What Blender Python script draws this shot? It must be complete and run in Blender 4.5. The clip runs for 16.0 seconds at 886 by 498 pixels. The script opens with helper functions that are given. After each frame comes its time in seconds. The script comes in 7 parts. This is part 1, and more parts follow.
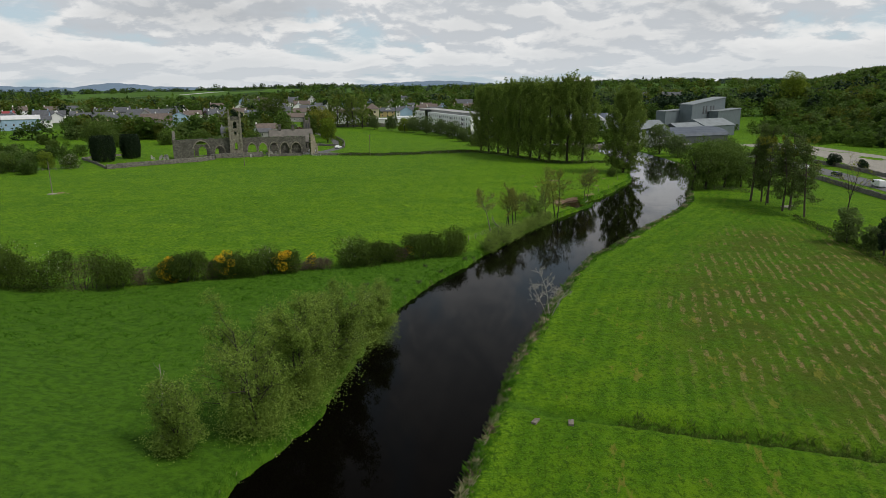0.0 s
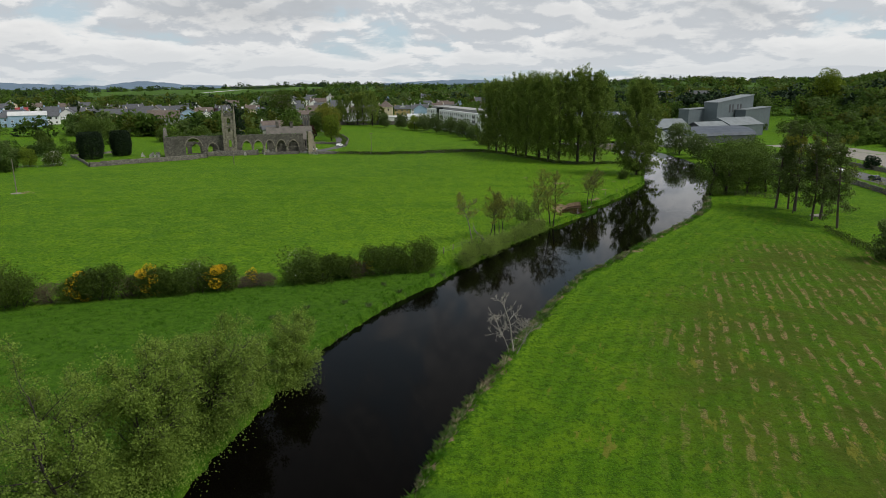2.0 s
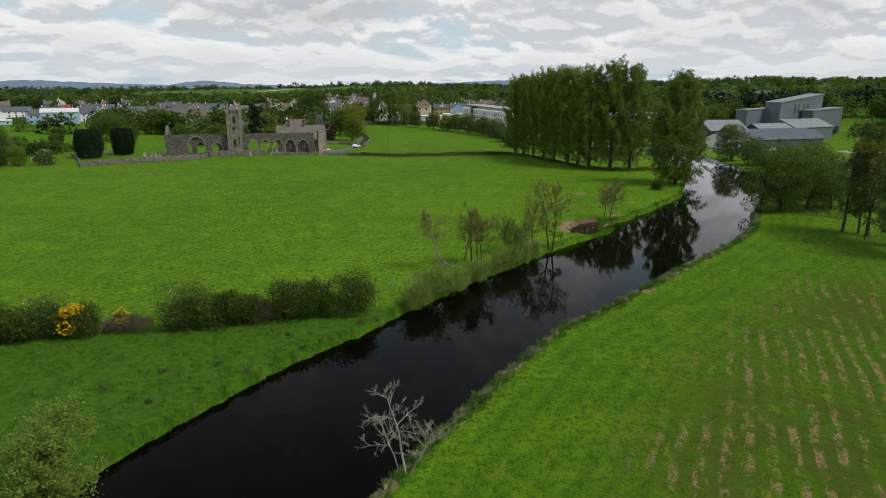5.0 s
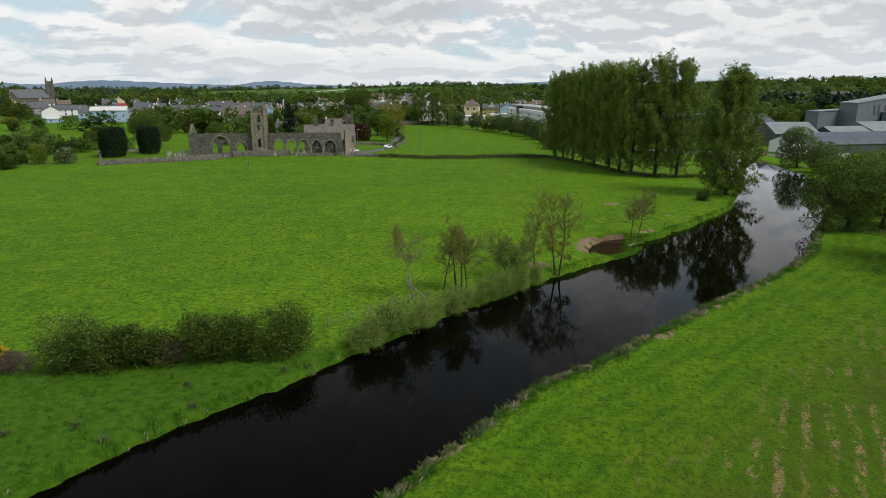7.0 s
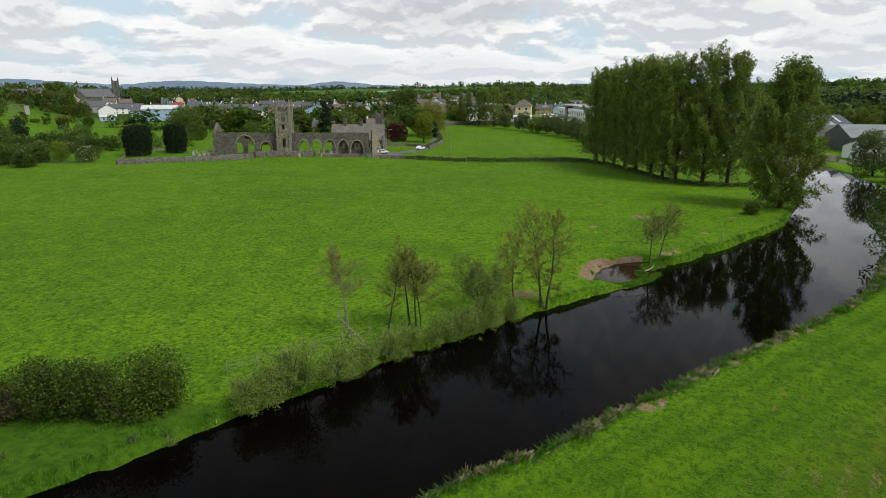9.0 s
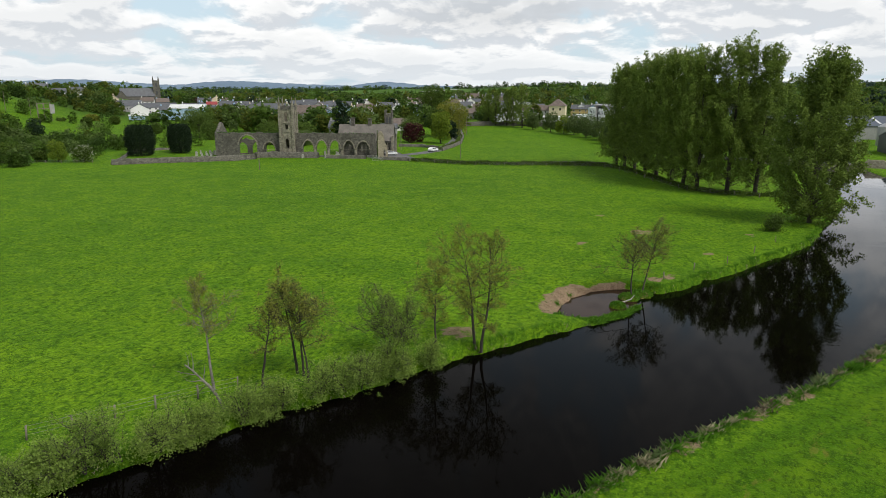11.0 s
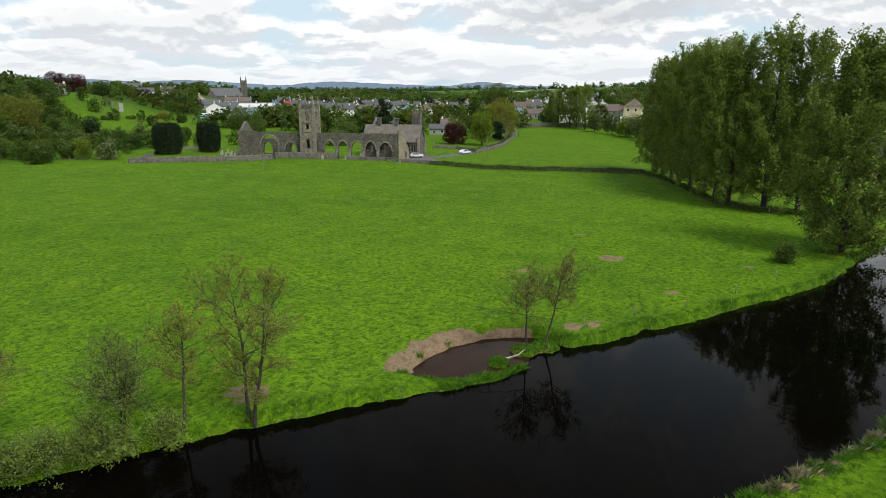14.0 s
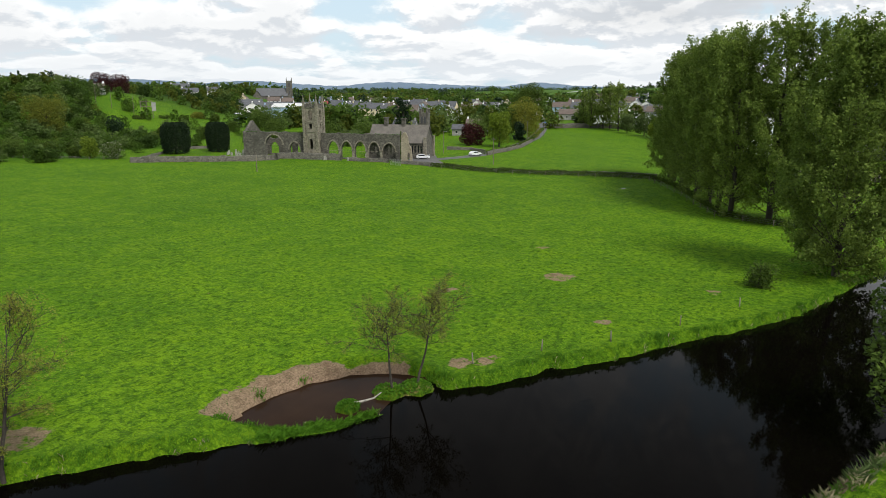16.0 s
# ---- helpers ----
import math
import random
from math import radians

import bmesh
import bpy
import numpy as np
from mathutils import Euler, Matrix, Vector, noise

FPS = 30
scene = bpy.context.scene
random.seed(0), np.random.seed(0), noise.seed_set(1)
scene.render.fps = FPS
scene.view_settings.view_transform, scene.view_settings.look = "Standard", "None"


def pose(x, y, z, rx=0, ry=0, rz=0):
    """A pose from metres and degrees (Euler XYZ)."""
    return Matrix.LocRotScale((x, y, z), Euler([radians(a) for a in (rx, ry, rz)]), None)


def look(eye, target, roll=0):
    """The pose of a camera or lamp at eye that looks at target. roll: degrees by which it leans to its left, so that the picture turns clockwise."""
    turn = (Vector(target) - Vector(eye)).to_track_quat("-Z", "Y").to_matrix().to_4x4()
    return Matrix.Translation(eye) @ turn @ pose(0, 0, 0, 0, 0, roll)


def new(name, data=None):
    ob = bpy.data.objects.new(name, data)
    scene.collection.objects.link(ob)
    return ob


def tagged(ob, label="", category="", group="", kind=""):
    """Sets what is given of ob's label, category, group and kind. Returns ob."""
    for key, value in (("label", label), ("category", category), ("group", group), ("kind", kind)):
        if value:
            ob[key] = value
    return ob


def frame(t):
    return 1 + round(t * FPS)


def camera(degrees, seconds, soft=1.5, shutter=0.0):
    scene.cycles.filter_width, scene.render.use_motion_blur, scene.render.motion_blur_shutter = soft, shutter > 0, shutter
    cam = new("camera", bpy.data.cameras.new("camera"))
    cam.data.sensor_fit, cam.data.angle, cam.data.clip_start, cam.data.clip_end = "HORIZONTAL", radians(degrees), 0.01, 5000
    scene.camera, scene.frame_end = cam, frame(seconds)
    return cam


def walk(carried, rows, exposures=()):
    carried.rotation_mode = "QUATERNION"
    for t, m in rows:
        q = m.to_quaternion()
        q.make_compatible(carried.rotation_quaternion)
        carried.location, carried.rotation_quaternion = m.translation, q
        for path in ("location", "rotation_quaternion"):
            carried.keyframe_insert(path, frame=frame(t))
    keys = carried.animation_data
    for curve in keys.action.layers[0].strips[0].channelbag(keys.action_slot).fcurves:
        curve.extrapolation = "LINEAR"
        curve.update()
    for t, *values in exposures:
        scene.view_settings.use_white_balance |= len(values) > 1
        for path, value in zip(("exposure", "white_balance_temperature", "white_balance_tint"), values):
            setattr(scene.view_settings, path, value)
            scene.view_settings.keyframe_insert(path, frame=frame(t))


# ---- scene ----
cam = camera(67.4, 16.0, .85)
PATH = [
    (0.0, (-4.15, -7.72, 31.04), (75.901, 0.265, -1.169)),
    (0.5, (-1.78, -3.62, 30.55), (75.875, 0.233, -0.504)),
    (1.0, (0.55, 0.57, 30.10), (75.856, 0.203, 0.008)),
    (1.5, (2.86, 4.65, 29.71), (75.844, 0.174, 0.512)),
    (2.0, (5.27, 8.72, 29.34), (75.839, 0.148, 1.087)),
    (2.5, (7.67, 12.93, 29.00), (75.837, 0.122, 1.674)),
    (3.0, (9.97, 17.18, 28.68), (75.840, 0.099, 2.249)),
    (3.5, (12.20, 21.46, 28.37), (75.847, 0.077, 2.902)),
    (4.0, (14.31, 25.88, 28.07), (75.856, 0.056, 3.796)),
    (4.5, (16.39, 30.33, 27.78), (75.867, 0.037, 4.824)),
    (5.0, (18.45, 34.82, 27.49), (75.879, 0.020, 5.970)),
    (5.5, (20.49, 39.33, 27.20), (75.893, 0.005, 7.209)),
    (6.0, (22.52, 43.85, 26.92), (75.907, -0.009, 8.515)),
    (6.5, (24.64, 48.21, 26.63), (75.920, -0.022, 9.870)),
    (7.0, (26.72, 52.54, 26.36), (75.934, -0.033, 11.197)),
    (7.5, (28.89, 57.07, 26.09), (75.947, -0.042, 12.682)),
    (8.0, (30.89, 61.58, 25.83), (75.959, -0.049, 14.055)),
    (8.5, (32.83, 66.08, 25.57), (75.970, -0.055, 15.405)),
    (9.0, (34.82, 70.51, 25.33), (75.981, -0.060, 16.777)),
    (9.5, (36.69, 74.92, 25.10), (75.990, -0.062, 17.826)),
    (10.0, (38.58, 79.30, 24.89), (75.998, -0.063, 18.842)),
    (10.5, (40.51, 83.64, 24.69), (76.005, -0.063, 19.842)),
    (11.0, (42.50, 87.95, 24.50), (76.011, -0.061, 20.846)),
    (11.5, (44.60, 92.20, 24.33), (76.017, -0.057, 21.880)),
    (12.0, (47.02, 96.35, 24.18), (76.022, -0.051, 23.304)),
    (12.5, (49.57, 100.46, 24.04), (76.027, -0.044, 24.862)),
    (13.0, (52.22, 104.52, 23.90), (76.033, -0.036, 26.438)),
    (13.5, (54.97, 108.54, 23.78), (76.039, -0.026, 27.978)),
    (14.0, (57.68, 112.49, 23.65), (76.046, -0.014, 29.354)),
    (14.5, (60.36, 116.44, 23.52), (76.056, -0.000, 30.685)),
    (15.0, (62.76, 120.47, 23.37), (76.068, 0.015, 31.894)),
    (15.5, (64.78, 124.57, 23.20), (76.083, 0.031, 33.060)),
    (16.0, (66.23, 128.88, 22.99), (76.101, 0.050, 34.192)),
]
walk(cam, [(t, pose(*eye, *turn)) for t, eye, turn in PATH], [(0.0, -.36), (7.0, -.18), (12.0, .01), (16.0, .07)])

# ---- light ----
SUN_UP, SUN_TURN = 52, 108
sun = new("sun", bpy.data.lights.new("sun", "SUN"))
sun.data.energy, sun.data.angle, sun.data.color = 3.2, radians(20), (1, .96, .9)
sun.matrix_world = look((0, 0, 0), (-math.sin(radians(SUN_TURN)) * math.cos(radians(SUN_UP)), -math.cos(radians(SUN_TURN)) * math.cos(radians(SUN_UP)), -math.sin(radians(SUN_UP))))


class Nodes:
    """Short hand for node trees."""

    def __init__(self, tree):
        self.tree = tree
        tree.nodes.clear()

    def add(self, kind, inputs=None):
        node = self.tree.nodes.new(kind)
        for key, value in (inputs or {}).items():
            socket = node.inputs[key]
            if isinstance(value, bpy.types.NodeSocket):
                self.tree.links.new(value, socket)
            else:
                socket.default_value = (*value, 1) if isinstance(value, tuple) and len(value) == 3 and socket.type == "RGBA" else value
        return node

    def math(self, op, a, b=0.0, c=0.0, clamp=False):
        node = self.add("ShaderNodeMath", {0: a, 1: b, 2: c})
        node.operation, node.use_clamp = op, clamp
        return node.outputs[0]

    def noise(self, where, scale, detail=3.0, rough=.55, distort=0.0):
        return self.add("ShaderNodeTexNoise", {"Vector": where, "Scale": scale, "Detail": detail, "Roughness": rough, "Distortion": distort}).outputs["Fac"]

    def span(self, value, low, high, to_low=0.0, to_high=1.0):
        node = self.add("ShaderNodeMapRange", {"Value": value, "From Min": low, "From Max": high, "To Min": to_low, "To Max": to_high})
        node.interpolation_type = "SMOOTHSTEP"
        return node.outputs[0]

    def times(self, vector, factors):
        node = self.add("ShaderNodeVectorMath", {0: vector, 1: factors})
        node.operation = "MULTIPLY"
        return node.outputs[0]

    def wave(self, where, scale, distort=0.0):
        node = self.add("ShaderNodeTexWave", {"Vector": where, "Scale": scale, "Distortion": distort, "Detail": 3.0, "Detail Scale": .5})
        node.bands_direction = "X"
        return node.outputs["Fac"]

    def cells(self, where, scale, edges=False):
        node = self.add("ShaderNodeTexVoronoi", {"Vector": where, "Scale": scale})
        node.feature = "DISTANCE_TO_EDGE" if edges else "F1"
        return node.outputs["Distance" if edges else "Color"]

    def mix(self, factor, a, b, blend="MIX"):
        node = self.add("ShaderNodeMix")
        node.data_type, node.blend_type = "RGBA", blend
        for socket, value in ((node.inputs[0], factor), (node.inputs[6], a), (node.inputs[7], b)):
            if isinstance(value, bpy.types.NodeSocket):
                self.tree.links.new(value, socket)
            else:
                socket.default_value = (*value, 1) if isinstance(value, tuple) else value
        return node.outputs[2]

    def bump(self, value, strength, distance):
        return self.add("ShaderNodeBump", {"Height": value, "Strength": strength, "Distance": distance}).outputs[0]


# a bright, broken overcast with blue between the clouds
world = bpy.data.worlds.new("world")
scene.world = world
world.use_nodes = True
n = Nodes(world.node_tree)
way = n.add("ShaderNodeTexCoord").outputs["Generated"]
axes = n.add("ShaderNodeSeparateXYZ", {0: way})
rise = n.math("MAXIMUM", axes.outputs[2], 0.0)
level = n.math("SQRT", n.math("ADD", n.math("MULTIPLY", axes.outputs[0], axes.outputs[0]), n.math("MULTIPLY", axes.outputs[1], axes.outputs[1])))
side, ahead = n.math("DIVIDE", axes.outputs[0], n.math("MAXIMUM", level, .02)), n.math("DIVIDE", axes.outputs[1], n.math("MAXIMUM", level, .02))


def heaps(lift, seed):
    """How thick the clouds stand, lift above the line of sight; they crowd towards the horizon."""
    up = n.math("MULTIPLY", n.math("LOGARITHM", n.math("ADD", rise, .06 + lift), math.e), .34)
    spot = n.add("ShaderNodeCombineXYZ", {0: side, 1: ahead, 2: n.math("ADD", up, seed)}).outputs[0]
    body = n.noise(spot, 4.2, 2, .5, .2)
    lumps = n.noise(spot, 13, 7, .56, .25)
    return n.math("ADD", n.math("MULTIPLY", body, .6), n.math("MULTIPLY", lumps, .4))


sky = n.add("ShaderNodeTexSky")
sky.sky_type, sky.sun_disc, sky.dust_density = "NISHITA", False, 1.5
sky.sun_elevation, sky.sun_rotation = radians(SUN_UP), radians(SUN_TURN)
clear = n.mix(1.0, sky.outputs[0], (.125, .125, .125), "MULTIPLY")
mass, over = heaps(0.0, 4.0), heaps(.010, 4.0)
# the sky opens towards the west
open_ = n.span(side, -.95, -.35, .055, 0.0)
cover = n.span(n.math("SUBTRACT", mass, open_), .365, .475)
lit = n.span(n.math("SUBTRACT", mass, over), -.034, .026)
thick = n.span(mass, .45, .60)
cloud = n.mix(lit, (.70, .74, .785), (1.07, 1.07, 1.06))
cloud = n.mix(n.math("MULTIPLY", thick, .45), cloud, (.68, .71, .74))
# a flat grey sheet higher up
sheet_up = n.math("MULTIPLY", rise, 3.4)
sheet = n.noise(n.add("ShaderNodeCombineXYZ", {0: side, 1: ahead, 2: sheet_up}).outputs[0], 2.6, 5, .55, .2)
grey = n.math("MULTIPLY", n.span(n.math("SUBTRACT", sheet, open_), .49, .62), n.span(rise, .05, .10))
cloud = n.mix(n.math("MULTIPLY", grey, .42), cloud, (.46, .485, .51))
cloud = n.mix(n.span(rise, 0.0, .07, .55, 0.0), cloud, (.80, .85, .89))
cloud = n.mix(n.span(rise, .22, .8, 0, .7), cloud, (.27, .285, .31))
whole = n.mix(cover, n.mix(.78, clear, (.66, .82, .93)), cloud)
back = n.add("ShaderNodeBackground", {"Color": whole, "Strength": 1.0})
n.tree.links.new(back.outputs[0], n.add("ShaderNodeOutputWorld").inputs[0])

# ---- materials ----


def material(name, rough=.8, metal=0.0):
    mat = bpy.data.materials.new(name)
    mat.use_nodes = True
    n = Nodes(mat.node_tree)
    shader = n.add("ShaderNodeBsdfPrincipled", {"Roughness": rough, "Metallic": metal})
    n.tree.links.new(shader.outputs[0], n.add("ShaderNodeOutputMaterial").inputs[0])
    return mat, n, shader


def weathered(name, light, dark, scale=1.0, rough=.85, relief=.02, metal=0.0, streak=0.0):
    """A surface that varies at two scales, by its place in the world."""
    mat, n, shader = material(name, rough, metal)
    where = n.add("ShaderNodeNewGeometry").outputs["Position"]
    coarse, fine = n.noise(where, .45 * scale, 4), n.noise(where, 4.5 * scale, 5, .65)
    if streak:
        low = n.times(where, (1, 1, .12))
        fine = n.math("ADD", n.math("MULTIPLY", fine, 1 - streak), n.math("MULTIPLY", n.noise(low, 2.2 * scale, 4), streak))
    both = n.math("ADD", n.math("MULTIPLY", coarse, .5), n.math("MULTIPLY", fine, .5))
    colour = n.mix(n.span(both, .36, .64), dark, light)
    random_ = n.add("ShaderNodeObjectInfo").outputs["Random"]
    colour = n.mix(.18, colour, n.mix(random_, dark, light))
    n.tree.links.new(colour, shader.inputs["Base Color"])
    n.tree.links.new(n.bump(fine, .5, relief), shader.inputs["Normal"])
    return mat


def foliage(name, young, old, shine=.35, rough=.6, patchy=.55, single=.6):
    """Leaves, each of its own tint, that let some light through."""
    mat, n, shader = material(name, rough)
    island = n.add("ShaderNodeNewGeometry")
    patch = n.noise(island.outputs["Position"], patchy, 2)
    tint = n.math("ADD", n.math("MULTIPLY", island.outputs["Random Per Island"], single), n.math("MULTIPLY", patch, 1.1 - single), clamp=True)
    colour = n.mix(n.span(tint, .1, .95), old, young)
    one = n.add("ShaderNodeObjectInfo").outputs["Random"]
    colour = n.mix(.25, colour, n.mix(one, old, young))
    n.tree.links.new(colour, shader.inputs["Base Color"])
    shader.inputs["Specular IOR Level"].default_value = .12
    glow = n.add("ShaderNodeBsdfTranslucent", {"Color": colour})
    mixed = n.add("ShaderNodeMixShader", {0: shine, 1: shader.outputs[0], 2: glow.outputs[0]})
    out = [o for o in n.tree.nodes if o.type == "OUTPUT_MATERIAL"][0]
    n.tree.links.new(mixed.outputs[0], out.inputs[0])
    return mat


def masonry(name, light, dark, mortar, size=.38, rough=.95):
    """Rubble stone."""
    mat, n, shader = material(name, rough)
    where = n.add("ShaderNodeNewGeometry").outputs["Position"]
    squat = n.times(where, (1, 1, 1.7))
    gaps = n.cells(squat, 1 / size, True)
    shade = n.add("ShaderNodeSeparateColor", {0: n.cells(squat, 1 / size)}).outputs[0]
    stain = n.noise(where, .35, 5, .6)
    grain = n.noise(where, 6, 4, .7)
    colour = n.mix(n.math("ADD", n.math("MULTIPLY", shade, .55), n.math("MULTIPLY", stain, .45)), dark, light)
    blot = n.noise(where, 1.1, 5, .65)
    colour = n.mix(n.span(grain, .55, .75, 0, .5), colour, light)
    colour = n.mix(n.span(stain, .52, .66, 0, .6), colour, dark)
    colour = n.mix(n.span(blot, .5, .64, 0, .75), colour, dark)
    colour = n.mix(n.span(gaps, 0, .07, .7, 0), colour, mortar)
    n.tree.links.new(colour, shader.inputs["Base Color"])
    relief = n.math("ADD", n.span(gaps, 0, .12), n.math("MULTIPLY", grain, .4))
    n.tree.links.new(n.bump(relief, .8, .06), shader.inputs["Normal"])
    return mat


def ribbed(name, light, dark, pitch=.35, rough=.5, metal=.0):
    """Profiled metal sheet, ribs running up."""
    mat, n, shader = material(name, rough, metal)
    where = n.add("ShaderNodeTexCoord").outputs["Object"]
    wave = n.wave(where, .3 / pitch)
    stain = n.noise(where, .3, 5, .6)
    n.tree.links.new(n.mix(n.span(stain, .35, .7), light, dark), shader.inputs["Base Color"])
    n.tree.links.new(n.bump(wave, .4, .03), shader.inputs["Normal"])
    return mat


def grass_material():
    mat, n, shader = material("grass", .9)
    shader.inputs["Specular IOR Level"].default_value = .06
    where = n.add("ShaderNodeNewGeometry").outputs["Position"]
    marks = n.add("ShaderNodeAttribute")
    marks.attribute_name = "cover"
    kind = n.add("ShaderNodeSeparateColor", {0: marks.outputs["Color"]})
    shader.inputs["Sheen Weight"].default_value = .06
    shader.inputs["Sheen Roughness"].default_value = .45
    shader.inputs["Sheen Tint"].default_value = (.45, .95, .12, 1)
    soil, meadow, rough = kind.outputs[0], kind.outputs[1], kind.outputs[2]
    wide, mid, small, fine = n.noise(where, .035, 4), n.noise(where, .22, 4, .6), n.noise(where, 1.3, 5, .65), n.noise(where, 7, 4, .7)
    along = n.times(where, (1.0, .35, 1))
    grazed = n.noise(along, .6, 5, .6)
    reach = n.add("ShaderNodeAttribute")
    reach.attribute_name = "reach"
    # base green kept dark: away from the river it also imitates cloud shadow
    colour = n.mix(n.span(wide, .35, .65), (0.046, 0.126, 0.004), (0.090, 0.195, 0.004))
    # yellower sward towards the river and in long bands
    bands = n.noise(n.times(where, (.22, 1.0, 1.0)), .10, 4, .6, .3)
    sunny = n.math("MULTIPLY", n.span(reach.outputs["Fac"], 75, 12), n.span(bands, .38, .62, .25, 1.0))
    colour = n.mix(n.math("MULTIPLY", sunny, .62), colour, (0.172, 0.322, 0.008))
    colour = n.mix(n.span(bands, .60, .72, 0, .45), colour, (0.180, 0.290, 0.010))
    colour = n.mix(n.span(mid, .40, .66, 0, .6), colour, (0.163, 0.280, 0.006))
    colour = n.mix(n.span(grazed, .46, .60, 0, .5), colour, (0.042, 0.128, 0.004))
    colour = n.mix(n.span(small, .48, .62, 0, .72), colour, (0.026, 0.088, 0.004))
    colour = n.mix(n.span(fine, .48, .62, 0, .62), colour, (0.205, 0.330, 0.014))
    fleck = n.noise(n.times(where, (1.0, .6, 1.0)), 2.4, 4, .75)
    colour = n.mix(n.span(fleck, .52, .60, 0, .72), colour, (0.015, 0.052, 0.003))
    colour = n.mix(n.span(fleck, .44, .34, 0, .62), colour, (0.200, 0.350, 0.018))
    clump = n.noise(n.times(where, (1.0, .75, 1.0)), 1.7, 4, .75)
    colour = n.mix(n.span(clump, .54, .64, 0, .32), colour, (0.024, 0.082, 0.003))
    colour = n.mix(n.span(clump, .46, .36, 0, .28), colour, (0.150, 0.300, 0.008))
    for stretch, size in (((.55, 1.5, 1.0), 1.5), ((.7, 1.7, 1.0), 3.4)):
        strand = n.math("ABSOLUTE", n.math("SUBTRACT", n.noise(n.times(where, stretch), size, 3, .6, .4), .5))
        colour = n.mix(n.span(strand, 0, .05, .5, 0), colour, (0.021, 0.064, 0.003))
    # the coarse sward along the banks
    coarse = n.mix(n.span(small, .35, .65), (0.024, 0.068, 0.005), (0.056, 0.130, 0.008))
    colour = n.mix(n.math("MULTIPLY", rough, .92), colour, coarse)
    # the mown meadow: fine mower lines that follow the river's edge, then run straight
    spin = n.add("ShaderNodeVectorRotate", {"Vector": where, "Angle": radians(17.5)})
    spin.rotation_type = "Z_AXIS"
    turned = spin.outputs[0]
    wobble = n.noise(where, .5, 3, .6)
    near_lines = n.wave(n.add("ShaderNodeCombineXYZ", {0: n.math("ADD", reach.outputs["Fac"], n.math("MULTIPLY", wobble, .8)), 1: 0.0, 2: 0.0}).outputs[0], .314 / 2.1)
    far_lines = n.wave(turned, .314 / 1.6, 1.4)
    inner = n.span(reach.outputs["Fac"], 14, 24)
    swath = n.math("ADD", n.math("MULTIPLY", near_lines, n.math("SUBTRACT", 1.0, inner)), n.math("MULTIPLY", far_lines, inner))
    mown = n.mix(n.span(swath, .1, .9), (0.044, 0.114, 0.003), (0.062, 0.142, 0.004))
    mown = n.mix(n.span(mid, .42, .66, 0, .55), mown, (0.115, 0.205, 0.005))
    mown = n.mix(n.span(small, .48, .64, 0, .62), mown, (0.017, 0.055, 0.003))
    mown = n.mix(n.span(fleck, .52, .60, 0, .6), mown, (0.014, 0.042, 0.003))
    mown = n.mix(n.span(fine, .48, .66, 0, .5), mown, (0.135, 0.240, 0.010))
    colour = n.mix(meadow, colour, mown)
    # browner stubble, and wisps of straw left in rows
    area = marks.outputs["Alpha"]
    stubble = n.mix(small, (.022, .038, .005), (.085, .098, .014))
    colour = n.mix(n.math("MULTIPLY", area, n.span(n.math("ADD", n.math("MULTIPLY", mid, .6), n.math("MULTIPLY", n.noise(where, .09, 3), .4)), .40, .60, .25, .85)), colour, stubble)
    drawn = n.times(turned, (1.0, .5, 1.0))
    wisp = n.noise(drawn, 1.15, 5, .72, .6)
    thatch = n.math("MULTIPLY", n.span(n.wave(turned, .314 / 1.6, 3.6), .45, .85), n.span(wisp, .47, .55))
    patch = n.span(n.noise(where, .13, 4, .65), .44, .55)
    hay = n.math("MULTIPLY", n.math("MULTIPLY", thatch, patch), area)
    hay = n.math("MULTIPLY", hay, .88)
    colour = n.mix(hay, colour, n.mix(n.span(fine, .35, .65), (.09, .062, .026), (.33, .235, .115)))
    # yellowed scraps where the mower turned
    scrap = n.math("MULTIPLY", n.span(n.noise(n.times(turned, (1.0, .3, 1.0)), .55, 5, .7), .60, .67, 0, .8), n.math("MULTIPLY", meadow, n.span(reach.outputs["Fac"], 3, 8)))
    colour = n.mix(scrap, colour, n.mix(fine, (.10, .105, .012), (.21, .20, .035)))
    ragged_ = n.math("ADD", n.math("MULTIPLY", n.math("SUBTRACT", small, .5), 1.2), n.math("MULTIPLY", n.math("SUBTRACT", n.noise(where, .55, 4, .65), .5), 1.3))
    worn = n.math("ADD", soil, ragged_)
    colour = n.mix(n.span(worn, .38, .6), colour, n.mix(n.span(fine, .3, .7), (.13, .09, .06), (.33, .235, .155)))
    colour = n.mix(n.math("MULTIPLY", n.span(worn, .38, .6), n.span(n.noise(where, .9, 4, .6), .5, .66, 0, .6)), colour, (.12, .078, .05))
    # farmland past the town, field by field, its greens muted to imitate haze
    span_ = n.add("ShaderNodeVectorMath", {0: where})
    span_.operation = "LENGTH"
    plots = n.add("ShaderNodeSeparateColor", {0: n.cells(n.times(where, (1.0, .6, 0.0)), .006)}).outputs[0]
    hazed_farm = n.mix(n.span(plots, .35, .9), (.020, .042, .009), (.062, .125, .018))
    hazed_farm = n.mix(n.span(mid, .45, .6, 0, .5), hazed_farm, (.03, .05, .014))
    colour = n.mix(n.span(span_.outputs["Value"], 470, 640), colour, hazed_farm)
    n.tree.links.new(colour, shader.inputs["Base Color"])
    relief = n.math("ADD", n.math("MULTIPLY", small, 1.0), n.math("MULTIPLY", fine, .35))
    n.tree.links.new(n.bump(relief, 1.0, .35), shader.inputs["Normal"])
    return mat


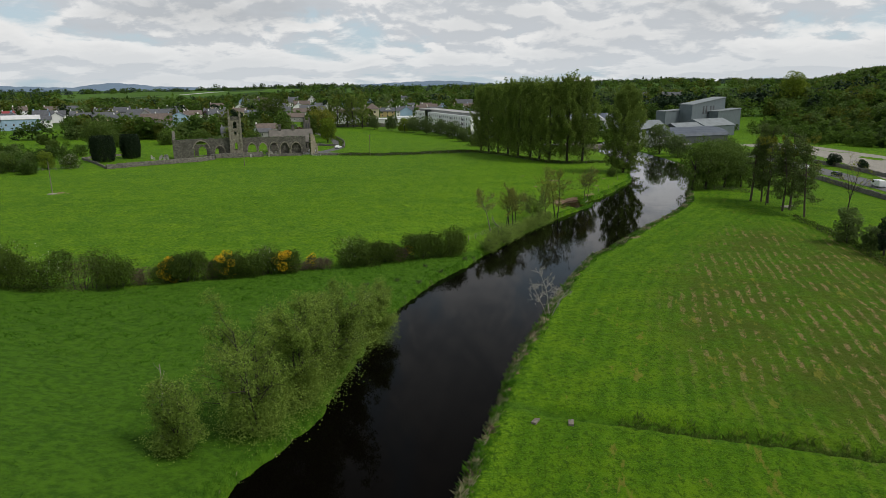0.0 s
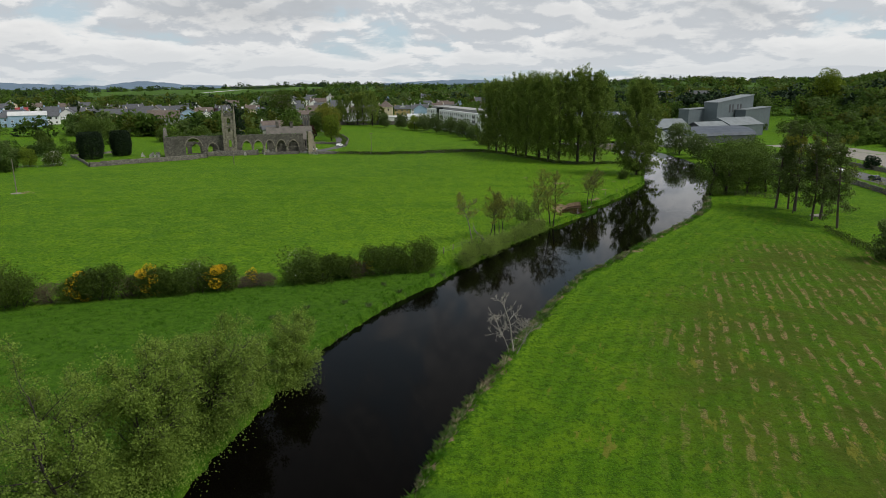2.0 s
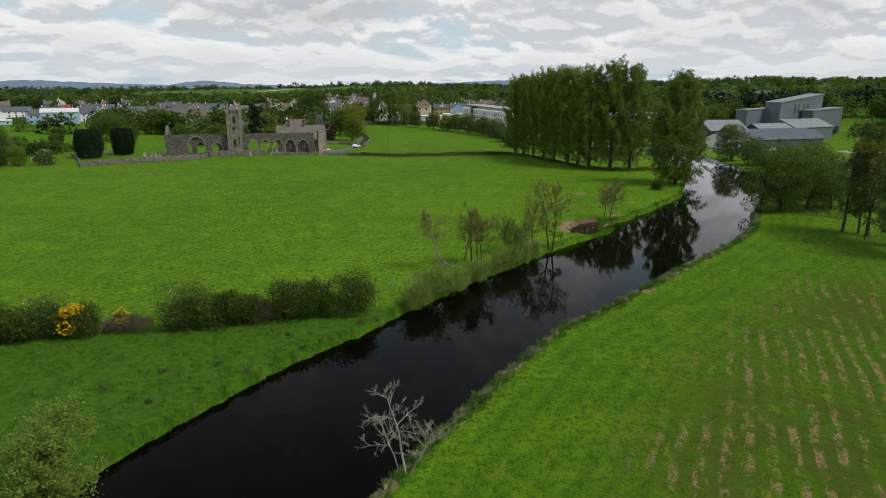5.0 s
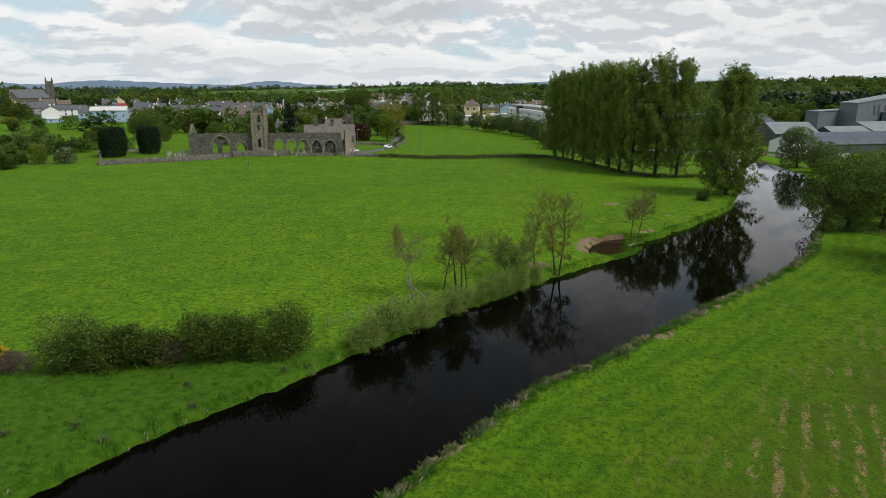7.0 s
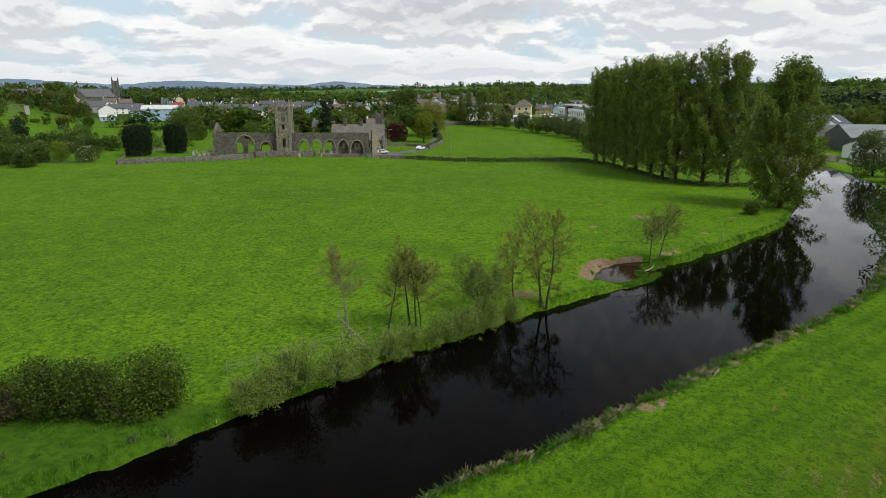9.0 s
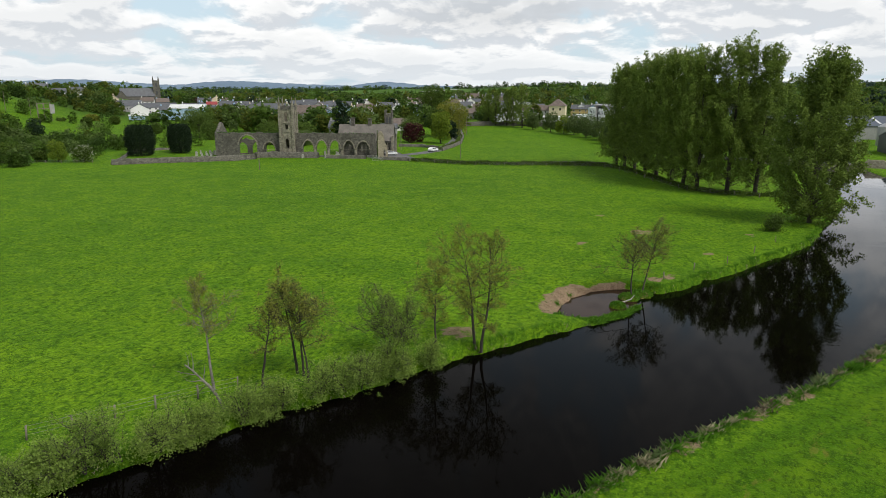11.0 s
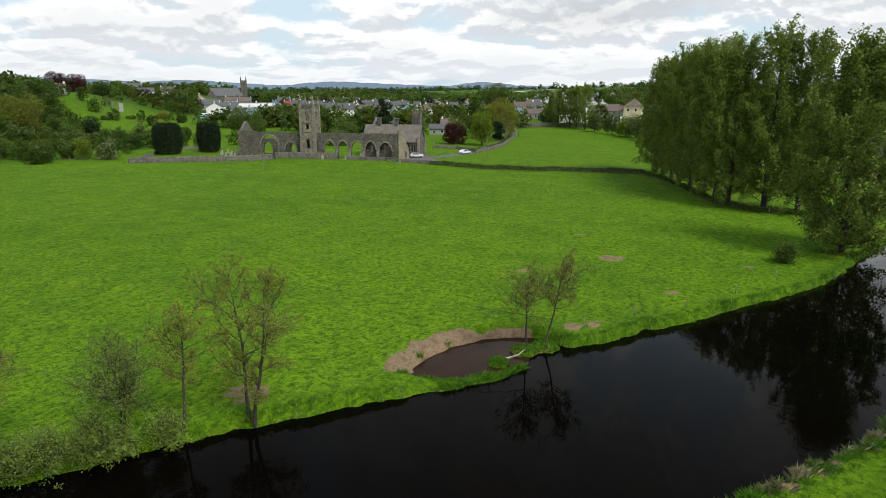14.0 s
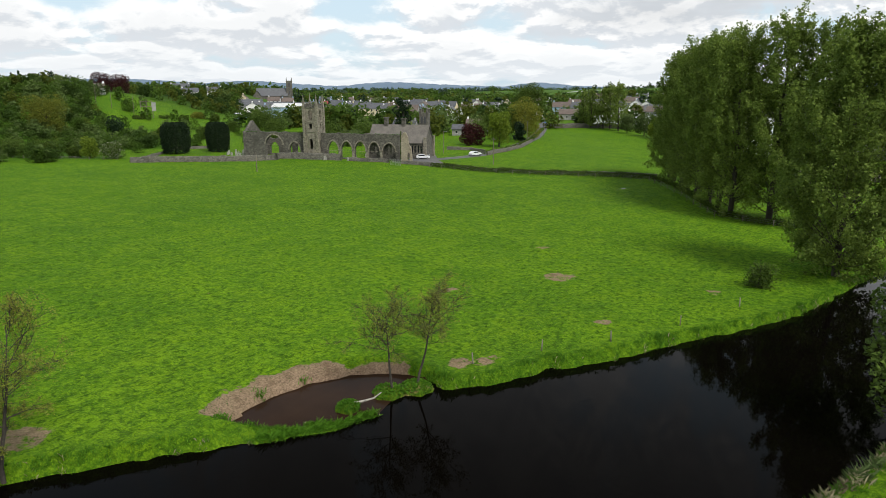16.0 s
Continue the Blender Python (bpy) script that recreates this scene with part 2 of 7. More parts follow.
def water_material(name, deep, shallow):
    """Peat-dark water: dark below, a mirror at low angles."""
    mat, n, shader = material(name, .3)
    where = n.add("ShaderNodeNewGeometry").outputs["Position"]
    n.tree.links.new(n.mix(n.noise(where, .3, 3), deep, shallow), shader.inputs["Base Color"])
    shader.inputs["Specular IOR Level"].default_value = 0.0
    riffle = n.span(n.noise(where, .045, 2), .5, .64, .15, 1.0)
    height = n.math("MULTIPLY", n.math("ADD", n.noise(n.times(where, (1.0, .7, 1.0)), 2.2, 3, .5), n.math("MULTIPLY", n.noise(where, .5, 2), 1.5)), riffle)
    relief = n.bump(height, .2, .035)
    mirror = n.add("ShaderNodeBsdfGlossy", {"Color": (.97, .98, 1.0), "Roughness": .03, "Normal": relief})
    facing = n.add("ShaderNodeFresnel", {"IOR": 1.33, "Normal": relief}).outputs[0]
    share = n.math("MULTIPLY", n.math("POWER", facing, 1.95), 2.5, clamp=True)
    mixed = n.add("ShaderNodeMixShader", {0: share, 1: shader.outputs[0], 2: mirror.outputs[0]})
    out = [o for o in n.tree.nodes if o.type == "OUTPUT_MATERIAL"][0]
    n.tree.links.new(mixed.outputs[0], out.inputs[0])
    return mat


def plain(name, colour, rough=.5, metal=0.0):
    mat, n, shader = material(name, rough, metal)
    shader.inputs["Base Color"].default_value = (*colour, 1)
    return mat


GRASS, WATER = grass_material(), water_material("river water", (.0012, .0010, .0008), (.0022, .0016, .0011))
POOL = water_material("muddy shallow water", (.017, .0095, .006), (.036, .020, .0115))
BARK = weathered("bark", (.068, .058, .044), (.024, .020, .016), 2.0, .95, .03)
BARK_PALE = weathered("lichened bark", (.21, .2, .17), (.06, .052, .042), 2.0, .95, .03)
BARK_PINE = weathered("pine bark", (.095, .072, .055), (.04, .032, .025), 1.5, .95, .03)
DEAD = weathered("bleached dead wood", (.42, .39, .34), (.2, .18, .15), 2.0, .9, .02)
ALDER = foliage("alder leaves", (.265, .375, .066), (.105, .165, .028), .45, .6, .55, .5)
ALDER_BROWN = foliage("budding alder twigs", (.32, .35, .06), (.13, .14, .03), .4)
SALLOW = foliage("pale sallow leaves", (.30, .42, .085), (.13, .20, .04), .5)
WILLOW = foliage("willow leaves", (.15, .205, .065), (.07, .11, .032), .45)
POPLAR = foliage("poplar leaves", (.24, .325, .06), (.07, .115, .02), .4)
BROAD = foliage("broad leaves", (.135, .205, .035), (.035, .066, .012), .35)
LIME = foliage("fresh lime leaves", (.24, .31, .03), (.09, .15, .016), .4)
OAK = foliage("golden spring leaves", (.25, .26, .036), (.09, .115, .017), .4)
DARK = foliage("dark conifer needles", (.028, .055, .022), (.012, .026, .012), .12)
PINE = foliage("pine needles", (.13, .185, .045), (.05, .075, .022), .3)
YEW = foliage("yew needles", (.022, .042, .016), (.009, .018, .008), .08)
COPPER = foliage("copper beech leaves", (.075, .022, .02), (.03, .01, .012), .2)
HAWTHORN = foliage("hawthorn leaves", (.105, .165, .022), (.018, .034, .006), .3)
BRAMBLE = foliage("dry bramble stems", (.16, .12, .085), (.07, .05, .038), .15)
BLOSSOM = foliage("white hawthorn blossom", (.62, .62, .52), (.34, .36, .26), .25)
GORSE = foliage("yellow gorse flowers", (.80, .52, .02), (.48, .29, .01), .2)
SWARD = foliage("long bank grass", (.125, .285, .022), (.045, .13, .010), .5)
TUFT = foliage("field grass tufts", (0.052, 0.138, 0.011), (0.025, 0.083, 0.007), .4)
STRAW = foliage("dry pale grass", (.44, .39, .25), (.21, .20, .11), .3)
RUSH = foliage("rush clumps", (.15, .21, .075), (.06, .095, .03), .35)
W_GREEN = foliage("far green crowns", (0.115, 0.195, 0.028), (0.030, 0.062, 0.010), .5, .7, .11, .16)
W_DARK = foliage("far dark green crowns", (0.070, 0.125, 0.022), (0.019, 0.040, 0.009), .5, .7, .11, .16)
W_PALE = foliage("far pale crowns", (0.150, 0.215, 0.060), (0.052, 0.088, 0.024), .5, .7, .11, .16)
W_GOLD = foliage("far golden crowns", (0.139, 0.168, 0.025), (0.044, 0.066, 0.010), .5, .7, .11, .16)
ABBEY = masonry("grey rubble stone", (.215, .20, .168), (.048, .045, .038), (.125, .12, .10), .5)
ASHLAR = masonry("dressed granite", (.37, .335, .255), (.11, .10, .075), (.22, .215, .18), .7)
ASHLAR_TAN = masonry("warm dressed stone", (.42, .37, .28), (.2, .17, .12), (.3, .27, .2), .6)
RUBBLE = masonry("field wall stone", (.235, .22, .185), (.055, .053, .044), (.09, .09, .065), .35)
SLATE = weathered("grey slate roof", (.11, .115, .125), (.055, .058, .065), 1.5, .6, .02)
SLATE_BROWN = weathered("brown mossy tiles", (.16, .125, .105), (.085, .065, .055), 1.5, .8, .03)
ROOF_STONE = weathered("lichened roof slates", (.165, .15, .13), (.085, .078, .068), 1.2, .85, .03)
ROOF_RED = weathered("red painted roof", (.3, .04, .04), (.2, .03, .03), 1.0, .6)
WHITE = weathered("white render", (.84, .84, .82), (.72, .72, .70), .6, .9, .005, 0, .4)
CREAM = weathered("cream render", (.72, .62, .43), (.56, .48, .33), .6, .9, .005, 0, .4)
BLUE = weathered("pale blue render", (.36, .50, .66), (.27, .39, .53), .6, .9, .005, 0, .4)
YELLOW = weathered("ochre render", (.6, .45, .2), (.46, .34, .15), .6, .9, .005, 0, .4)
GREY = weathered("grey render", (.36, .36, .35), (.24, .24, .23), .6, .9, .005, 0, .4)
CLAD = ribbed("grey profiled cladding", (.125, .155, .165), (.105, .13, .14), .5, .5)
CLAD_DARK = ribbed("dark green-grey cladding", (.07, .08, .08), (.055, .062, .062), .5, .5)
CLAD_ROOF = ribbed("pale grey sheet roof", (.20, .225, .235), (.15, .17, .18), .6, .6)
SHEET_BLUE = ribbed("blue-grey sheet roof", (.068, .085, .112), (.045, .058, .08), .6, .6)
SHEET_RUST = ribbed("rusty fibre sheet", (.22, .17, .12), (.11, .085, .065), .8, .8)
SHEET_WHITE = ribbed("white sheet roof", (.62, .63, .62), (.5, .51, .5), .6, .4)
ASPHALT = weathered("worn asphalt", (.13, .13, .13), (.075, .075, .078), .8, .9, .01)
GRAVEL = weathered("gravel track", (.30, .28, .24), (.19, .175, .15), 1.5, .95, .02)
TIMBER = weathered("weathered timber", (.24, .21, .17), (.11, .095, .075), 3, .9, .01)
STEEL = plain("galvanised steel", (.45, .46, .46), .4, .8)
WIRE = plain("fence wire", (.22, .22, .21), .5, .6)
GLASS = plain("window glass", (.015, .018, .02), .06)
FRAME = plain("white window frame", (.72, .72, .7), .5)
FRAME_DARK = plain("dark window frame", (.05, .05, .055), .5)
PAINT_WHITE = plain("white car paint", (.75, .76, .77), .2)
PAINT_SILVER = plain("silver car paint", (.42, .46, .5), .25, .5)
PAINT_DARK = plain("dark car paint", (.025, .03, .045), .2)
PAINT_BLUE = plain("blue car paint", (.08, .16, .32), .2)
TYRE = plain("tyre rubber", (.015, .015, .015), .8)
HEADSTONE = weathered("headstone", (.42, .41, .38), (.22, .215, .19), 2, .9)
# distance haze is mixed into the blue of these base colours
HAZE_HILL = weathered("far hills tinted with haze", (.13, .19, .26), (.10, .155, .22), .004, 1.0, 0.0)
HAZE_WOODS = weathered("far woods tinted with haze", (.05, .085, .06), (.032, .06, .045), .02, 1.0, 0.0)

# ---- shapes ----


def quads(name, points, faces):
    """A mesh whose faces all have as many corners."""
    mesh = bpy.data.meshes.new(name)
    points, faces = np.asarray(points, np.float32), np.asarray(faces, np.int32)
    mesh.vertices.add(len(points))
    mesh.vertices.foreach_set("co", points.ravel())
    mesh.loops.add(faces.size)
    mesh.loops.foreach_set("vertex_index", faces.ravel())
    mesh.polygons.add(len(faces))
    mesh.polygons.foreach_set("loop_start", np.arange(0, faces.size, faces.shape[1], dtype=np.int32))
    mesh.update(calc_edges=True)
    return mesh


def part(name, shape, mat, parent=None, label=""):
    """A mesh object from a bmesh or a mesh, under a thing if one is given."""
    if isinstance(shape, bmesh.types.BMesh):
        mesh = bpy.data.meshes.new(name)
        bmesh.ops.recalc_face_normals(shape, faces=shape.faces)
        shape.to_mesh(mesh)
        shape.free()
    else:
        mesh = shape
    if not mesh.materials:
        mesh.materials.append(mat)
    ob = new(name, mesh)
    ob.parent = parent
    return tagged(ob, label) if label else ob


def thing(name, m, label, category, group="", kind=""):
    ob = new(name)
    ob.matrix_world = m
    ob.empty_display_size = .3
    return tagged(ob, label, category, group, kind)


def box(bm, x0, x1, y0, y1, z0, z1):
    v = [bm.verts.new((x, y, z)) for z in (z0, z1) for x, y in ((x0, y0), (x1, y0), (x1, y1), (x0, y1))]
    for f in ((3, 2, 1, 0), (4, 5, 6, 7), (0, 1, 5, 4), (1, 2, 6, 5), (2, 3, 7, 6), (3, 0, 4, 7)):
        bm.faces.new([v[i] for i in f])
    return bm


def block(x0, x1, y0, y1, z0, z1):
    return box(bmesh.new(), x0, x1, y0, y1, z0, z1)


def prism(bm, outline, y0, y1):
    """An outline in x and z, drawn out along y."""
    a, b = [bm.verts.new((x, y0, z)) for x, z in outline], [bm.verts.new((x, y1, z)) for x, z in outline]
    bm.faces.new(a), bm.faces.new(b[::-1])
    for i in range(len(a)):
        j = (i + 1) % len(a)
        bm.faces.new((a[j], a[i], b[i], b[j]))
    return bm


def panel(outline, holes, thick):
    """An upright wall in x and z with openings through it, drawn out along y from 0 to thick."""
    bm = bmesh.new()
    rims = []
    for ring in (outline, *holes):
        v = [bm.verts.new((x, 0, z)) for x, z in ring]
        rims += [bm.edges.new((v[i], v[(i + 1) % len(v)])) for i in range(len(v))]
    bmesh.ops.triangle_fill(bm, use_beauty=True, use_dissolve=False, edges=rims)
    made = bmesh.ops.extrude_face_region(bm, geom=list(bm.faces))
    bmesh.ops.translate(bm, vec=(0, thick, 0), verts=[v for v in made["geom"] if isinstance(v, bmesh.types.BMVert)])
    return bm


def pointed(x0, x1, z0, z1, spring=None, n=6):
    """The ring of a pointed arch."""
    w, mid = x1 - x0, (x0 + x1) / 2
    spring = z1 - w * .75 if spring is None else spring
    ring = [(x0, z0), (x1, z0)]
    for i in range(n + 1):
        u = i / n
        ring.append((x1 - w / 2 * (1 - math.cos(u * math.pi / 2)) ** .85 if i < n else mid, spring + (z1 - spring) * math.sin(u * math.pi / 2)))
    ring += [(2 * mid - x, z) for x, z in ring[-2:1:-1]]
    return ring


def cylinder(bm, x, y, z0, z1, r0, r1, sides=8):
    low = [bm.verts.new((x + r0 * math.cos(6.2832 * i / sides), y + r0 * math.sin(6.2832 * i / sides), z0)) for i in range(sides)]
    top = [bm.verts.new((x + r1 * math.cos(6.2832 * i / sides), y + r1 * math.sin(6.2832 * i / sides), z1)) for i in range(sides)]
    bm.faces.new(low[::-1]), bm.faces.new(top)
    for i in range(sides):
        bm.faces.new((low[i], low[(i + 1) % sides], top[(i + 1) % sides], top[i]))
    return bm


# ---- the land ----
def smooth(a, b, v):
    u = np.clip((np.asarray(v, float) - a) / (b - a), 0, 1)
    return u * u * (3 - 2 * u)


LEFT_BANK = [(-34, -60), (-30, -10), (-26, 18), (-19.2, 39.8), (-14.8, 48.8), (-12.6, 62.6), (-10.2, 76), (-7.1, 84.2), (-3.2, 93.5),
             (2.2, 102.5), (5.6, 110), (10.5, 118.2), (14.8, 126.8), (18, 131), (24.7, 142.2), (28.5, 147.3), (30.2, 149.6), (33.4, 153.4), (35.5, 155.6), (37.1, 157.6), (38.0, 159.4),
             (38.5, 162.2), (37.6, 162.6), (36.2, 160.4), (35.4, 159.4), (33.7, 157.9), (31.9, 156.5), (30.5, 155.4), (29.9, 157.2), (30.0, 160.4), (30.7, 163.3), (32.1, 165.8), (34.1, 167.6), (36.2, 168.6), (38.4, 168.3), (39.6, 167.7),
             (41.7, 169.5), (43.4, 172), (45.2, 176.0), (49.0, 181), (52.3, 187.4), (55.7, 193.2), (60.6, 202.5), (64.6, 217.2), (68.4, 230), (73, 248), (75, 265), (74, 285), (71, 310), (69, 345)]
RIGHT_BANK = [(-22, -60), (-16, -10), (-9, 18), (-2.4, 37.3), (-0.5, 43.7), (2.7, 54.4), (5, 62), (8.5, 70.5), (12, 80), (15, 87), (18, 94),
              (24, 106.4), (30, 113.6), (35.4, 121.6), (39.2, 127), (44.6, 134.6), (50.6, 142.6), (58, 153.6), (62.5, 161), (65.5, 169.5),
              (69, 179), (74, 190), (80, 205), (84.5, 220), (89, 236), (92, 252), (92.5, 266), (91, 285), (89, 310), (88, 345)]
RIVER = np.array(LEFT_BANK + RIGHT_BANK[::-1], float)


def river_distance(x, y):
    """Signed distance to the water's edge, negative over the water."""
    x, y = np.asarray(x, float), np.asarray(y, float)
    best, inside = np.full(x.shape, 1e9), np.zeros(x.shape, bool)
    for (ax, ay), (bx, by) in zip(RIVER, np.roll(RIVER, -1, 0)):
        ex, ey = bx - ax, by - ay
        u = np.clip(((x - ax) * ex + (y - ay) * ey) / (ex * ex + ey * ey), 0, 1)
        best = np.minimum(best, (x - ax - u * ex) ** 2 + (y - ay - u * ey) ** 2)
        if ey:
            inside ^= ((ay > y) != (by > y)) & (x < ax + ex * (y - ay) / ey)
    return np.where(inside, -1, 1) * np.sqrt(best)


def waves(x, y, size, seed=0):
    """A gentle, smooth unevenness between -1 and 1."""
    k, s = 6.283 / size, seed * 1.7
    return (np.sin(k * (x + .35 * y) + s) * np.cos(k * (.9 * y - .4 * x) + 2.1 * s) + .6 * np.sin(k * 2.3 * (y * .7 - x) + 3 * s) * np.sin(k * 1.9 * (x + y) - s)) / 1.6


def hills(x, y):
    """The land without the river."""
    x, y = np.asarray(x, float), np.asarray(y, float)
    r, bearing = np.hypot(x, y), np.arctan2(x, np.maximum(y, 1))
    z = .9 + .16 * waves(x, y, 60) + .05 * waves(x, y, 17, 1)
    z = z - .7 * smooth(180, 270, y) * (1 - smooth(150, 250, x))
    z = z + .0062 * (np.sqrt((np.maximum(r - 340, 0)) ** 2 + 60 ** 2) - 60) * smooth(300, 420, r) * (1 - .6 * smooth(1300, 2600, r))
    z = z + 17 * smooth(-.02, .35, bearing) * smooth(700, 1500, r)
    z = z + 5 * smooth(600, 1400, r) * waves(x, y, 700, 2) * (1 - .5 * smooth(2000, 4000, r))
    z = z - 12 * smooth(650, 1900, r) * smooth(-.12, -.34, bearing)
    z = z + 15 * np.exp(-((x + 560) / 380) ** 2 - ((y - 1900) / 520) ** 2)
    # the western hill
    s, a = (x + 157) * -.788 + (y - 220) * -.616, (x + 157) * -.616 + (y - 220) * .788
    z = z + (20 - 8 * smooth(150, 400, a)) * smooth(-4, 75, s) * (1 - smooth(750, 1100, a)) + 2.0 * waves(x, y, 55, 3) * smooth(10, 60, s) * (1 - smooth(420, 620, a))
    # the eastern slope
    edge = np.where(y < 352, 205 - .2 * (y - 290), 192.6 + .42 * (y - 352))
    z = z + 10 * np.exp(-((x - 282) ** 2 + (y - 518) ** 2) / 60 ** 2)
    z = z + 38 * smooth(0, 220, x - edge) * (1 - smooth(900, 1500, r)) * smooth(-300, 60, y)
    return z


def ground(x, y):
    x, y = np.asarray(x, float), np.asarray(y, float)
    near = (x > -60) & (x < 150) & (y > -80) & (y < 380)
    d = np.full(x.shape, 60.0)
    if near.any():
        d[near] = river_distance(x[near], y[near])
    wob = d + .35 * waves(x, y, 5, 4) + .2 * waves(x, y, 2.3, 5)
    land = hills(x, y)
    # the trodden shore of the pool
    shore = smooth(8.5, 5.5, np.hypot((x - 31.8), (y - 161.6) * .86)) * smooth(0, .5, d) * smooth(0, 1.2, y - 154.2 - .92 * (x - 30.6))
    bank = smooth(-.15, .75, wob) * (1 - shore) + shore * smooth(-3, 2.5, d)
    # the low spit before the pool
    spit = smooth(9.5, 7.5, np.hypot((x - 31.8), (y - 161.6) * .86)) * smooth(1.2, .2, y - 154.2 - .92 * (x - 30.6)) * smooth(30, 33, x)
    bank = bank * (1 - .38 * spit)
    # the ditch across the meadow
    off = (y - 48.7) + .33 * (x - 9)
    ditch = .95 * np.exp(-(off / .8) ** 2) * smooth(2, 7, d) * (x > 0) * (x < 90)
    return np.where(d > -.9, -1.2 + bank * (land + 1.2), -1.2) - ditch


def height(x, y):
    return float(ground(np.array([float(x)]), np.array([float(y)]))[0])

def spread(pieces):
    """Grid lines: (start, end, step) in turn."""
    return np.unique(np.concatenate([np.arange(a, b, s) for a, b, s in pieces] + [[pieces[-1][1]]]).round(3))


far_out = [4600, 3700, 3000, 2500, 2100, 1800, 1550, 1350, 1180, 1040, 920, 820, 740, 670]
xs = np.concatenate([[-v for v in far_out], spread([(-610, -290, 16), (-290, -130, 8), (-130, -34, 4), (-34, 26, .8), (26, 44, .5), (44, 106, .8), (106, 160, 3), (160, 420, 10), (420, 610, 19)]), far_out[::-1]])
ys = np.concatenate([[-v for v in far_out], spread([(-610, -60, 50), (-60, 15, 5), (15, 150, .8), (150, 173, .5), (173, 210, .8), (210, 330, 2), (330, 480, 6), (480, 640, 16)]), far_out[::-1]])
gx, gy = np.meshgrid(xs, ys)
gz = ground(gx.ravel(), gy.ravel())
far_off = river_distance(gx.ravel(), gy.ravel())
hummocks = np.random.default_rng(3).normal(0, .042, gz.shape)
gz = gz + np.where((far_off > 2.2) & (gx.ravel() > -120) & (gx.ravel() < 100) & (gy.ravel() > 16) & (gy.ravel() < 290), hummocks, 0)
points = np.stack([gx.ravel(), gy.ravel(), gz], 1)
i, j = np.meshgrid(np.arange(len(xs) - 1), np.arange(len(ys) - 1))
c = (j * len(xs) + i).ravel()
land = quads("ground", points, np.stack([c, c + 1, c + 1 + len(xs), c + len(xs)], 1))
land.polygons.foreach_set("use_smooth", np.ones(len(land.polygons), bool))


def blob(x, y, cx, cy, r, squash=1.0):
    return smooth(r, r * .55, np.hypot(x - cx, (y - cy) * squash))


def land_cover(x, y):
    """Bare soil, mown meadow and coarse sward, each 0 to 1."""
    near = (x > -70) & (x < 150) & (y > -80) & (y < 380)
    d = np.full(x.shape, 60.0)
    d[near] = river_distance(x[near], y[near])
    soil = .95 * smooth(8.3, 6.9, np.hypot(x - 31.8, (y - 161.6) * .86)) * smooth(3.2, 1.6, d + 1.2 * smooth(162, 168, y) + .6 * waves(x, y, 4, 3)) * smooth(.6, 1.4, y - 154.2 - .92 * (x - 30.6)) * smooth(38.4, 37, x)
    for cx, cy, r in ((22.2, 145.2, 1.9), (38.9, 171.4, 1.3), (40.6, 172.8, 1.0), (35.2, 199.4, 2.2), (27.1, 187.6, 1.2), (26.6, 212.3, 1.2), (51.8, 203.3, .9), (45.4, 186.8, .8), (36.6, 121.2, 1.8), (43.2, 132.1, 1.9),
                      (47.5, 137.7, 1.6), (51.4, 143, 1.7), (-109, 182, 3), (13, 84.5, .9), (17, 91, .9)):
        if r:
            soil = np.maximum(soil, .62 * blob(x, y, cx, cy, r * 1.1, .8))
    east = (d > 0) & (x < 150) & (x > np.interp(y, [q for _, q in RIGHT_BANK], [q for q, _ in RIGHT_BANK]) - .5) & (y < 190)
    # faded swaths of cut grass lie in rows over the meadow's middle
    swaths = east * blob(x, y, 58, 80, 46, .72) * smooth(9, 22, d)
    edge = smooth(2.4, .5, d) * east * smooth(-.1, .5, waves(x, y, 6, 2) + .5 * waves(x, y, 2.6, 1))
    soil = np.maximum(soil, .8 * edge)
    meadow = east * smooth(1.5, 4, d) * smooth(80, 75, x)
    fringe = smooth(3.4, .6, d) * (d > -1)
    inner = ~east * (d > 0) * smooth(0, 2.0, .365 * x - .93 * (y - 108) + 2) * (y < 140) * (x < 12) * (x > -140)
    rough = np.maximum(.3 * fringe, inner)
    west, out = np.degrees(np.arctan2(66 - x, y - 129)), np.hypot(x - 66, y - 129)
    rough = np.maximum(rough, (smooth(60.5, 62, west) + smooth(55, 57, west) * smooth(262, 270, out) * smooth(326, 318, out)).clip(0, 1) * smooth(235, 250, out) * (x < 0) * (y > 129))
    slope = np.where(y < 352, 205 - .2 * (y - 290), 192.6 + .42 * (y - 352))
    rough = np.maximum(rough, smooth(0, 6, x - slope) * smooth(560, 480, y) * (y > 120))
    off = (y - 48.7) + .33 * (x - 9)
    rough = np.maximum(rough, 1.15 * np.exp(-(off / 1.2) ** 2) * (x > 0) * (x < 75) * (d > 0))
    meadow = meadow * (1 - np.exp(-(off / 1.2) ** 2) * (x > 0) * (x < 75))
    return soil, meadow, rough, swaths


reach_ = np.full(len(points), 90.0)
close = (points[:, 0] > -90) & (points[:, 0] < 150) & (points[:, 1] > -80) & (points[:, 1] < 380)
reach_[close] = np.clip(river_distance(points[close, 0], points[close, 1]), -5, 90)
reach_[(points[:, 0] > 76) & (points[:, 1] < 200)] = 90
land.attributes.new("reach", "FLOAT", "POINT").data.foreach_set("value", reach_.astype(np.float32))
layer = land.attributes.new("cover", "FLOAT_COLOR", "POINT")
layer.data.foreach_set("color", np.stack(land_cover(points[:, 0], points[:, 1]), 1).astype(np.float32).ravel())
tagged(part("ground", land, GRASS), "green pasture and mown meadow running to distant farmland", "ground", kind="structure")

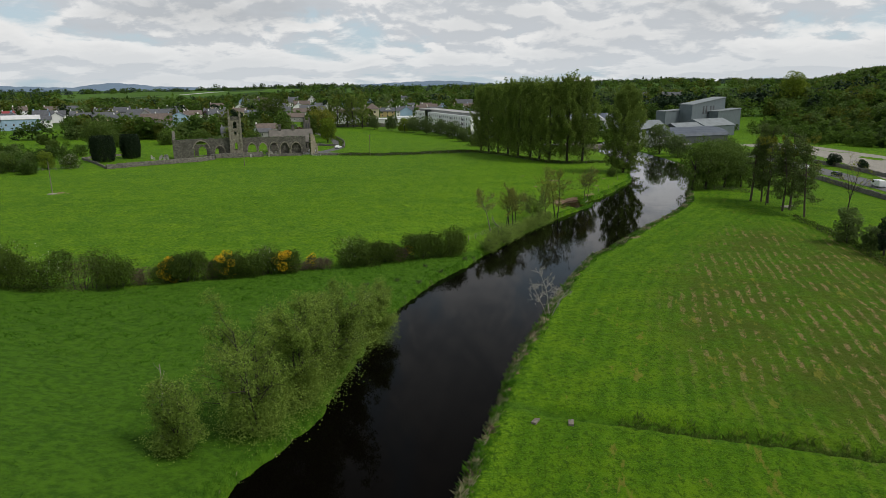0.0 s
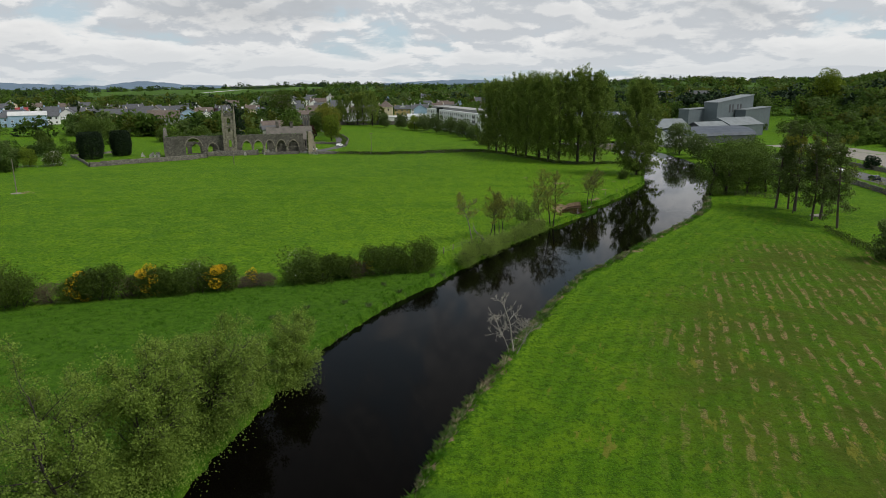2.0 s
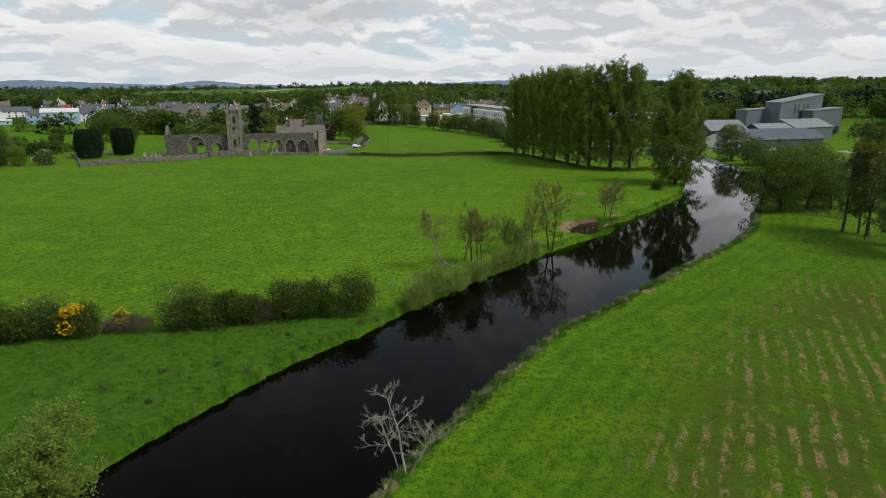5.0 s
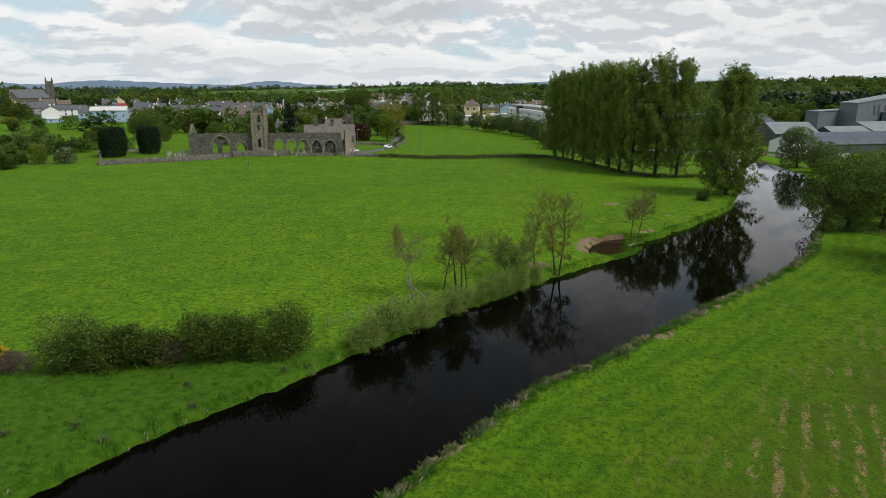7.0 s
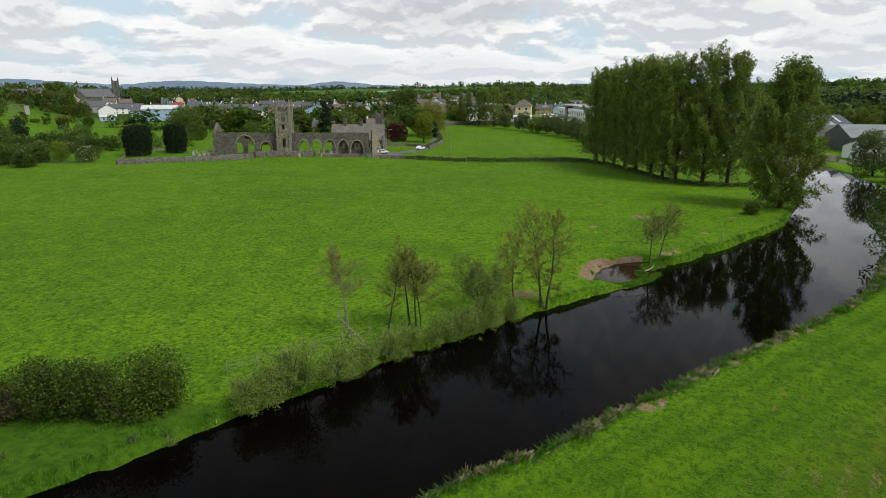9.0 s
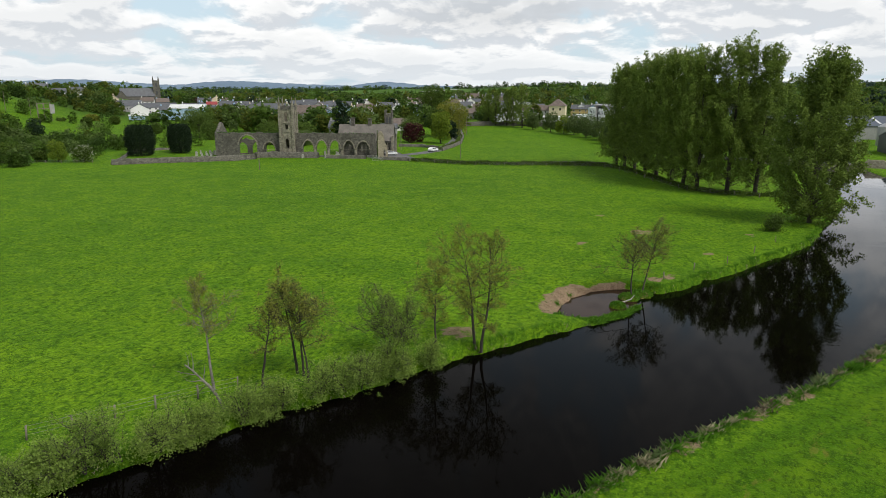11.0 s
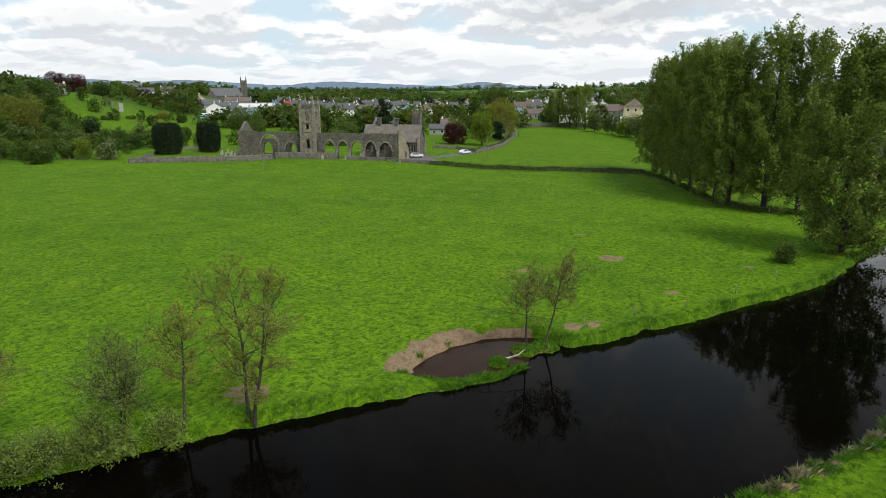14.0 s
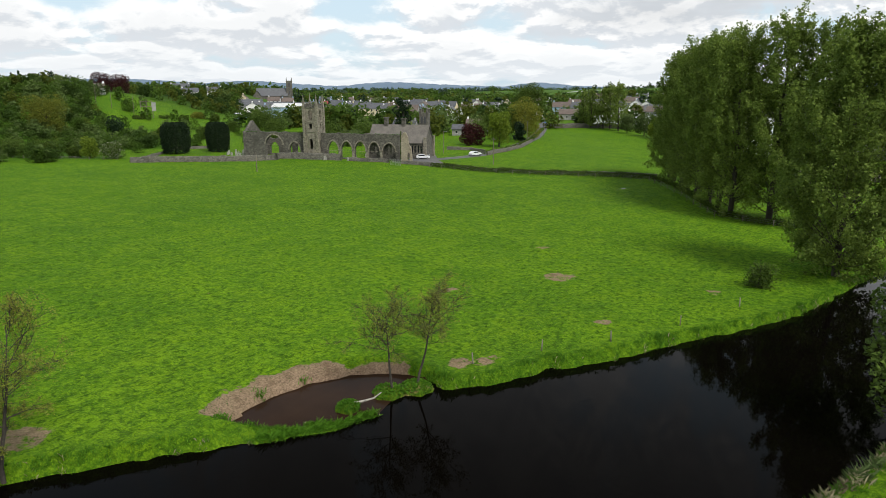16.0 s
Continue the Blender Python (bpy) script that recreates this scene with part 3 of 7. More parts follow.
wx, wy = spread([(-70, 140, 6)]), spread([(-90, 380, 6)])
ax, ay = np.meshgrid(wx, wy)
i, j = np.meshgrid(np.arange(len(wx) - 1), np.arange(len(wy) - 1))
c = (j * len(wx) + i).ravel()
tagged(part("water", quads("water", np.stack([ax.ravel(), ay.ravel(), 0 * ax.ravel()], 1), np.stack([c, c + 1, c + 1 + len(wx), c + len(wx)], 1)), WATER),
       "dark slow river water mirroring the clouds", "river", kind="structure")


pool = bmesh.new()
pool.faces.new([pool.verts.new((x, y, .006)) for x, y in ((29.2, 154.4), (31.8, 155.2), (34.6, 157.4), (36.7, 159.4), (38.0, 162.0), (37.4, 164.4), (38.2, 167.0), (37.4, 169.6), (33.5, 169.2), (30.4, 166.8), (28.6, 163), (28.0, 158))])
tagged(part("pool_water", pool, POOL), "brown muddy water in the cattle drinking pool", "pool", kind="structure")


def on(x, y):
    return (x, y, height(x, y))


def ribbon(name, line, width, mat, label, lift=.05, category="road"):
    """A road draped over the land."""
    fine = []
    for (ax_, ay_), (bx_, by_) in zip(line, line[1:]):
        steps = max(2, int(math.hypot(bx_ - ax_, by_ - ay_) / 3))
        fine += [(ax_ + (bx_ - ax_) * k / steps, ay_ + (by_ - ay_) * k / steps) for k in range(steps)]
    fine.append(line[-1])
    p = np.array(fine)
    for _ in range(6):
        p[1:-1] = (p[:-2] + 2 * p[1:-1] + p[2:]) / 4
    t = np.gradient(p, axis=0)
    t /= np.linalg.norm(t, axis=1)[:, None]
    side = np.stack([-t[:, 1], t[:, 0]], 1)
    rows = [p + side * width * u for u in (-.5, -.17, .17, .5)]
    v = np.concatenate([np.column_stack([r, hills(r[:, 0], r[:, 1]) + lift]) for r in rows])
    k = len(p)
    f = [(a * k + q, a * k + q + 1, (a + 1) * k + q + 1, (a + 1) * k + q) for a in range(3) for q in range(k - 1)]
    return tagged(part(name, quads(name, v, f), mat), label, category, kind="structure")


# hills on the skyline, their blue colour standing in for haze
def ridge(name, turn_left, dist, tops, label, mat):
    """A far hill: tops are (degrees off its middle, height)."""
    a = np.linspace(tops[0][0], tops[-1][0], 60)
    z = .66 * np.interp(a, [t for t, _ in tops], [h for _, h in tops])
    for _ in range(4):
        z[1:-1] = (z[:-2] + 2 * z[1:-1] + z[2:]) / 4
    z += 2.2 * np.sin(a * 5.1) * np.sin(a * 1.7) * (z > 12)
    b = np.radians(turn_left - a)
    v, f = [], []
    for k, (out, up) in enumerate(((-420, 0), (-180, .55), (0, 1), (260, .5), (420, 0))):
        v += [(-math.sin(q) * (dist + out), math.cos(q) * (dist + out), h * up - 4 * (up == 0)) for q, h in zip(b, z)]
    for k in range(4):
        f += [(k * 60 + q, k * 60 + q + 1, (k + 1) * 60 + q + 1, (k + 1) * 60 + q) for q in range(59)]
    mesh = quads(name, v, f)
    mesh.polygons.foreach_set("use_smooth", np.ones(len(f), bool))
    return tagged(part(name, mesh, mat), label, "hill", kind="structure")


ridge("backdrop", 24.6, 4100, [(-5.5, 14), (-2.6, 20), (-1, 47), (0, 53), (1.2, 44), (3, 23), (6, 14)], "distant rounded hill on the skyline, coloured haze blue", HAZE_HILL)
ridge("backdrop", 35.5, 4150, [(-9, 14), (-5, 26), (-3, 50), (-1, 58), (1, 47), (4, 32), (8, 17)], "distant moorland hill on the skyline, coloured haze blue", HAZE_HILL)
ridge("backdrop", 48.5, 4050, [(-8, 14), (-4, 38), (-1, 65), (1, 68), (4, 44), (8, 20)], "distant broad hill on the skyline, coloured haze blue", HAZE_HILL)
ridge("backdrop", 58.0, 4150, [(-10, 17), (-5, 53), (-1, 86), (2, 80), (5, 62), (10, 23)], "distant mountain on the skyline, coloured pale haze blue", HAZE_HILL)
ridge("backdrop", 1.5, 4250, [(-8, 12), (-4, 30), (-1, 48), (2, 62), (4, 56), (8, 18)], "distant mountain on the skyline, haze put into its colour", HAZE_HILL)

# ---- growing things ----


def unit(v):
    return v / (np.linalg.norm(v, axis=-1, keepdims=True) + 1e-9)


class Wood:
    """Tapered round limbs, gathered into one mesh."""

    def __init__(self):
        self.points, self.faces, self.count = [], [], 0

    def limb(self, line, r0, r1, sides):
        line = np.asarray(line)
        t = unit(np.gradient(line, axis=0))
        a = unit(np.cross(t, (.31, .17, .93) if abs(t[0, 2]) < .9 else (1, .2, .1)))
        b = np.cross(t, a)
        k = np.arange(sides) * 6.28319 / sides
        r = np.linspace(r0, r1, len(line))[:, None, None]
        ring = line[:, None] + r * (np.cos(k)[None, :, None] * a[:, None] + np.sin(k)[None, :, None] * b[:, None])
        self.points.append(ring.reshape(-1, 3))
        for s in range(len(line) - 1):
            for q in range(sides):
                p = self.count + s * sides
                self.faces.append((p + q, p + (q + 1) % sides, p + sides + (q + 1) % sides, p + sides + q))
        self.count += len(line) * sides

    def mesh(self, name):
        mesh = quads(name, np.concatenate(self.points), self.faces)
        mesh.polygons.foreach_set("use_smooth", np.ones(len(self.faces), bool))
        return mesh


def bend(rng, start, way, length, wobble, rise, steps=5):
    """A wavering line."""
    line, d = [np.array(start, float)], unit(np.array(way, float))
    for _ in range(steps):
        d = unit(d + rng.normal(0, wobble, 3) + (0, 0, rise))
        line.append(line[-1] + d * length / steps)
    return np.array(line)


def aside(rng, way, angle):
    """A direction at that angle from the given one, in degrees."""
    way = unit(np.asarray(way, float))
    other = unit(np.cross(way, rng.normal(size=3)))
    return way * math.cos(radians(angle)) + other * math.sin(radians(angle))


def branching(rng, wood, start, way, length, radius, plan, level=0, wobble=.12, rise=.05, sides=7):
    """Limbs that fork, by plan: (count, first, angle, share) for each level. Returns where the leaves sit."""
    line = bend(rng, start, way, length, wobble, rise, 6 if level == 0 else 4)
    wood.limb(line[::2] if level == len(plan) else line, max(radius, .011), max(.008, radius * (.35 if level < len(plan) else .25)), max(3, sides - 2 * level))
    if level == len(plan):
        return [line[2:]]
    count, first, angle, share = plan[level]
    out = [line[-1:]]
    for k in range(count):
        u = first + (1 - first) * (k + rng.uniform(.1, .9)) / count
        at = u * (len(line) - 1)
        q = min(int(at), len(line) - 2)
        p = line[q] + (line[q + 1] - line[q]) * (at - q)
        d = aside(rng, line[q + 1] - line[q], angle * rng.uniform(.75, 1.25))
        out += branching(rng, wood, p, d, length * share * rng.uniform(.7, 1.2) * (1.15 - .45 * u), radius * (1 - .6 * u) * .55, plan, level + 1, wobble * 1.25, rise, sides)
    return out


def leaves(rng, centres, size, lie=0.0, slim=.6):
    """One small leaf or spray at each centre; lie turns them flat."""
    centres = np.asarray(centres)
    n = len(centres)
    a, b = unit(rng.normal(size=(n, 3)) * (1, 1, 1 - lie)), rng.normal(size=(n, 3)) * (1, 1, 1 - lie)
    b = unit(b - (a * b).sum(1, keepdims=True) * a)
    s = size * rng.uniform(.6, 1.35, (n, 1))
    fold = unit(np.cross(a, b)) * s * .18
    v = np.stack([centres - a * s, centres + a * s * .5 + b * s * slim * 1.25 + fold, centres + a * s * .5 - b * s * slim * 1.25 + fold], 1).reshape(-1, 3)
    return v, np.arange(3 * n).reshape(n, 3)


def leafage(name, rng, centres, size, lie=0.0, slim=.6):
    return quads(name, *leaves(rng, centres, size, lie, slim))


def around(rng, spots, count, spread_, fall=0.0):
    """Points scattered about the given spots."""
    spots = np.concatenate(spots) if isinstance(spots, list) else spots
    p = spots[rng.integers(0, len(spots), count)] + rng.normal(0, spread_, (count, 3))
    p[:, 2] -= fall * np.abs(rng.normal(size=count))
    return p


def tree(name, place, build, label, category, group="", scale=1.0, turn=0.0):
    """A tree from (wood mesh, bark, crown mesh, leaf material)."""
    ob = thing(name, pose(*place, 0, 0, turn) @ Matrix.Scale(scale, 4), label, category, group)
    for key, mesh, mat in build:
        made = part(key, mesh, mat, ob)
        if key in ("stem", "crown"):
            made["kind"] = "stuff"
    return ob


def bank_tree(seed, tall, stems, leaf_count, leaf_size, lean=(0, 0), leaf=None, bark=None, droop=.25, bushy=.5, plan=None, fan=.12, girth=.62):
    """A many-stemmed riverside tree, thinly leaved."""
    rng = np.random.default_rng(seed)
    wood, tips = Wood(), []
    for s in range(stems):
        way = unit(np.array([lean[0] + rng.normal(0, fan if stems > 1 else .03), lean[1] + rng.normal(0, fan if stems > 1 else .03), 1.0]))
        h = tall * (.8 if s == 0 else rng.uniform(.55, .8))
        tips += branching(rng, wood, (rng.normal(0, .25) * (stems > 1), rng.normal(0, .25) * (stems > 1), -.5), way, h + .5, .055 * tall ** .6 * rng.uniform(.6, 1) * girth,
                          plan or [(9, .28, 52, .42), (6, .2, 45, .42), (4, .2, 45, .5)], 0, .09, .07)
    spots = np.concatenate(tips)
    clumps = around(rng, spots, leaf_count // 14, .22, droop)
    centres = around(rng, clumps, leaf_count, .17, .05)
    if bushy:
        low = np.column_stack([rng.normal(0, tall * .13, (int(leaf_count * bushy), 2)), rng.uniform(.1, tall * .3, int(leaf_count * bushy))])
        centres = np.concatenate([centres, low])
    return ("trunk", wood.mesh("trunk"), bark or BARK), ("crown", leafage("crown", rng, centres, leaf_size, .2), leaf or ALDER)


def poplar(seed, tall, wide, leaf_count, size=.17, low=.12, limbs=120, twisty=1.0):
    """Steep limbs that end in upright plumes of leaves."""
    rng = np.random.default_rng(seed)
    wood = Wood()
    trunk = bend(rng, (0, 0, -.4), (0, 0, 1), tall * .93, .018, .06, 10)
    wood.limb(trunk, .016 * tall, .05, 8)
    spots = []
    for k in range(limbs):
        u = low + (.95 - low) * (k + rng.uniform(0, 1)) / limbs
        full = min(1, .55 + 1.7 * u) * (1 - .80 * max(0, (u - .42) / .58) ** 1.6)
        out = wide * full * (rng.uniform(.35, 1.05) if k % 3 else rng.uniform(.8, 1.12))
        foot = min(9.99, max(.05, u - out / tall * (.35 + 1.7 * u)) * 10 / .93)
        q = min(int(foot), 9)
        p = trunk[q] + (trunk[q + 1] - trunk[q]) * (foot - q)
        a = k * 2.39996 + rng.normal(0, .35)
        tip = np.array([out * math.cos(a), out * math.sin(a), u * tall])
        elbow = p * .42 + tip * .58 + (0, 0, -.16 * out) + rng.normal(0, .25, 3)
        w = np.linspace(0, 1, 6)[:, None]
        line = (1 - w) ** 2 * p + 2 * w * (1 - w) * elbow + w * w * tip
        wood.limb(line, .075 * (1.1 - u), .012, 4)
        spots.append(line[2:])
        # upright shoots at the limb's end, drooping sprays lower down
        for _ in range(3 if u > .25 else 2):
            q = rng.integers(3, 6)
            lean = np.array([math.cos(a), math.sin(a), 0]) * rng.uniform(.05, .45) + rng.normal(0, .16, 3)
            rise_ = 1.0 if u > .22 else rng.uniform(-.6, .8)
            tw = bend(rng, line[min(q, 5)], unit(lean + (0, 0, rise_)), rng.uniform(1.3, 3.0) * twisty, .10, .05, 4)
            spots.append(tw)
            spots.append(tw[1:])
    centres = around(rng, around(rng, spots, leaf_count // 6, .26, .06), leaf_count, .24, .05)
    return ("trunk", wood.mesh("trunk"), BARK), ("crown", leafage("crown", rng, centres, size, .1, .7), POPLAR)


def pine(seed, tall, leaf_count, first=.5):
    rng = np.random.default_rng(seed)
    wood = Wood()
    lean = rng.normal(0, .05, 2)
    trunk = bend(rng, (0, 0, -.3), (*lean, 1), tall, .035, .05, 9)
    wood.limb(trunk, .015 * tall, .05, 8)
    spots = []
    for k in range(34):
        u = first + (1 - first) * (k + rng.uniform(0, 1)) / 34
        q = min(int(u * 9), 8)
        p = trunk[q] + (trunk[q + 1] - trunk[q]) * (u * 9 - q)
        line = bend(rng, p, aside(rng, (0, 0, 1), rng.uniform(70, 105)), tall * .2 * rng.uniform(.5, 1.2) * (1.25 - .7 * u), .12, -.02, 5)
        wood.limb(line, .07, .015, 4)
        spots.append(line[2:])
        for _ in range(4):
            q = rng.integers(2, 5)
            tw = bend(rng, line[q], aside(rng, line[q] - line[q - 1], 50), 1.2, .15, .05, 3)
            wood.limb(tw, .025, .01, 3)
            spots.append(tw)
    for k in range(5):
        q = rng.integers(2, 5)
        wood.limb(bend(rng, trunk[q], aside(rng, (0, 0, 1), 95), 1.6, .15, -.05, 3), .04, .01, 3)
    return ("trunk", wood.mesh("trunk"), BARK_PINE), ("crown", leafage("crown", rng, around(rng, spots, leaf_count, .3, .1), .19, .45, .5), PINE)


def lobed(rng, tall, wide, lobes, count, low=.18, hollow=.55):
    """Leaf places over the lobes of a rounded crown."""
    mid = tall * (1 + low) / 2
    half = tall * (1 - low) / 2
    z = mid + half * np.linspace(-.72, .74, lobes) + rng.normal(0, .04 * tall, lobes)
    out = wide * .72 * np.sqrt(np.clip(1 - ((z - mid * .92) / half) ** 2, .1, 1)) * rng.uniform(.35, 1, lobes) ** .5
    a = np.arange(lobes) * 2.4 + rng.normal(0, .4, lobes)
    c = np.column_stack([out * np.cos(a), out * np.sin(a), z])
    r = rng.uniform(.34, .52, lobes) * wide
    k = rng.integers(0, lobes, count)
    d = unit(rng.normal(size=(count, 3)))
    return c[k] + d * (r[k] * (hollow + (1 - hollow) * rng.uniform(0, 1, count) ** .4))[:, None] * (1, 1, .85)


def broadleaf(seed, tall, wide, count, size, leaf, lobes=16, low=.2):
    rng = np.random.default_rng(seed)
    wood = Wood()
    trunk = bend(rng, (0, 0, -.3), (0, 0, 1), tall * .6, .05, .05, 6)
    wood.limb(trunk, .028 * tall, .012 * tall, 7)
    for k in range(9):
        q = rng.integers(2, 6)
        line = bend(rng, trunk[q], aside(rng, (0, 0, 1), rng.uniform(25, 60)), tall * rng.uniform(.28, .42), .12, .06, 4)
        wood.limb(line, .011 * tall, .02, 4)
    return ("trunk", wood.mesh("trunk"), BARK), ("crown", leafage("crown", rng, lobed(rng, tall, wide, lobes, count, low), size, .4, .75), leaf)


def shrub(seed, tall, wide, deep, count, size, leaf, lobes=15):
    """A bush that reaches the ground: stems and leaves."""
    rng = np.random.default_rng(seed)
    wood = Wood()
    for k in range(9):
        wood.limb(bend(rng, (rng.normal(0, wide * .2), rng.normal(0, deep * .2), -.2), (rng.normal(0, .4), rng.normal(0, .4), 1), tall * rng.uniform(.6, .95), .14, .05, 4), .05, .01, 4)
    c = np.column_stack([rng.uniform(-.72, .72, lobes) * wide, rng.uniform(-.6, .6, lobes) * deep, rng.uniform(.18, .7, lobes) * tall])
    r = rng.uniform(.2, .36, lobes) * tall
    k = rng.integers(0, lobes, count)
    d = unit(rng.normal(size=(count, 3)))
    knob = 1 + .22 * np.sin(d[:, 0] * 6 + k * 1.3) * np.sin(d[:, 1] * 7 + k * 2.1) + .16 * np.sin(d[:, 2] * 9 + d[:, 0] * 8 + k)
    p = c[k] + d * (r[k] * knob * (.72 + .4 * rng.uniform(0, 1, count) ** .6))[:, None]
    p[:, 2] = np.abs(p[:, 2]) + .02
    twigs = rng.integers(0, count, 140)
    for q in twigs[:60]:
        wood.limb(np.array([p[q] * (.86, .86, .9), p[q] + d[q] * .25 + (0, 0, .12)]), .02, .005, 3)
    return ("stem", wood.mesh("stem"), BARK), ("crown", leafage("crown", rng, p, size, .15, .6), leaf)


# the poplar row
poplars = [poplar(11, 32, 6.3, 36000, .18), poplar(12, 32, 6.6, 36000, .18), poplar(13, 32, 5.8, 28000, .18, .16, 96), poplar(14, 32, 6.3, 36000, .18)]
for k, (x, y, h) in enumerate(((19.5, 299, 30), (22.5, 293, 31), (26, 286, 31.5), (29.5, 278, 33), (32.8, 272, 33), (37, 264.5, 33.5), (39.8, 259.5, 33), (43, 254.5, 33.5), (49.6, 252.7, 35), (55.4, 251.5, 33.6))):
    tree("poplar_tree", on(x, y), poplars[k % 4], "tall dense poplar in full spring leaf beside a low hedge", "tree", "row of poplars", h / 33, 67.0 * k)
tree("poplar_tree", on(62.1, 218.7), poplar(15, 29.5, 7.6, 66000, .18, .06, 190), "broad tall poplar at the river bend, leaves down to the grass", "tree", "row of poplars")

# alders and willows along the near bank
GROUP = "riverside trees"
thick = [(9, .25, 55, .45), (6, .2, 48, .45), (4, .2, 45, .5)]
for seed, x, y, h, stems, count, size, lean, label in (
        (21, -25.4, 41.4, 6.4, 3, 11000, .085, (.08, 0), "small leafy alder hanging over the dark water"),
        (22, -19.6, 46.2, 12.2, 4, 27000, .085, (.06, 0), "large many-stemmed alder with thin spring leaves"),
        (23, -16.9, 51.4, 11.4, 4, 27000, .085, (.14, 0), "leafy alder leaning over the river"),
        (24, -15.4, 57.2, 11.0, 4, 23000, .085, (.08, .02), "twiggy alder with pale new leaves"),
        (25, -11.7, 69.6, 8.6, 3, 20000, .085, (.1, 0), "rounded alder at the end of the bank trees"),
        (26, -14.2, 63.4, 9.2, 3, 20000, .085, (0, 0), "greyish alder among the bank trees")):
    tree("alder_tree", on(x, y), bank_tree(seed, h, stems, count, size, lean, plan=thick), label, "tree", GROUP)


def bare_alder(seed, stems, spread_, leaf_count, leaf, bark, flat=.5, first=.42, limbs=13):
    """Slender stems, each (x, y, height, lean in x, lean in y), with limbs that fork into fine twigs under a flat crown."""
    rng = np.random.default_rng(seed)
    wood, tips = Wood(), []
    for sx, sy, h, lx, ly in stems:
        line = bend(rng, (sx, sy, -.4), (lx * .3, ly * .3, 1), h * .84 + .4, .07, .03, 9)
        line[:, 0] += lx * h * np.linspace(0, 1, 10) ** 1.5 * .7
        line[:, 1] += ly * h * np.linspace(0, 1, 10) ** 1.5 * .7
        wood.limb(line, .0135 * h, .016, 7)
        for k in range(limbs):
            u = first + (.98 - first) * (k + rng.uniform(.1, .9)) / limbs
            q = min(int(u * 9), 8)
            p = line[q] + (line[q + 1] - line[q]) * (u * 9 - q)
            a = k * 2.4 + rng.normal(0, .5)
            reach_ = spread_ * rng.uniform(.55, 1.1) * (1 if u > .55 else rng.uniform(.35, 1)) * (1 - .45 * max(0, (u - .72) / .28))
            way = np.array([math.cos(a), math.sin(a), .25 + .9 * flat * u + 3.2 * max(0, u - .78)])
            limb = bend(rng, p, way, reach_, .15, .05, 6)
            wood.limb(limb, .02 + .0035 * h * (1.1 - u), .01, 5)
            for j in range(8):
                q2 = 1 + rng.integers(0, 6)
                twig = bend(rng, limb[q2], aside(rng, limb[q2] - limb[q2 - 1], rng.uniform(30, 60)), reach_ * rng.uniform(.28, .55), .17, .08, 4)
                wood.limb(twig, .017, .007, 3)
                tips.append(twig[1:])
                for _ in range(5):
                    q3 = 1 + rng.integers(0, 3)
                    fine = bend(rng, twig[q3], aside(rng, twig[q3] - twig[q3 - 1], 45), reach_ * rng.uniform(.1, .22), .15, .1, 2)
                    wood.limb(fine[::2], .010, .005, 3)
                    tips.append(fine)
    centres = around(rng, around(rng, tips, leaf_count // 4, .07, .02), leaf_count, .10, .03)
    return ("trunk", wood.mesh("trunk"), bark), ("crown", leafage("crown", rng, centres, .06, .3), leaf)


for seed, x, y, stems, wide, count, leaf, bark, flat_, first, label in (
        (31, 8.3, 126.8, [(0, 0, 9.7, -.16, .06)], 2.5, 4800, ALDER_BROWN, BARK_PALE, .5, .5, "slender alder with bare lichened stem"),
        (32, 11.7, 128.4, [(0, 0, 8.8, -.05, .02)], 1.7, 2600, ALDER_BROWN, BARK, .4, .45, "thin nearly leafless alder stem"),
        (33, 13.2, 131.6, [(-.5, .3, 10.2, -.12, .06), (.3, 0, 8.8, .02, 0), (.9, -.3, 7.4, .14, -.05)], 3.1, 11500, ALDER_BROWN, BARK, .6, .48, "clump of tall sparse alders with crooked stems"),
        (34, 18.8, 137.4, [(0, 0, 4.6, -.42, .12), (.1, 0, 5.0, .30, -.08), (.05, .05, 4.8, -.06, .05)], 3.8, 10500, ALDER, BARK, .55, .40, "low forked tree with yellow-green buds"),
        (35, 22.2, 139.6, [(0, 0, 9.2, -.02, .04)], 2.9, 5800, ALDER_BROWN, BARK, .5, .42, "slim alder with reddish buds"),
        (36, 25.0, 143.0, [(-.25, .1, 11.6, -.05, .04), (.35, 0, 11.2, .05, 0)], 4.7, 14500, ALDER_BROWN, BARK, .7, .22, "tall wide-branched alder with fine bare twigs"),
        (37, 36.6, 165.3, [(0, 0, 9.8, -.04, .05)], 3.3, 3600, ALDER_BROWN, BARK, .3, .58, "crooked grey-barked tree leaning over a grassy islet"),
        (38, 37.5, 167.0, [(0, 0, 10.0, .07, .06)], 3.7, 4600, ALDER_BROWN, BARK, .3, .6, "grey-barked tree with a flat budding crown on an islet")):
    tree("alder_tree", on(x, y), bare_alder(seed, stems, wide, count, leaf, bark, flat_, first, 20 if len(stems) == 1 else 15), label, "tree", GROUP)
# leafy sallow under them, leaning out over the water
rng = np.random.default_rng(44)
for k in range(19):
    u = k / 18
    y = 110.5 + 27.5 * u + rng.normal(0, .8)
    x = float(np.interp(y, [b for _, b in LEFT_BANK[8:16]], [a for a, _ in LEFT_BANK[8:16]]))
    tree("sallow_bush", on(x - .55, y + .45), bank_tree(50 + k, rng.uniform(2.0, 4.6) * (1.12 - .5 * u), 5, int(rng.uniform(3000, 4800)), .07, (.4, -.34), SALLOW, BARK, .25, .0, [(8, .15, 55, .5), (5, .2, 45, .5)], .3),
         "sprawling pale-leaved sallow overhanging the water", "bush", "sallows under the alders")
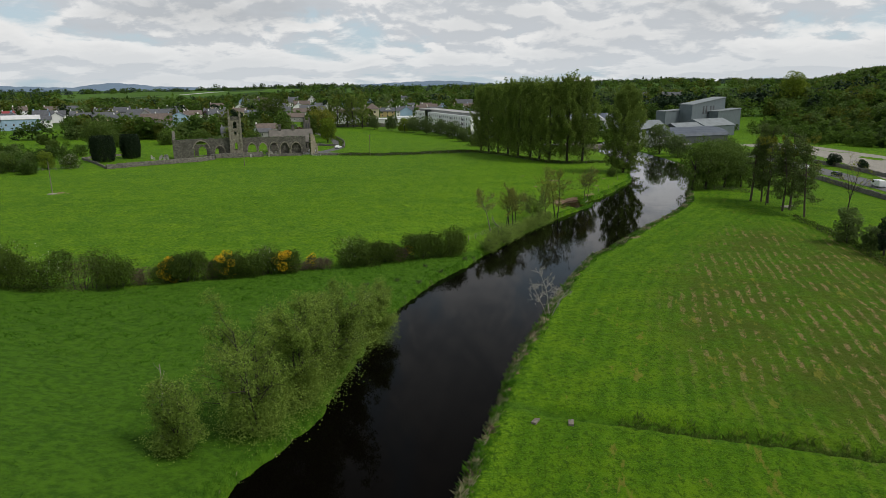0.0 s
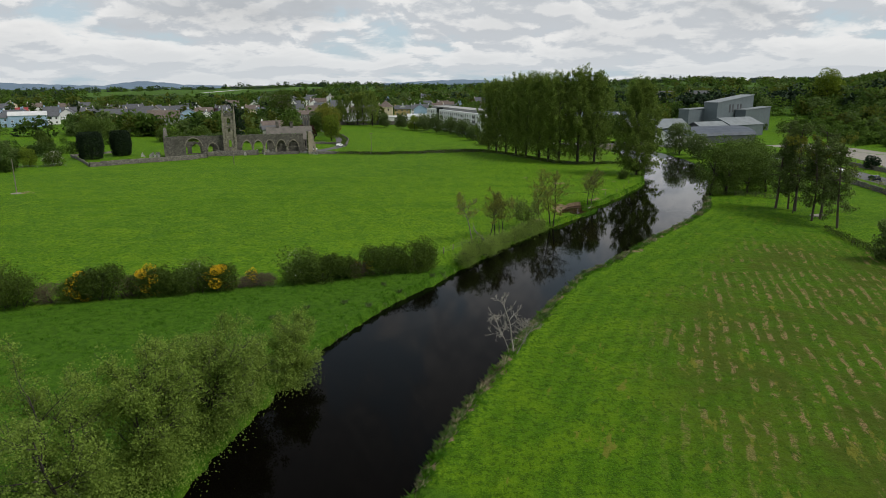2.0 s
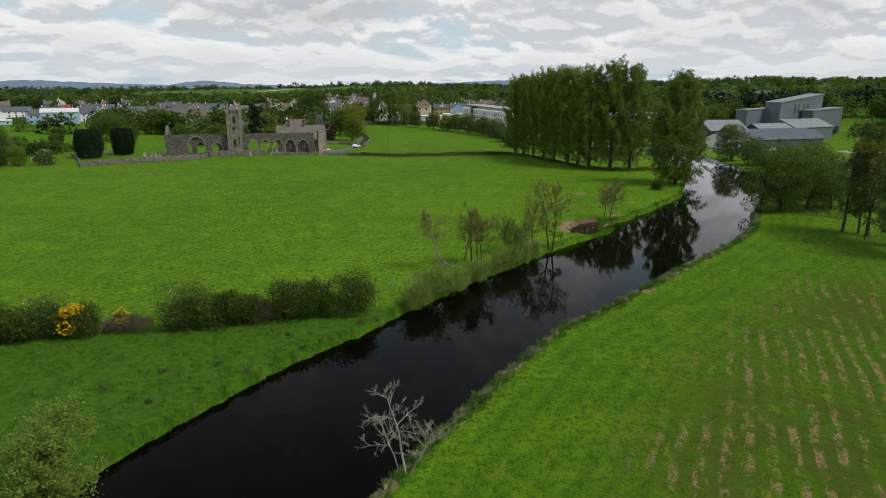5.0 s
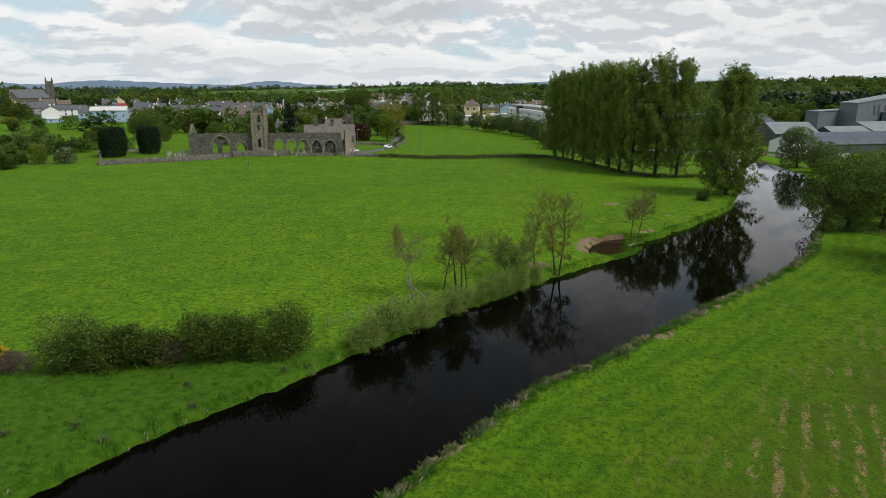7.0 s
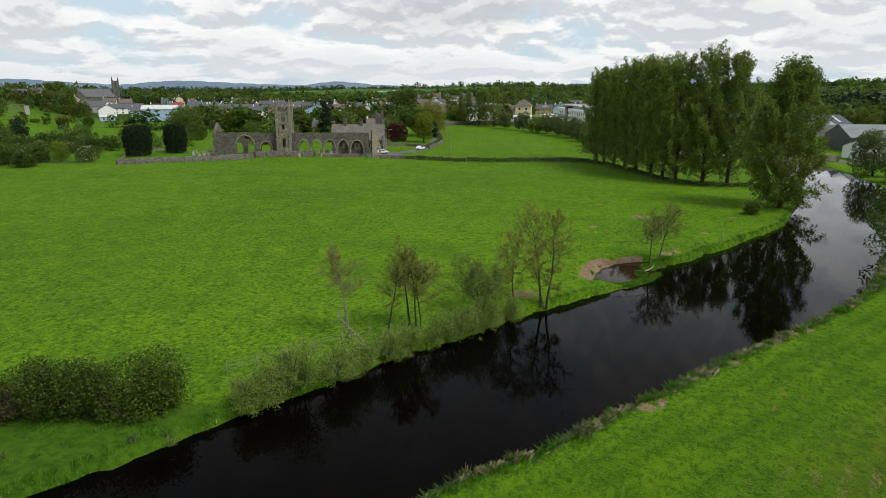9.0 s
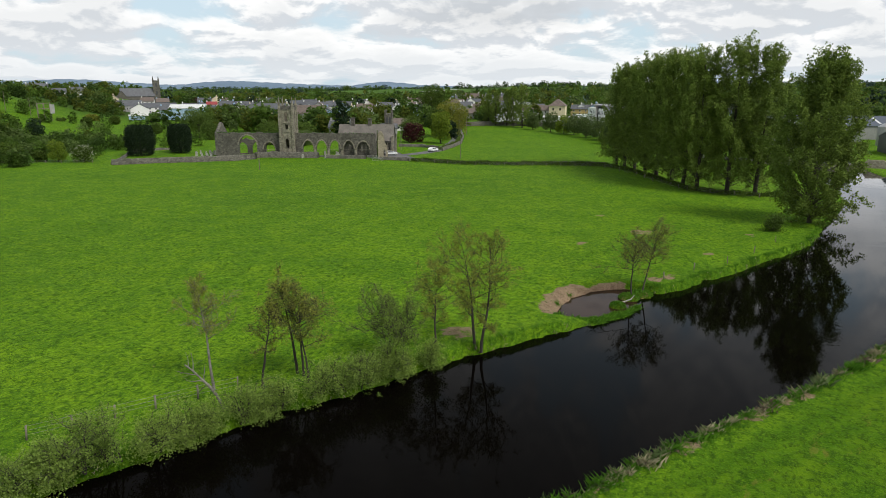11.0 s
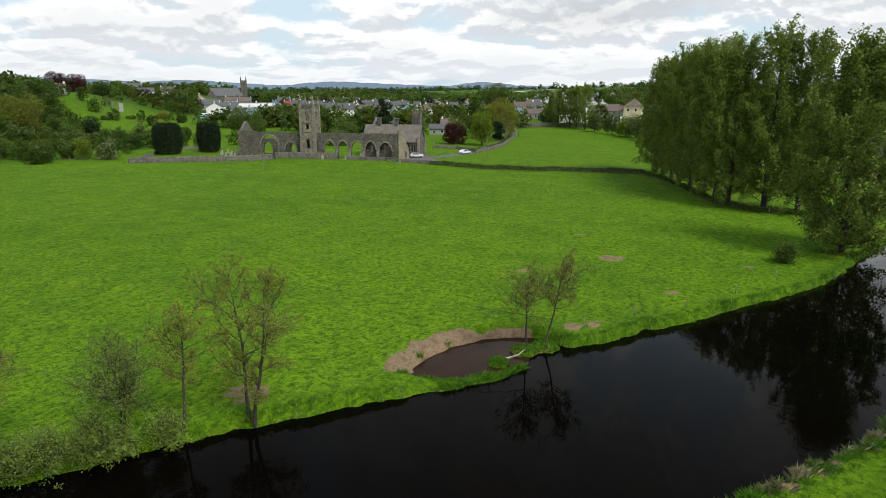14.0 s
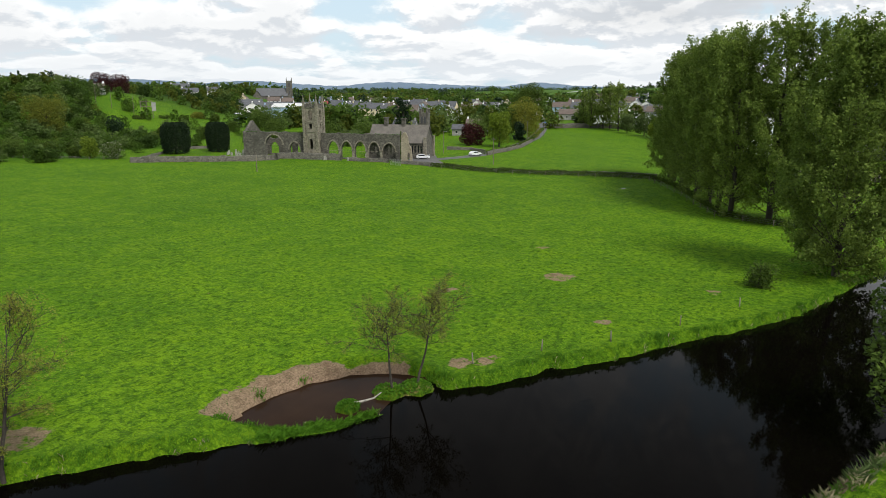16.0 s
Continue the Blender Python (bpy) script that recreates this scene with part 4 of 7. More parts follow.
# the dead tree on the meadow's bank
snag = bare_alder(5, [(0, 0, 7.6, -.14, .03), (-.5, 0, 4.6, -.32, .05), (.15, -.1, 4.0, .5, .02)], 2.0, 8, ALDER, DEAD, .5, .38, 9)
part("trunk", snag[0][1], DEAD, thing("dead_tree", pose(*on(11.6, 75.6)), "bleached leafless dead tree on the bank", "tree"))
rng = np.random.default_rng(5)
wood = Wood()
branching(rng, wood, (0, 0, -.3), (.05, 0, 1), 6.4, .11, [(5, .4, 50, .2), (2, .3, 45, .4)], 0, .05, .05)
part("trunk", wood.mesh("trunk"), DEAD, thing("dead_tree", pose(*on(-27.6, 45.6)), "bare grey dead stem standing in the grass", "tree"))
wood = Wood()
branching(rng, wood, (0, 0, -.3), (-.5, 0, 1), 4.8, .15, [(6, .4, 50, .4), (3, .3, 45, .45)], 0, .14, .0)
part("trunk", wood.mesh("trunk"), BARK_PALE, thing("dead_tree", pose(*on(11.2, 124.6)), "broken bleached tree stump beside alders", "tree"))

# the hawthorn hedge with gorse
HEDGE = "field hedge"
WEST_HEDGE = [(-76, 80, 3.2, 2.6, 0), (-71, 82, 3.6, 2.8, 0), (-66, 84.4, 3.7, 2.8, 0), (-61, 86.2, 3.6, 2.8, 0), (-56.4, 88, 3.2, 2.4, 3), (-52, 89.6, 3.5, 2.6, 0), (-48, 91.2, 2.2, 1.5, 3), (-45, 92.2, 2.8, 1.3, 2), (-42.2, 93, 3.5, 2.0, 0), (-39.2, 94.2, 2.4, 1.5, 3), (-36.8, 94.9, 2.9, 1.5, 2)]
EAST_HEDGE = [(-34.2, 95.7, 3.0, 1.8, 0), (-31.2, 96.8, 3.3, 1.9, 1), (-28.2, 97.8, 2.9, 1.5, 2), (-25.2, 98.7, 1.7, 1.5, 3), (-22.4, 99.8, 1.5, 1.4, 3), (-17.6, 101.6, 3.5, 1.9, 1), (-14.6, 102.6, 3.0, 2.0, 0), (-11.6, 103.6, 2.7, 1.8, 0), (-8.9, 104.6, 1.7, 1.4, 3), (-5.6, 105.8, 3.6, 2.3, 0), (-.6, 108.2, 3.5, 2.1, 0)]
for k, (x, y, h, w, kind) in enumerate(WEST_HEDGE + EAST_HEDGE):
    h, w = (h * 1.22, w * 1.15) if k < 6 else (h, w)
    leaf = (HAWTHORN, BROAD, HAWTHORN, BRAMBLE)[kind]
    label = ("dense dark hawthorn bush in the field hedge", "pale-leaved bush in the field hedge", "gorse bush covered in yellow flowers in the hedge", "thin brown bramble tangle in the hedge gap")[kind]
    ob = tree(("hawthorn_bush", "hawthorn_bush", "gorse_bush", "bramble_bush")[kind], on(x, y), shrub(60 + k, h * 1.4, w * 1.5, w * .9, 12500 if kind != 3 else 4200, .105 if kind != 3 else .06, leaf), label, "bush", HEDGE, 1, 20)
    rng = np.random.default_rng(90 + k)
    if kind == 2:
        p = lobed(rng, h * 1.38, w * 1.32, 9, 1900, 0.0, .9)
        tagged(part("bloom", leafage("bloom", rng, p[rng.uniform(0, 1, len(p)) < .8], .13), GORSE, ob, "yellow gorse flowers"), kind="stuff")
    elif k in (2, 3, 12, 13, 16):
        p = lobed(rng, h * 1.4, w * 1.3, 8, 110, .2, .9)
        tagged(part("bloom", leafage("bloom", rng, p, .09), BLOSSOM, ob, "white may blossom"), kind="stuff")
for k, (x, y) in enumerate(((-16, 103.2), (-10.2, 105), (-8, 105.8), (-24, 100))):
    rng = np.random.default_rng(120 + k)
    ob = thing("gorse_bush", pose(*on(x, y)), "small gorse bush with yellow flowers behind the hedge", "bush", HEDGE)
    part("crown", leafage("crown", rng, lobed(rng, 2.2, 1.0, 6, 900, 0.0), .09), HAWTHORN, ob)
    tagged(part("bloom", leafage("bloom", rng, lobed(rng, 2.3, 1.05, 6, 420, .3, .9), .09), GORSE, ob, "yellow gorse flowers"), kind="stuff")
tree("hawthorn_bush", on(55.6, 208.3), shrub(150, 3.3, 1.5, 1.4, 2600, .12, BROAD), "round green bush standing alone on the bank", "bush")

# ---- the abbey ----
AX, AY, ATURN = -111.0, 274.0, math.degrees(math.atan2(17.5, 54.0))
BASE = .3


def abbey_at(s, off=0.0, z=BASE):
    """The pose at s metres along the nave wall and off metres behind it."""
    a = radians(ATURN)
    return pose(AX + s * math.cos(a) - off * math.sin(a), AY + s * math.sin(a) + off * math.cos(a), z, 0, 0, ATURN)


def ragged(rng, x0, x1, z, rough=.25, step=1.1, drop=0.0):
    """The broken top of a ruined wall, from right to left."""
    k = max(2, int(abs(x1 - x0) / step))
    return [(x1 + (x0 - x1) * i / k, z + rng.normal(0, rough) * (0 < i < k) - drop * i / k) for i in range(k + 1)]


rng = np.random.default_rng(7)
abbey = thing("abbey_ruin", abbey_at(0), "roofless grey stone abbey ruin with pointed arches and square tower", "ruin")


def at_abbey(ob, s, off, turn=0.0, z=0.0):
    ob.matrix_local = pose(s, off, z, 0, 0, turn)
    return ob


# south wall of the nave, west part
top = ragged(rng, -.4, 22.6, 8.0, .16)
at_abbey(part("nave_wall", panel([(-.4, -.6), (22.6, -.6), *top], [pointed(7.7, 14.0, .2, 7.1, 4.0), pointed(16.2, 20.2, .4, 4.9, 2.4)], 1.1), ABBEY, abbey, "rubble nave wall with two open arches"), 0, 0)
# inner north arcade seen through it
at_abbey(part("arcade_wall", panel([(3, -.6), (22, -.6), *ragged(rng, 3, 22, 5.2, .3)], [pointed(4.5, 7.8, .2, 4, 2.2), pointed(9.4, 12.8, .2, 4.1, 2.2), pointed(14.4, 17.8, .2, 4, 2.2)], .9), ABBEY, abbey), 0, 8.2)
# west gable, seen edge on
at_abbey(part("west_gable", panel([(0, -.6), (9, -.6), (9, 7.4), (4.6, 11.2), (0, 7.8)], [pointed(3.2, 5.8, 2.5, 8.0)], 1.0), ABBEY, abbey), .6, .4, 90)
# arcade east of the tower
holes = [pointed(29.6, 33.4, .3, 5.5, 2.6), pointed(34.2, 38.0, .3, 5.5, 2.6), pointed(38.8, 42.6, .3, 5.5, 2.6), pointed(43.6, 47.2, .3, 5.4, 2.6), pointed(48.2, 52.4, .3, 5.2, 2.6)]
at_abbey(part("choir_wall", panel([(27.4, -.6), (54.6, -.6), *ragged(rng, 27.4, 54.6, 7.9, .14)], holes, 1.0), ABBEY, abbey, "choir wall with a row of pointed arches"), 0, .4)
for s in (33.8, 38.4, 43.1, 47.7):
    bm = cylinder(bmesh.new(), 0, 0, -.3, 2.5, .5, .45, 8)
    cylinder(bm, 0, 0, 2.5, 2.9, .48, .72, 8)
    at_abbey(part("pier", bm, ASHLAR, abbey, "dressed stone pier"), s, .25)
for k, (x0, x1, z1) in enumerate(((29.6, 33.4, 5.5), (34.2, 38.0, 5.5), (38.8, 42.6, 5.5), (43.6, 47.2, 5.4), (48.2, 52.4, 5.2), (7.7, 14.0, 7.1), (16.2, 20.2, 4.9))):
    low = 4.0 if k == 5 else 2.4 if k == 6 else 2.6
    at_abbey(part("arch_ring", panel(pointed(x0 - .38, x1 + .38, low - .1, z1 + .42, low), [pointed(x0 + .02, x1 - .02, low - .05, z1 - .02, low)], .14), ASHLAR, abbey, "dressed stones round the arch"), 0, .28 if k < 5 else -.12)
# filled wall with small windows behind the last arches
at_abbey(part("infill_wall", panel([(42.8, -.6), (53.6, -.6), *ragged(rng, 42.8, 53.6, 6.2, .1)], [pointed(44.9, 45.9, 2.0, 4.2), pointed(49.3, 50.1, 2.0, 4.2), pointed(50.5, 51.3, 2.0, 4.2)], .4), ABBEY, abbey), 0, 1.8)
# the tall remnant of the south transept, nearest to the field
top = [(4.6, 1.2), (4.3, 4.2), (3.3, 5.4), (2.9, 7.6), (1.9, 9.0), (.9, 8.9), (0, 7.9)]
at_abbey(part("gable_remnant", panel([(x * .72, z) for x, z in [(0, -.6), (4.6, -.6), *top]], [pointed(1.9, 2.6, .6, 3.0)], 1.1), ASHLAR_TAN, abbey, "tall jagged remnant of pale tan gable wall"), 56.0, -4.6, 12)
wood_rng = np.random.default_rng(8)
ivy = np.column_stack([wood_rng.uniform(-.15, .1, 900), wood_rng.uniform(-.2, 1.3, 900), wood_rng.uniform(0, 9.2, 900)])
ivy = ivy[wood_rng.uniform(0, 1, 900) < .75]
at_abbey(part("ivy", leafage("ivy", wood_rng, ivy, .15), HAWTHORN, abbey, "dark ivy on the wall's edge"), 56.0, -4.7, 12)
for s0, s1, off, z in ((0, 22, .5, 7.95), (29, 54, .9, 7.85)):
    p = np.column_stack([wood_rng.uniform(s0, s1, 700), off + wood_rng.normal(0, .3, 700), z + wood_rng.normal(0, .12, 700)])
    tagged(at_abbey(part("wall_plants", leafage("wall_plants", wood_rng, p, .14), TUFT, abbey, "grass and weeds on the wall top"), 0, 0), kind="stuff")

# the tower
W, TS = 4.6, 22.7
at = [(TS, -1.6, 0), (TS + W, -1.6, 90), (TS + W, -1.6 + W, 180), (TS, -1.6 + W, 270)]
for s, off, turn in at:
    face = [(0, -.6), (W, -.6), (W, 15.6), (0, 15.6)]
    body = panel(face, [pointed(W / 2 - .6, W / 2 + .6, 3.0, 6.2), [(W / 2 - .5, 9.3), (W / 2 + .5, 9.3), (W / 2 + .5, 10.8), (W / 2 - .5, 10.8)], pointed(W / 2 - .75, W / 2 + .75, 11.9, 15.0)], .7)
    at_abbey(part("tower_wall", body, ASHLAR, abbey, "pale dressed stone tower face with pointed openings"), s, off, turn)
    at_abbey(part("string_course", block(-.12, W + .12, -.14, .1, 8.3, 8.6), ASHLAR, abbey), s, off, turn)
    at_abbey(part("string_course", block(-.12, W + .12, -.14, .1, 11.2, 11.45), ASHLAR, abbey), s, off, turn)
    teeth = [(-.1, 15.6), (W + .1, 15.6), (W + .1, 16.4)]
    for k in range(4):
        a = W + .1 - (k + .45) * (W + .2) / 4
        teeth += [(a, 16.4), (a, 17.0), (a - .55, 17.0), (a - .55, 16.4)]
    teeth += [(-.1, 16.4)]
    at_abbey(part("parapet", panel(teeth, [], .45), ABBEY, abbey, "battlemented parapet"), s, off - .12, turn)
for s, off in ((TS + .1, -1.5), (TS - .1 + W, -1.5), (TS - .1 + W, -1.7 + W), (TS + .1, -1.7 + W)):
    bm = block(-.42, .42, -.42, .42, -.5, 16.4)
    box(bm, -.33, .33, -.33, .33, 16.4, 17.6)
    cylinder(bm, 0, 0, 17.6, 20.0, .3, .04, 4)
    at_abbey(part("pinnacle", bm, ASHLAR, abbey, "corner buttress ending in a slender pinnacle"), s, off)
at_abbey(part("tower_floor", block(.5, W - .5, .5, W - .5, 11.0, 11.2), ABBEY, abbey), TS, -1.6)

# the roofed church behind the ruin
church = thing("church", abbey_at(40.2, 8.5), "old stone church with lichened slate roof, beside the ruin", "church")


def gable_box(length, deep, eave, ridge, thick=.5):
    """Walls with pointed gables at both ends."""
    bm = bmesh.new()
    return prism(bm, [(0, -.6), (deep, -.6), (deep, eave), (deep / 2, ridge), (0, eave)], 0, length)


def pitched(length, deep, eave, ridge, over=.4, thick=.22, ends=.3):
    """Two slopes of a roof along x, over walls from y 0 to deep."""
    bm = bmesh.new()
    slope = (ridge - eave) / (deep / 2)
    lo = eave - over * slope
    prism(bm, [(-over, lo + .03), (deep / 2, ridge + .03), (deep + over, lo + .03), (deep + over, lo + .03 + thick), (deep / 2, ridge + .03 + thick * 1.2), (-over, lo + .03 + thick)], -ends, length + ends)
    bmesh.ops.rotate(bm, verts=bm.verts, matrix=Matrix.Rotation(radians(90), 3, "Z"))
    bmesh.ops.scale(bm, verts=bm.verts, vec=(-1, 1, 1))
    return bm


def walls_along(length, deep, eave, ridge):
    bm = gable_box(length, deep, eave, ridge)
    bmesh.ops.rotate(bm, verts=bm.verts, matrix=Matrix.Rotation(radians(90), 3, "Z"))
    bmesh.ops.scale(bm, verts=bm.verts, vec=(-1, 1, 1))
    return bm


part("nave", walls_along(19, 9, 5.0, 9.9), ABBEY, church)
part("roof", pitched(19, 9, 5.0, 9.9), ROOF_STONE, church, "grey-brown lichened slate roof")
for s in (12.6, 14.6, 16.6):
    for d in (0, .9):
        ob = part("window", panel(pointed(s + d, s + d + .7, 1.6, 4.2), [pointed(s + d + .1, s + d + .6, 1.7, 4.05)], .1), ASHLAR, church)
        ob.matrix_local = pose(0, -.08, 0)
        pane = part("pane", panel(pointed(s + d + .1, s + d + .6, 1.7, 4.05), [], .03), GLASS, ob)
        pane.matrix_local = pose(0, .05, 0)
for s, h in ((4.6, 12.2), (10.6, 11.9)):
    bm = block(s - .6, s + .6, 3.9, 5.1, 8.6, h)
    box(bm, s - .75, s + .75, 3.75, 5.25, h, h + .25)
    part("chimney", bm, ABBEY, church)
ob = part("bell_tower", block(0, 2.8, 0, 2.8, -.6, 13.9), ABBEY, church, "square stone bell tower")
ob.matrix_local = pose(15.8, 4.6, 0)
for a in (0, 2.2):
    for b in (0, 2.2):
        m = part("corner", block(a, a + .6, b, b + .6, 13.9, 15.2), ABBEY, ob)
for d in (.6, 1.6):
    w = part("louvre", panel(pointed(d, d + .6, 10.6, 12.8), [], .06), FRAME_DARK, ob)
    w.matrix_local = pose(0, -.05, 0)
part("gable_buttress", block(18.7, 19.5, -.5, .5, -.6, 6.6), ASHLAR, church)
part("gable_buttress", block(18.7, 19.5, 8.5, 9.5, -.6, 6.6), ASHLAR, church)

# graves
rng = np.random.default_rng(17)
for k in range(26):
    s, off = (rng.uniform(-10, -2), rng.uniform(1, 16)) if k < 13 else (rng.uniform(29, 46), rng.uniform(3, 8) if k < 20 else rng.uniform(-4, -1.5))
    h, w = rng.uniform(.9, 1.5), rng.uniform(.55, .9)
    bm = prism(bmesh.new(), [(-w / 2, -.2), (w / 2, -.2), (w / 2, h * .75), (w * .3, h * .95), (0, h), (-w * .3, h * .95), (-w / 2, h * .75)], -.08, .08)
    bm2 = box(bm, -w * .7, w * .7, -.3, .3, -.2, .1)
    ob = part("headstone", bm, HEADSTONE)
    a = abbey_at(s, off)
    ob.matrix_world = pose(a.translation.x, a.translation.y, height(a.translation.x, a.translation.y), rng.normal(0, 3), rng.normal(0, 2), ATURN + rng.normal(0, 8))
    tagged(ob, "small grey upright headstone in mown grass", "headstone", "headstones round the abbey")

# ---- walls, hedges and fences ----


def field_wall(name, line, tall, thick, mat, label, category="wall", seed=1):
    """A dry wall with an uneven top, along a line."""
    rng = np.random.default_rng(seed)
    fine = []
    for (ax_, ay_), (bx_, by_) in zip(line, line[1:]):
        steps = max(1, int(math.hypot(bx_ - ax_, by_ - ay_) / 1.0))
        fine += [(ax_ + (bx_ - ax_) * k / steps, ay_ + (by_ - ay_) * k / steps) for k in range(steps)]
    fine.append(line[-1])
    p = np.array(fine)
    t = unit(np.gradient(p, axis=0))
    side = np.stack([-t[:, 1], t[:, 0]], 1)
    z = ground(p[:, 0], p[:, 1])
    h = tall + rng.normal(0, .07 * tall ** .5, len(p))
    v = np.concatenate([np.column_stack([p + side * thick * a, z + b * h + c]) for a, b, c in ((-.55, 0, -.4), (-.42, .9, 0), (-.2, 1, 0), (.2, 1, 0), (.42, .9, 0), (.55, 0, -.4))])
    k = len(p)
    f = [(a * k + q, (a + 1) * k + q, (a + 1) * k + q + 1, a * k + q + 1) for a in range(5) for q in range(k - 1)]
    f += [(0, k, 4 * k, 5 * k), (k, 2 * k, 3 * k, 4 * k), (k - 1, 6 * k - 1, 5 * k - 1, 2 * k - 1), (2 * k - 1, 5 * k - 1, 4 * k - 1, 3 * k - 1)]
    return tagged(part(name, quads(name, v, f), mat), label, category)


field_wall("stone_wall", [(-124.5, 242), (-118, 247), (-111, 252.3), (-103, 259.5), (-95, 269), (-93.5, 271)], 1.7, .8, RUBBLE, "grey rubble stone wall round the graveyard", seed=2)
field_wall("stone_wall", [(-93.5, 271.5), (-96, 275), (-93, 277), (-85, 279.5), (-76, 282.2)], 2.0, .8, RUBBLE, "grey rubble stone wall under the abbey", seed=3)
field_wall("stone_wall", [(-74, 282.8), (-64, 285), (-60, 285.5)], 1.1, .7, RUBBLE, "low rubble wall beside the metal gate", seed=4)
field_wall("stone_wall", [(-55, 285.5), (-48, 285.8), (-44.2, 285.4)], 1.0, .7, RUBBLE, "low rubble wall along the car park", seed=5)
field_wall("stone_wall", [(-124.5, 242), (-136, 258), (-150, 275), (-140, 290)], .9, .6, RUBBLE, "low old stone wall in the grass", seed=6)
field_wall("stone_wall", [(-45, 290), (-25, 288.5), (-11, 290.5), (4, 297), (16, 300.5)], .5, .7, RUBBLE, "low loose stone wall behind the hedge", seed=7)
field_wall("roadside_wall", [(107, 110), (112, 140), (114.5, 165), (117.4, 196), (120, 225), (118, 250)], 1.3, .6, RUBBLE, "low stone wall along the road", seed=8)
field_wall("roadside_wall", [(139, 150), (141.5, 190), (143, 220), (143, 245)], 1.4, .6, RUBBLE, "stone wall across the road", seed=9)
field_wall("lane_wall", [(-46, 320), (-47.5, 335), (-50, 352), (-57, 375)], 1.3, .5, RUBBLE, "curving stone wall along the lane", seed=10)
field_wall("stone_wall", [(-88, 455), (-70, 466), (-52, 470), (-30, 468)], 2.4, .6, RUBBLE, "stone wall at the end of the far pasture", seed=11)
field_wall("lane_wall", [(-68, 329), (-60, 332), (-50, 326)], 1.1, .5, RUBBLE, "low garden wall by the car park", seed=12)


def low_hedge(line, tall, wide, label, seed, leaf=None, size=.16, dense=55):
    rng = np.random.default_rng(seed)
    ob = thing("hedge", pose(0, 0, 0), label, "hedge", "boundary hedges")
    p = []
    for (ax_, ay_), (bx_, by_) in zip(line, line[1:]):
        length = math.hypot(bx_ - ax_, by_ - ay_)
        k = int(length * dense)
        u = rng.uniform(0, 1, k)
        top = tall * (.85 + .3 * waves(u * length, seed + 0 * u, 4.0, seed))
        q = np.column_stack([ax_ + (bx_ - ax_) * u + rng.normal(0, wide * .35, k), ay_ + (by_ - ay_) * u + rng.normal(0, wide * .35, k), rng.uniform(0, 1, k) ** .7 * top])
        q[:, 2] += ground(q[:, 0], q[:, 1])
        p.append(q)
    part("crown", leafage("crown", rng, np.concatenate(p), size), leaf or HAWTHORN, ob)["kind"] = "stuff"
    wood = Wood()
    allp = np.concatenate(p)
    for q in allp[rng.integers(0, len(allp), 60)]:
        z = height(q[0], q[1])
        wood.limb(np.array([(q[0], q[1], z - .2), (q[0] + .1, q[1], z + tall * .5), (q[0], q[1] + .1, z + tall * .85)]), .04, .01, 3)
    tagged(part("stem", wood.mesh("stem"), BARK, ob), kind="stuff")
    return ob


low_hedge([(-43.5, 285), (-25.5, 283.8), (-11.8, 286), (4.2, 291.2), (17, 294)], 1.4, 1.1, "clipped low green hedge along the field", 201, HAWTHORN, .15, 190)
low_hedge([(17, 294), (26, 282), (33, 270), (37.5, 261), (41, 254), (48, 249.8), (56, 249)], 1.2, 1.0, "low dark hedge under the poplars", 202, HAWTHORN, .15, 130)
low_hedge([(56, 249), (62, 250), (70, 252)], 1.2, 1.0, "low dark hedge running to the river", 203, HAWTHORN, .15, 130)
low_hedge([(77.5, 137.5), (77.2, 131), (76.6, 124), (75.6, 114), (73.2, 101), (70, 90)], 1.3, 1.2, "rough low scrub along the meadow ditch", 204, HAWTHORN, .14, 70)
low_hedge([(68, 177), (74, 178.5), (80, 176), (84, 172)], 1.4, 1.0, "rough growth along the meadow's end", 205, WILLOW, .14, 60)
low_hedge([(-48, 322), (-49.5, 336), (-52, 353), (-59, 377), (-72, 410), (-84, 440)], 1.4, 1.2, "green bank hedge along the lane", 206, BROAD, .2, 50)


def fence(name, line, gap, tall, label, wires=3, group="post and wire fences"):
    """Posts along a line, with wires between them."""
    ob = thing(name, pose(0, 0, 0), label, "fence", group)
    spots = []
    for (ax_, ay_), (bx_, by_) in zip(line, line[1:]):
        steps = max(1, round(math.hypot(bx_ - ax_, by_ - ay_) / gap))
        spots += [(ax_ + (bx_ - ax_) * k / steps, ay_ + (by_ - ay_) * k / steps) for k in range(steps)]
    spots.append(line[-1])
    rng = np.random.default_rng(len(spots))
    post = bpy.data.meshes.get("fence post") or quads("fence post", [(a * .055, b * .055, z) for z in (-.4, 1.2) for a, b in ((-1, -1), (1, -1), (1, 1), (-1, 1))], [(3, 2, 1, 0), (4, 5, 6, 7), (0, 1, 5, 4), (1, 2, 6, 5), (2, 3, 7, 6), (3, 0, 4, 7)])
    for x, y in spots:
        p = part("post", post, TIMBER, ob)
        p.matrix_world = pose(x, y, height(x, y), rng.normal(0, 3), rng.normal(0, 3), rng.uniform(0, 90)) @ Matrix.Scale(tall / 1.2, 4)
    for k in range(wires):
        wood = Wood()
        wood.limb(np.array([(x, y, height(x, y) + tall * (.35 + .28 * k)) for x, y in spots]), .012, .012, 3)
        part("wire", wood.mesh("wire"), WIRE, ob)
    return ob


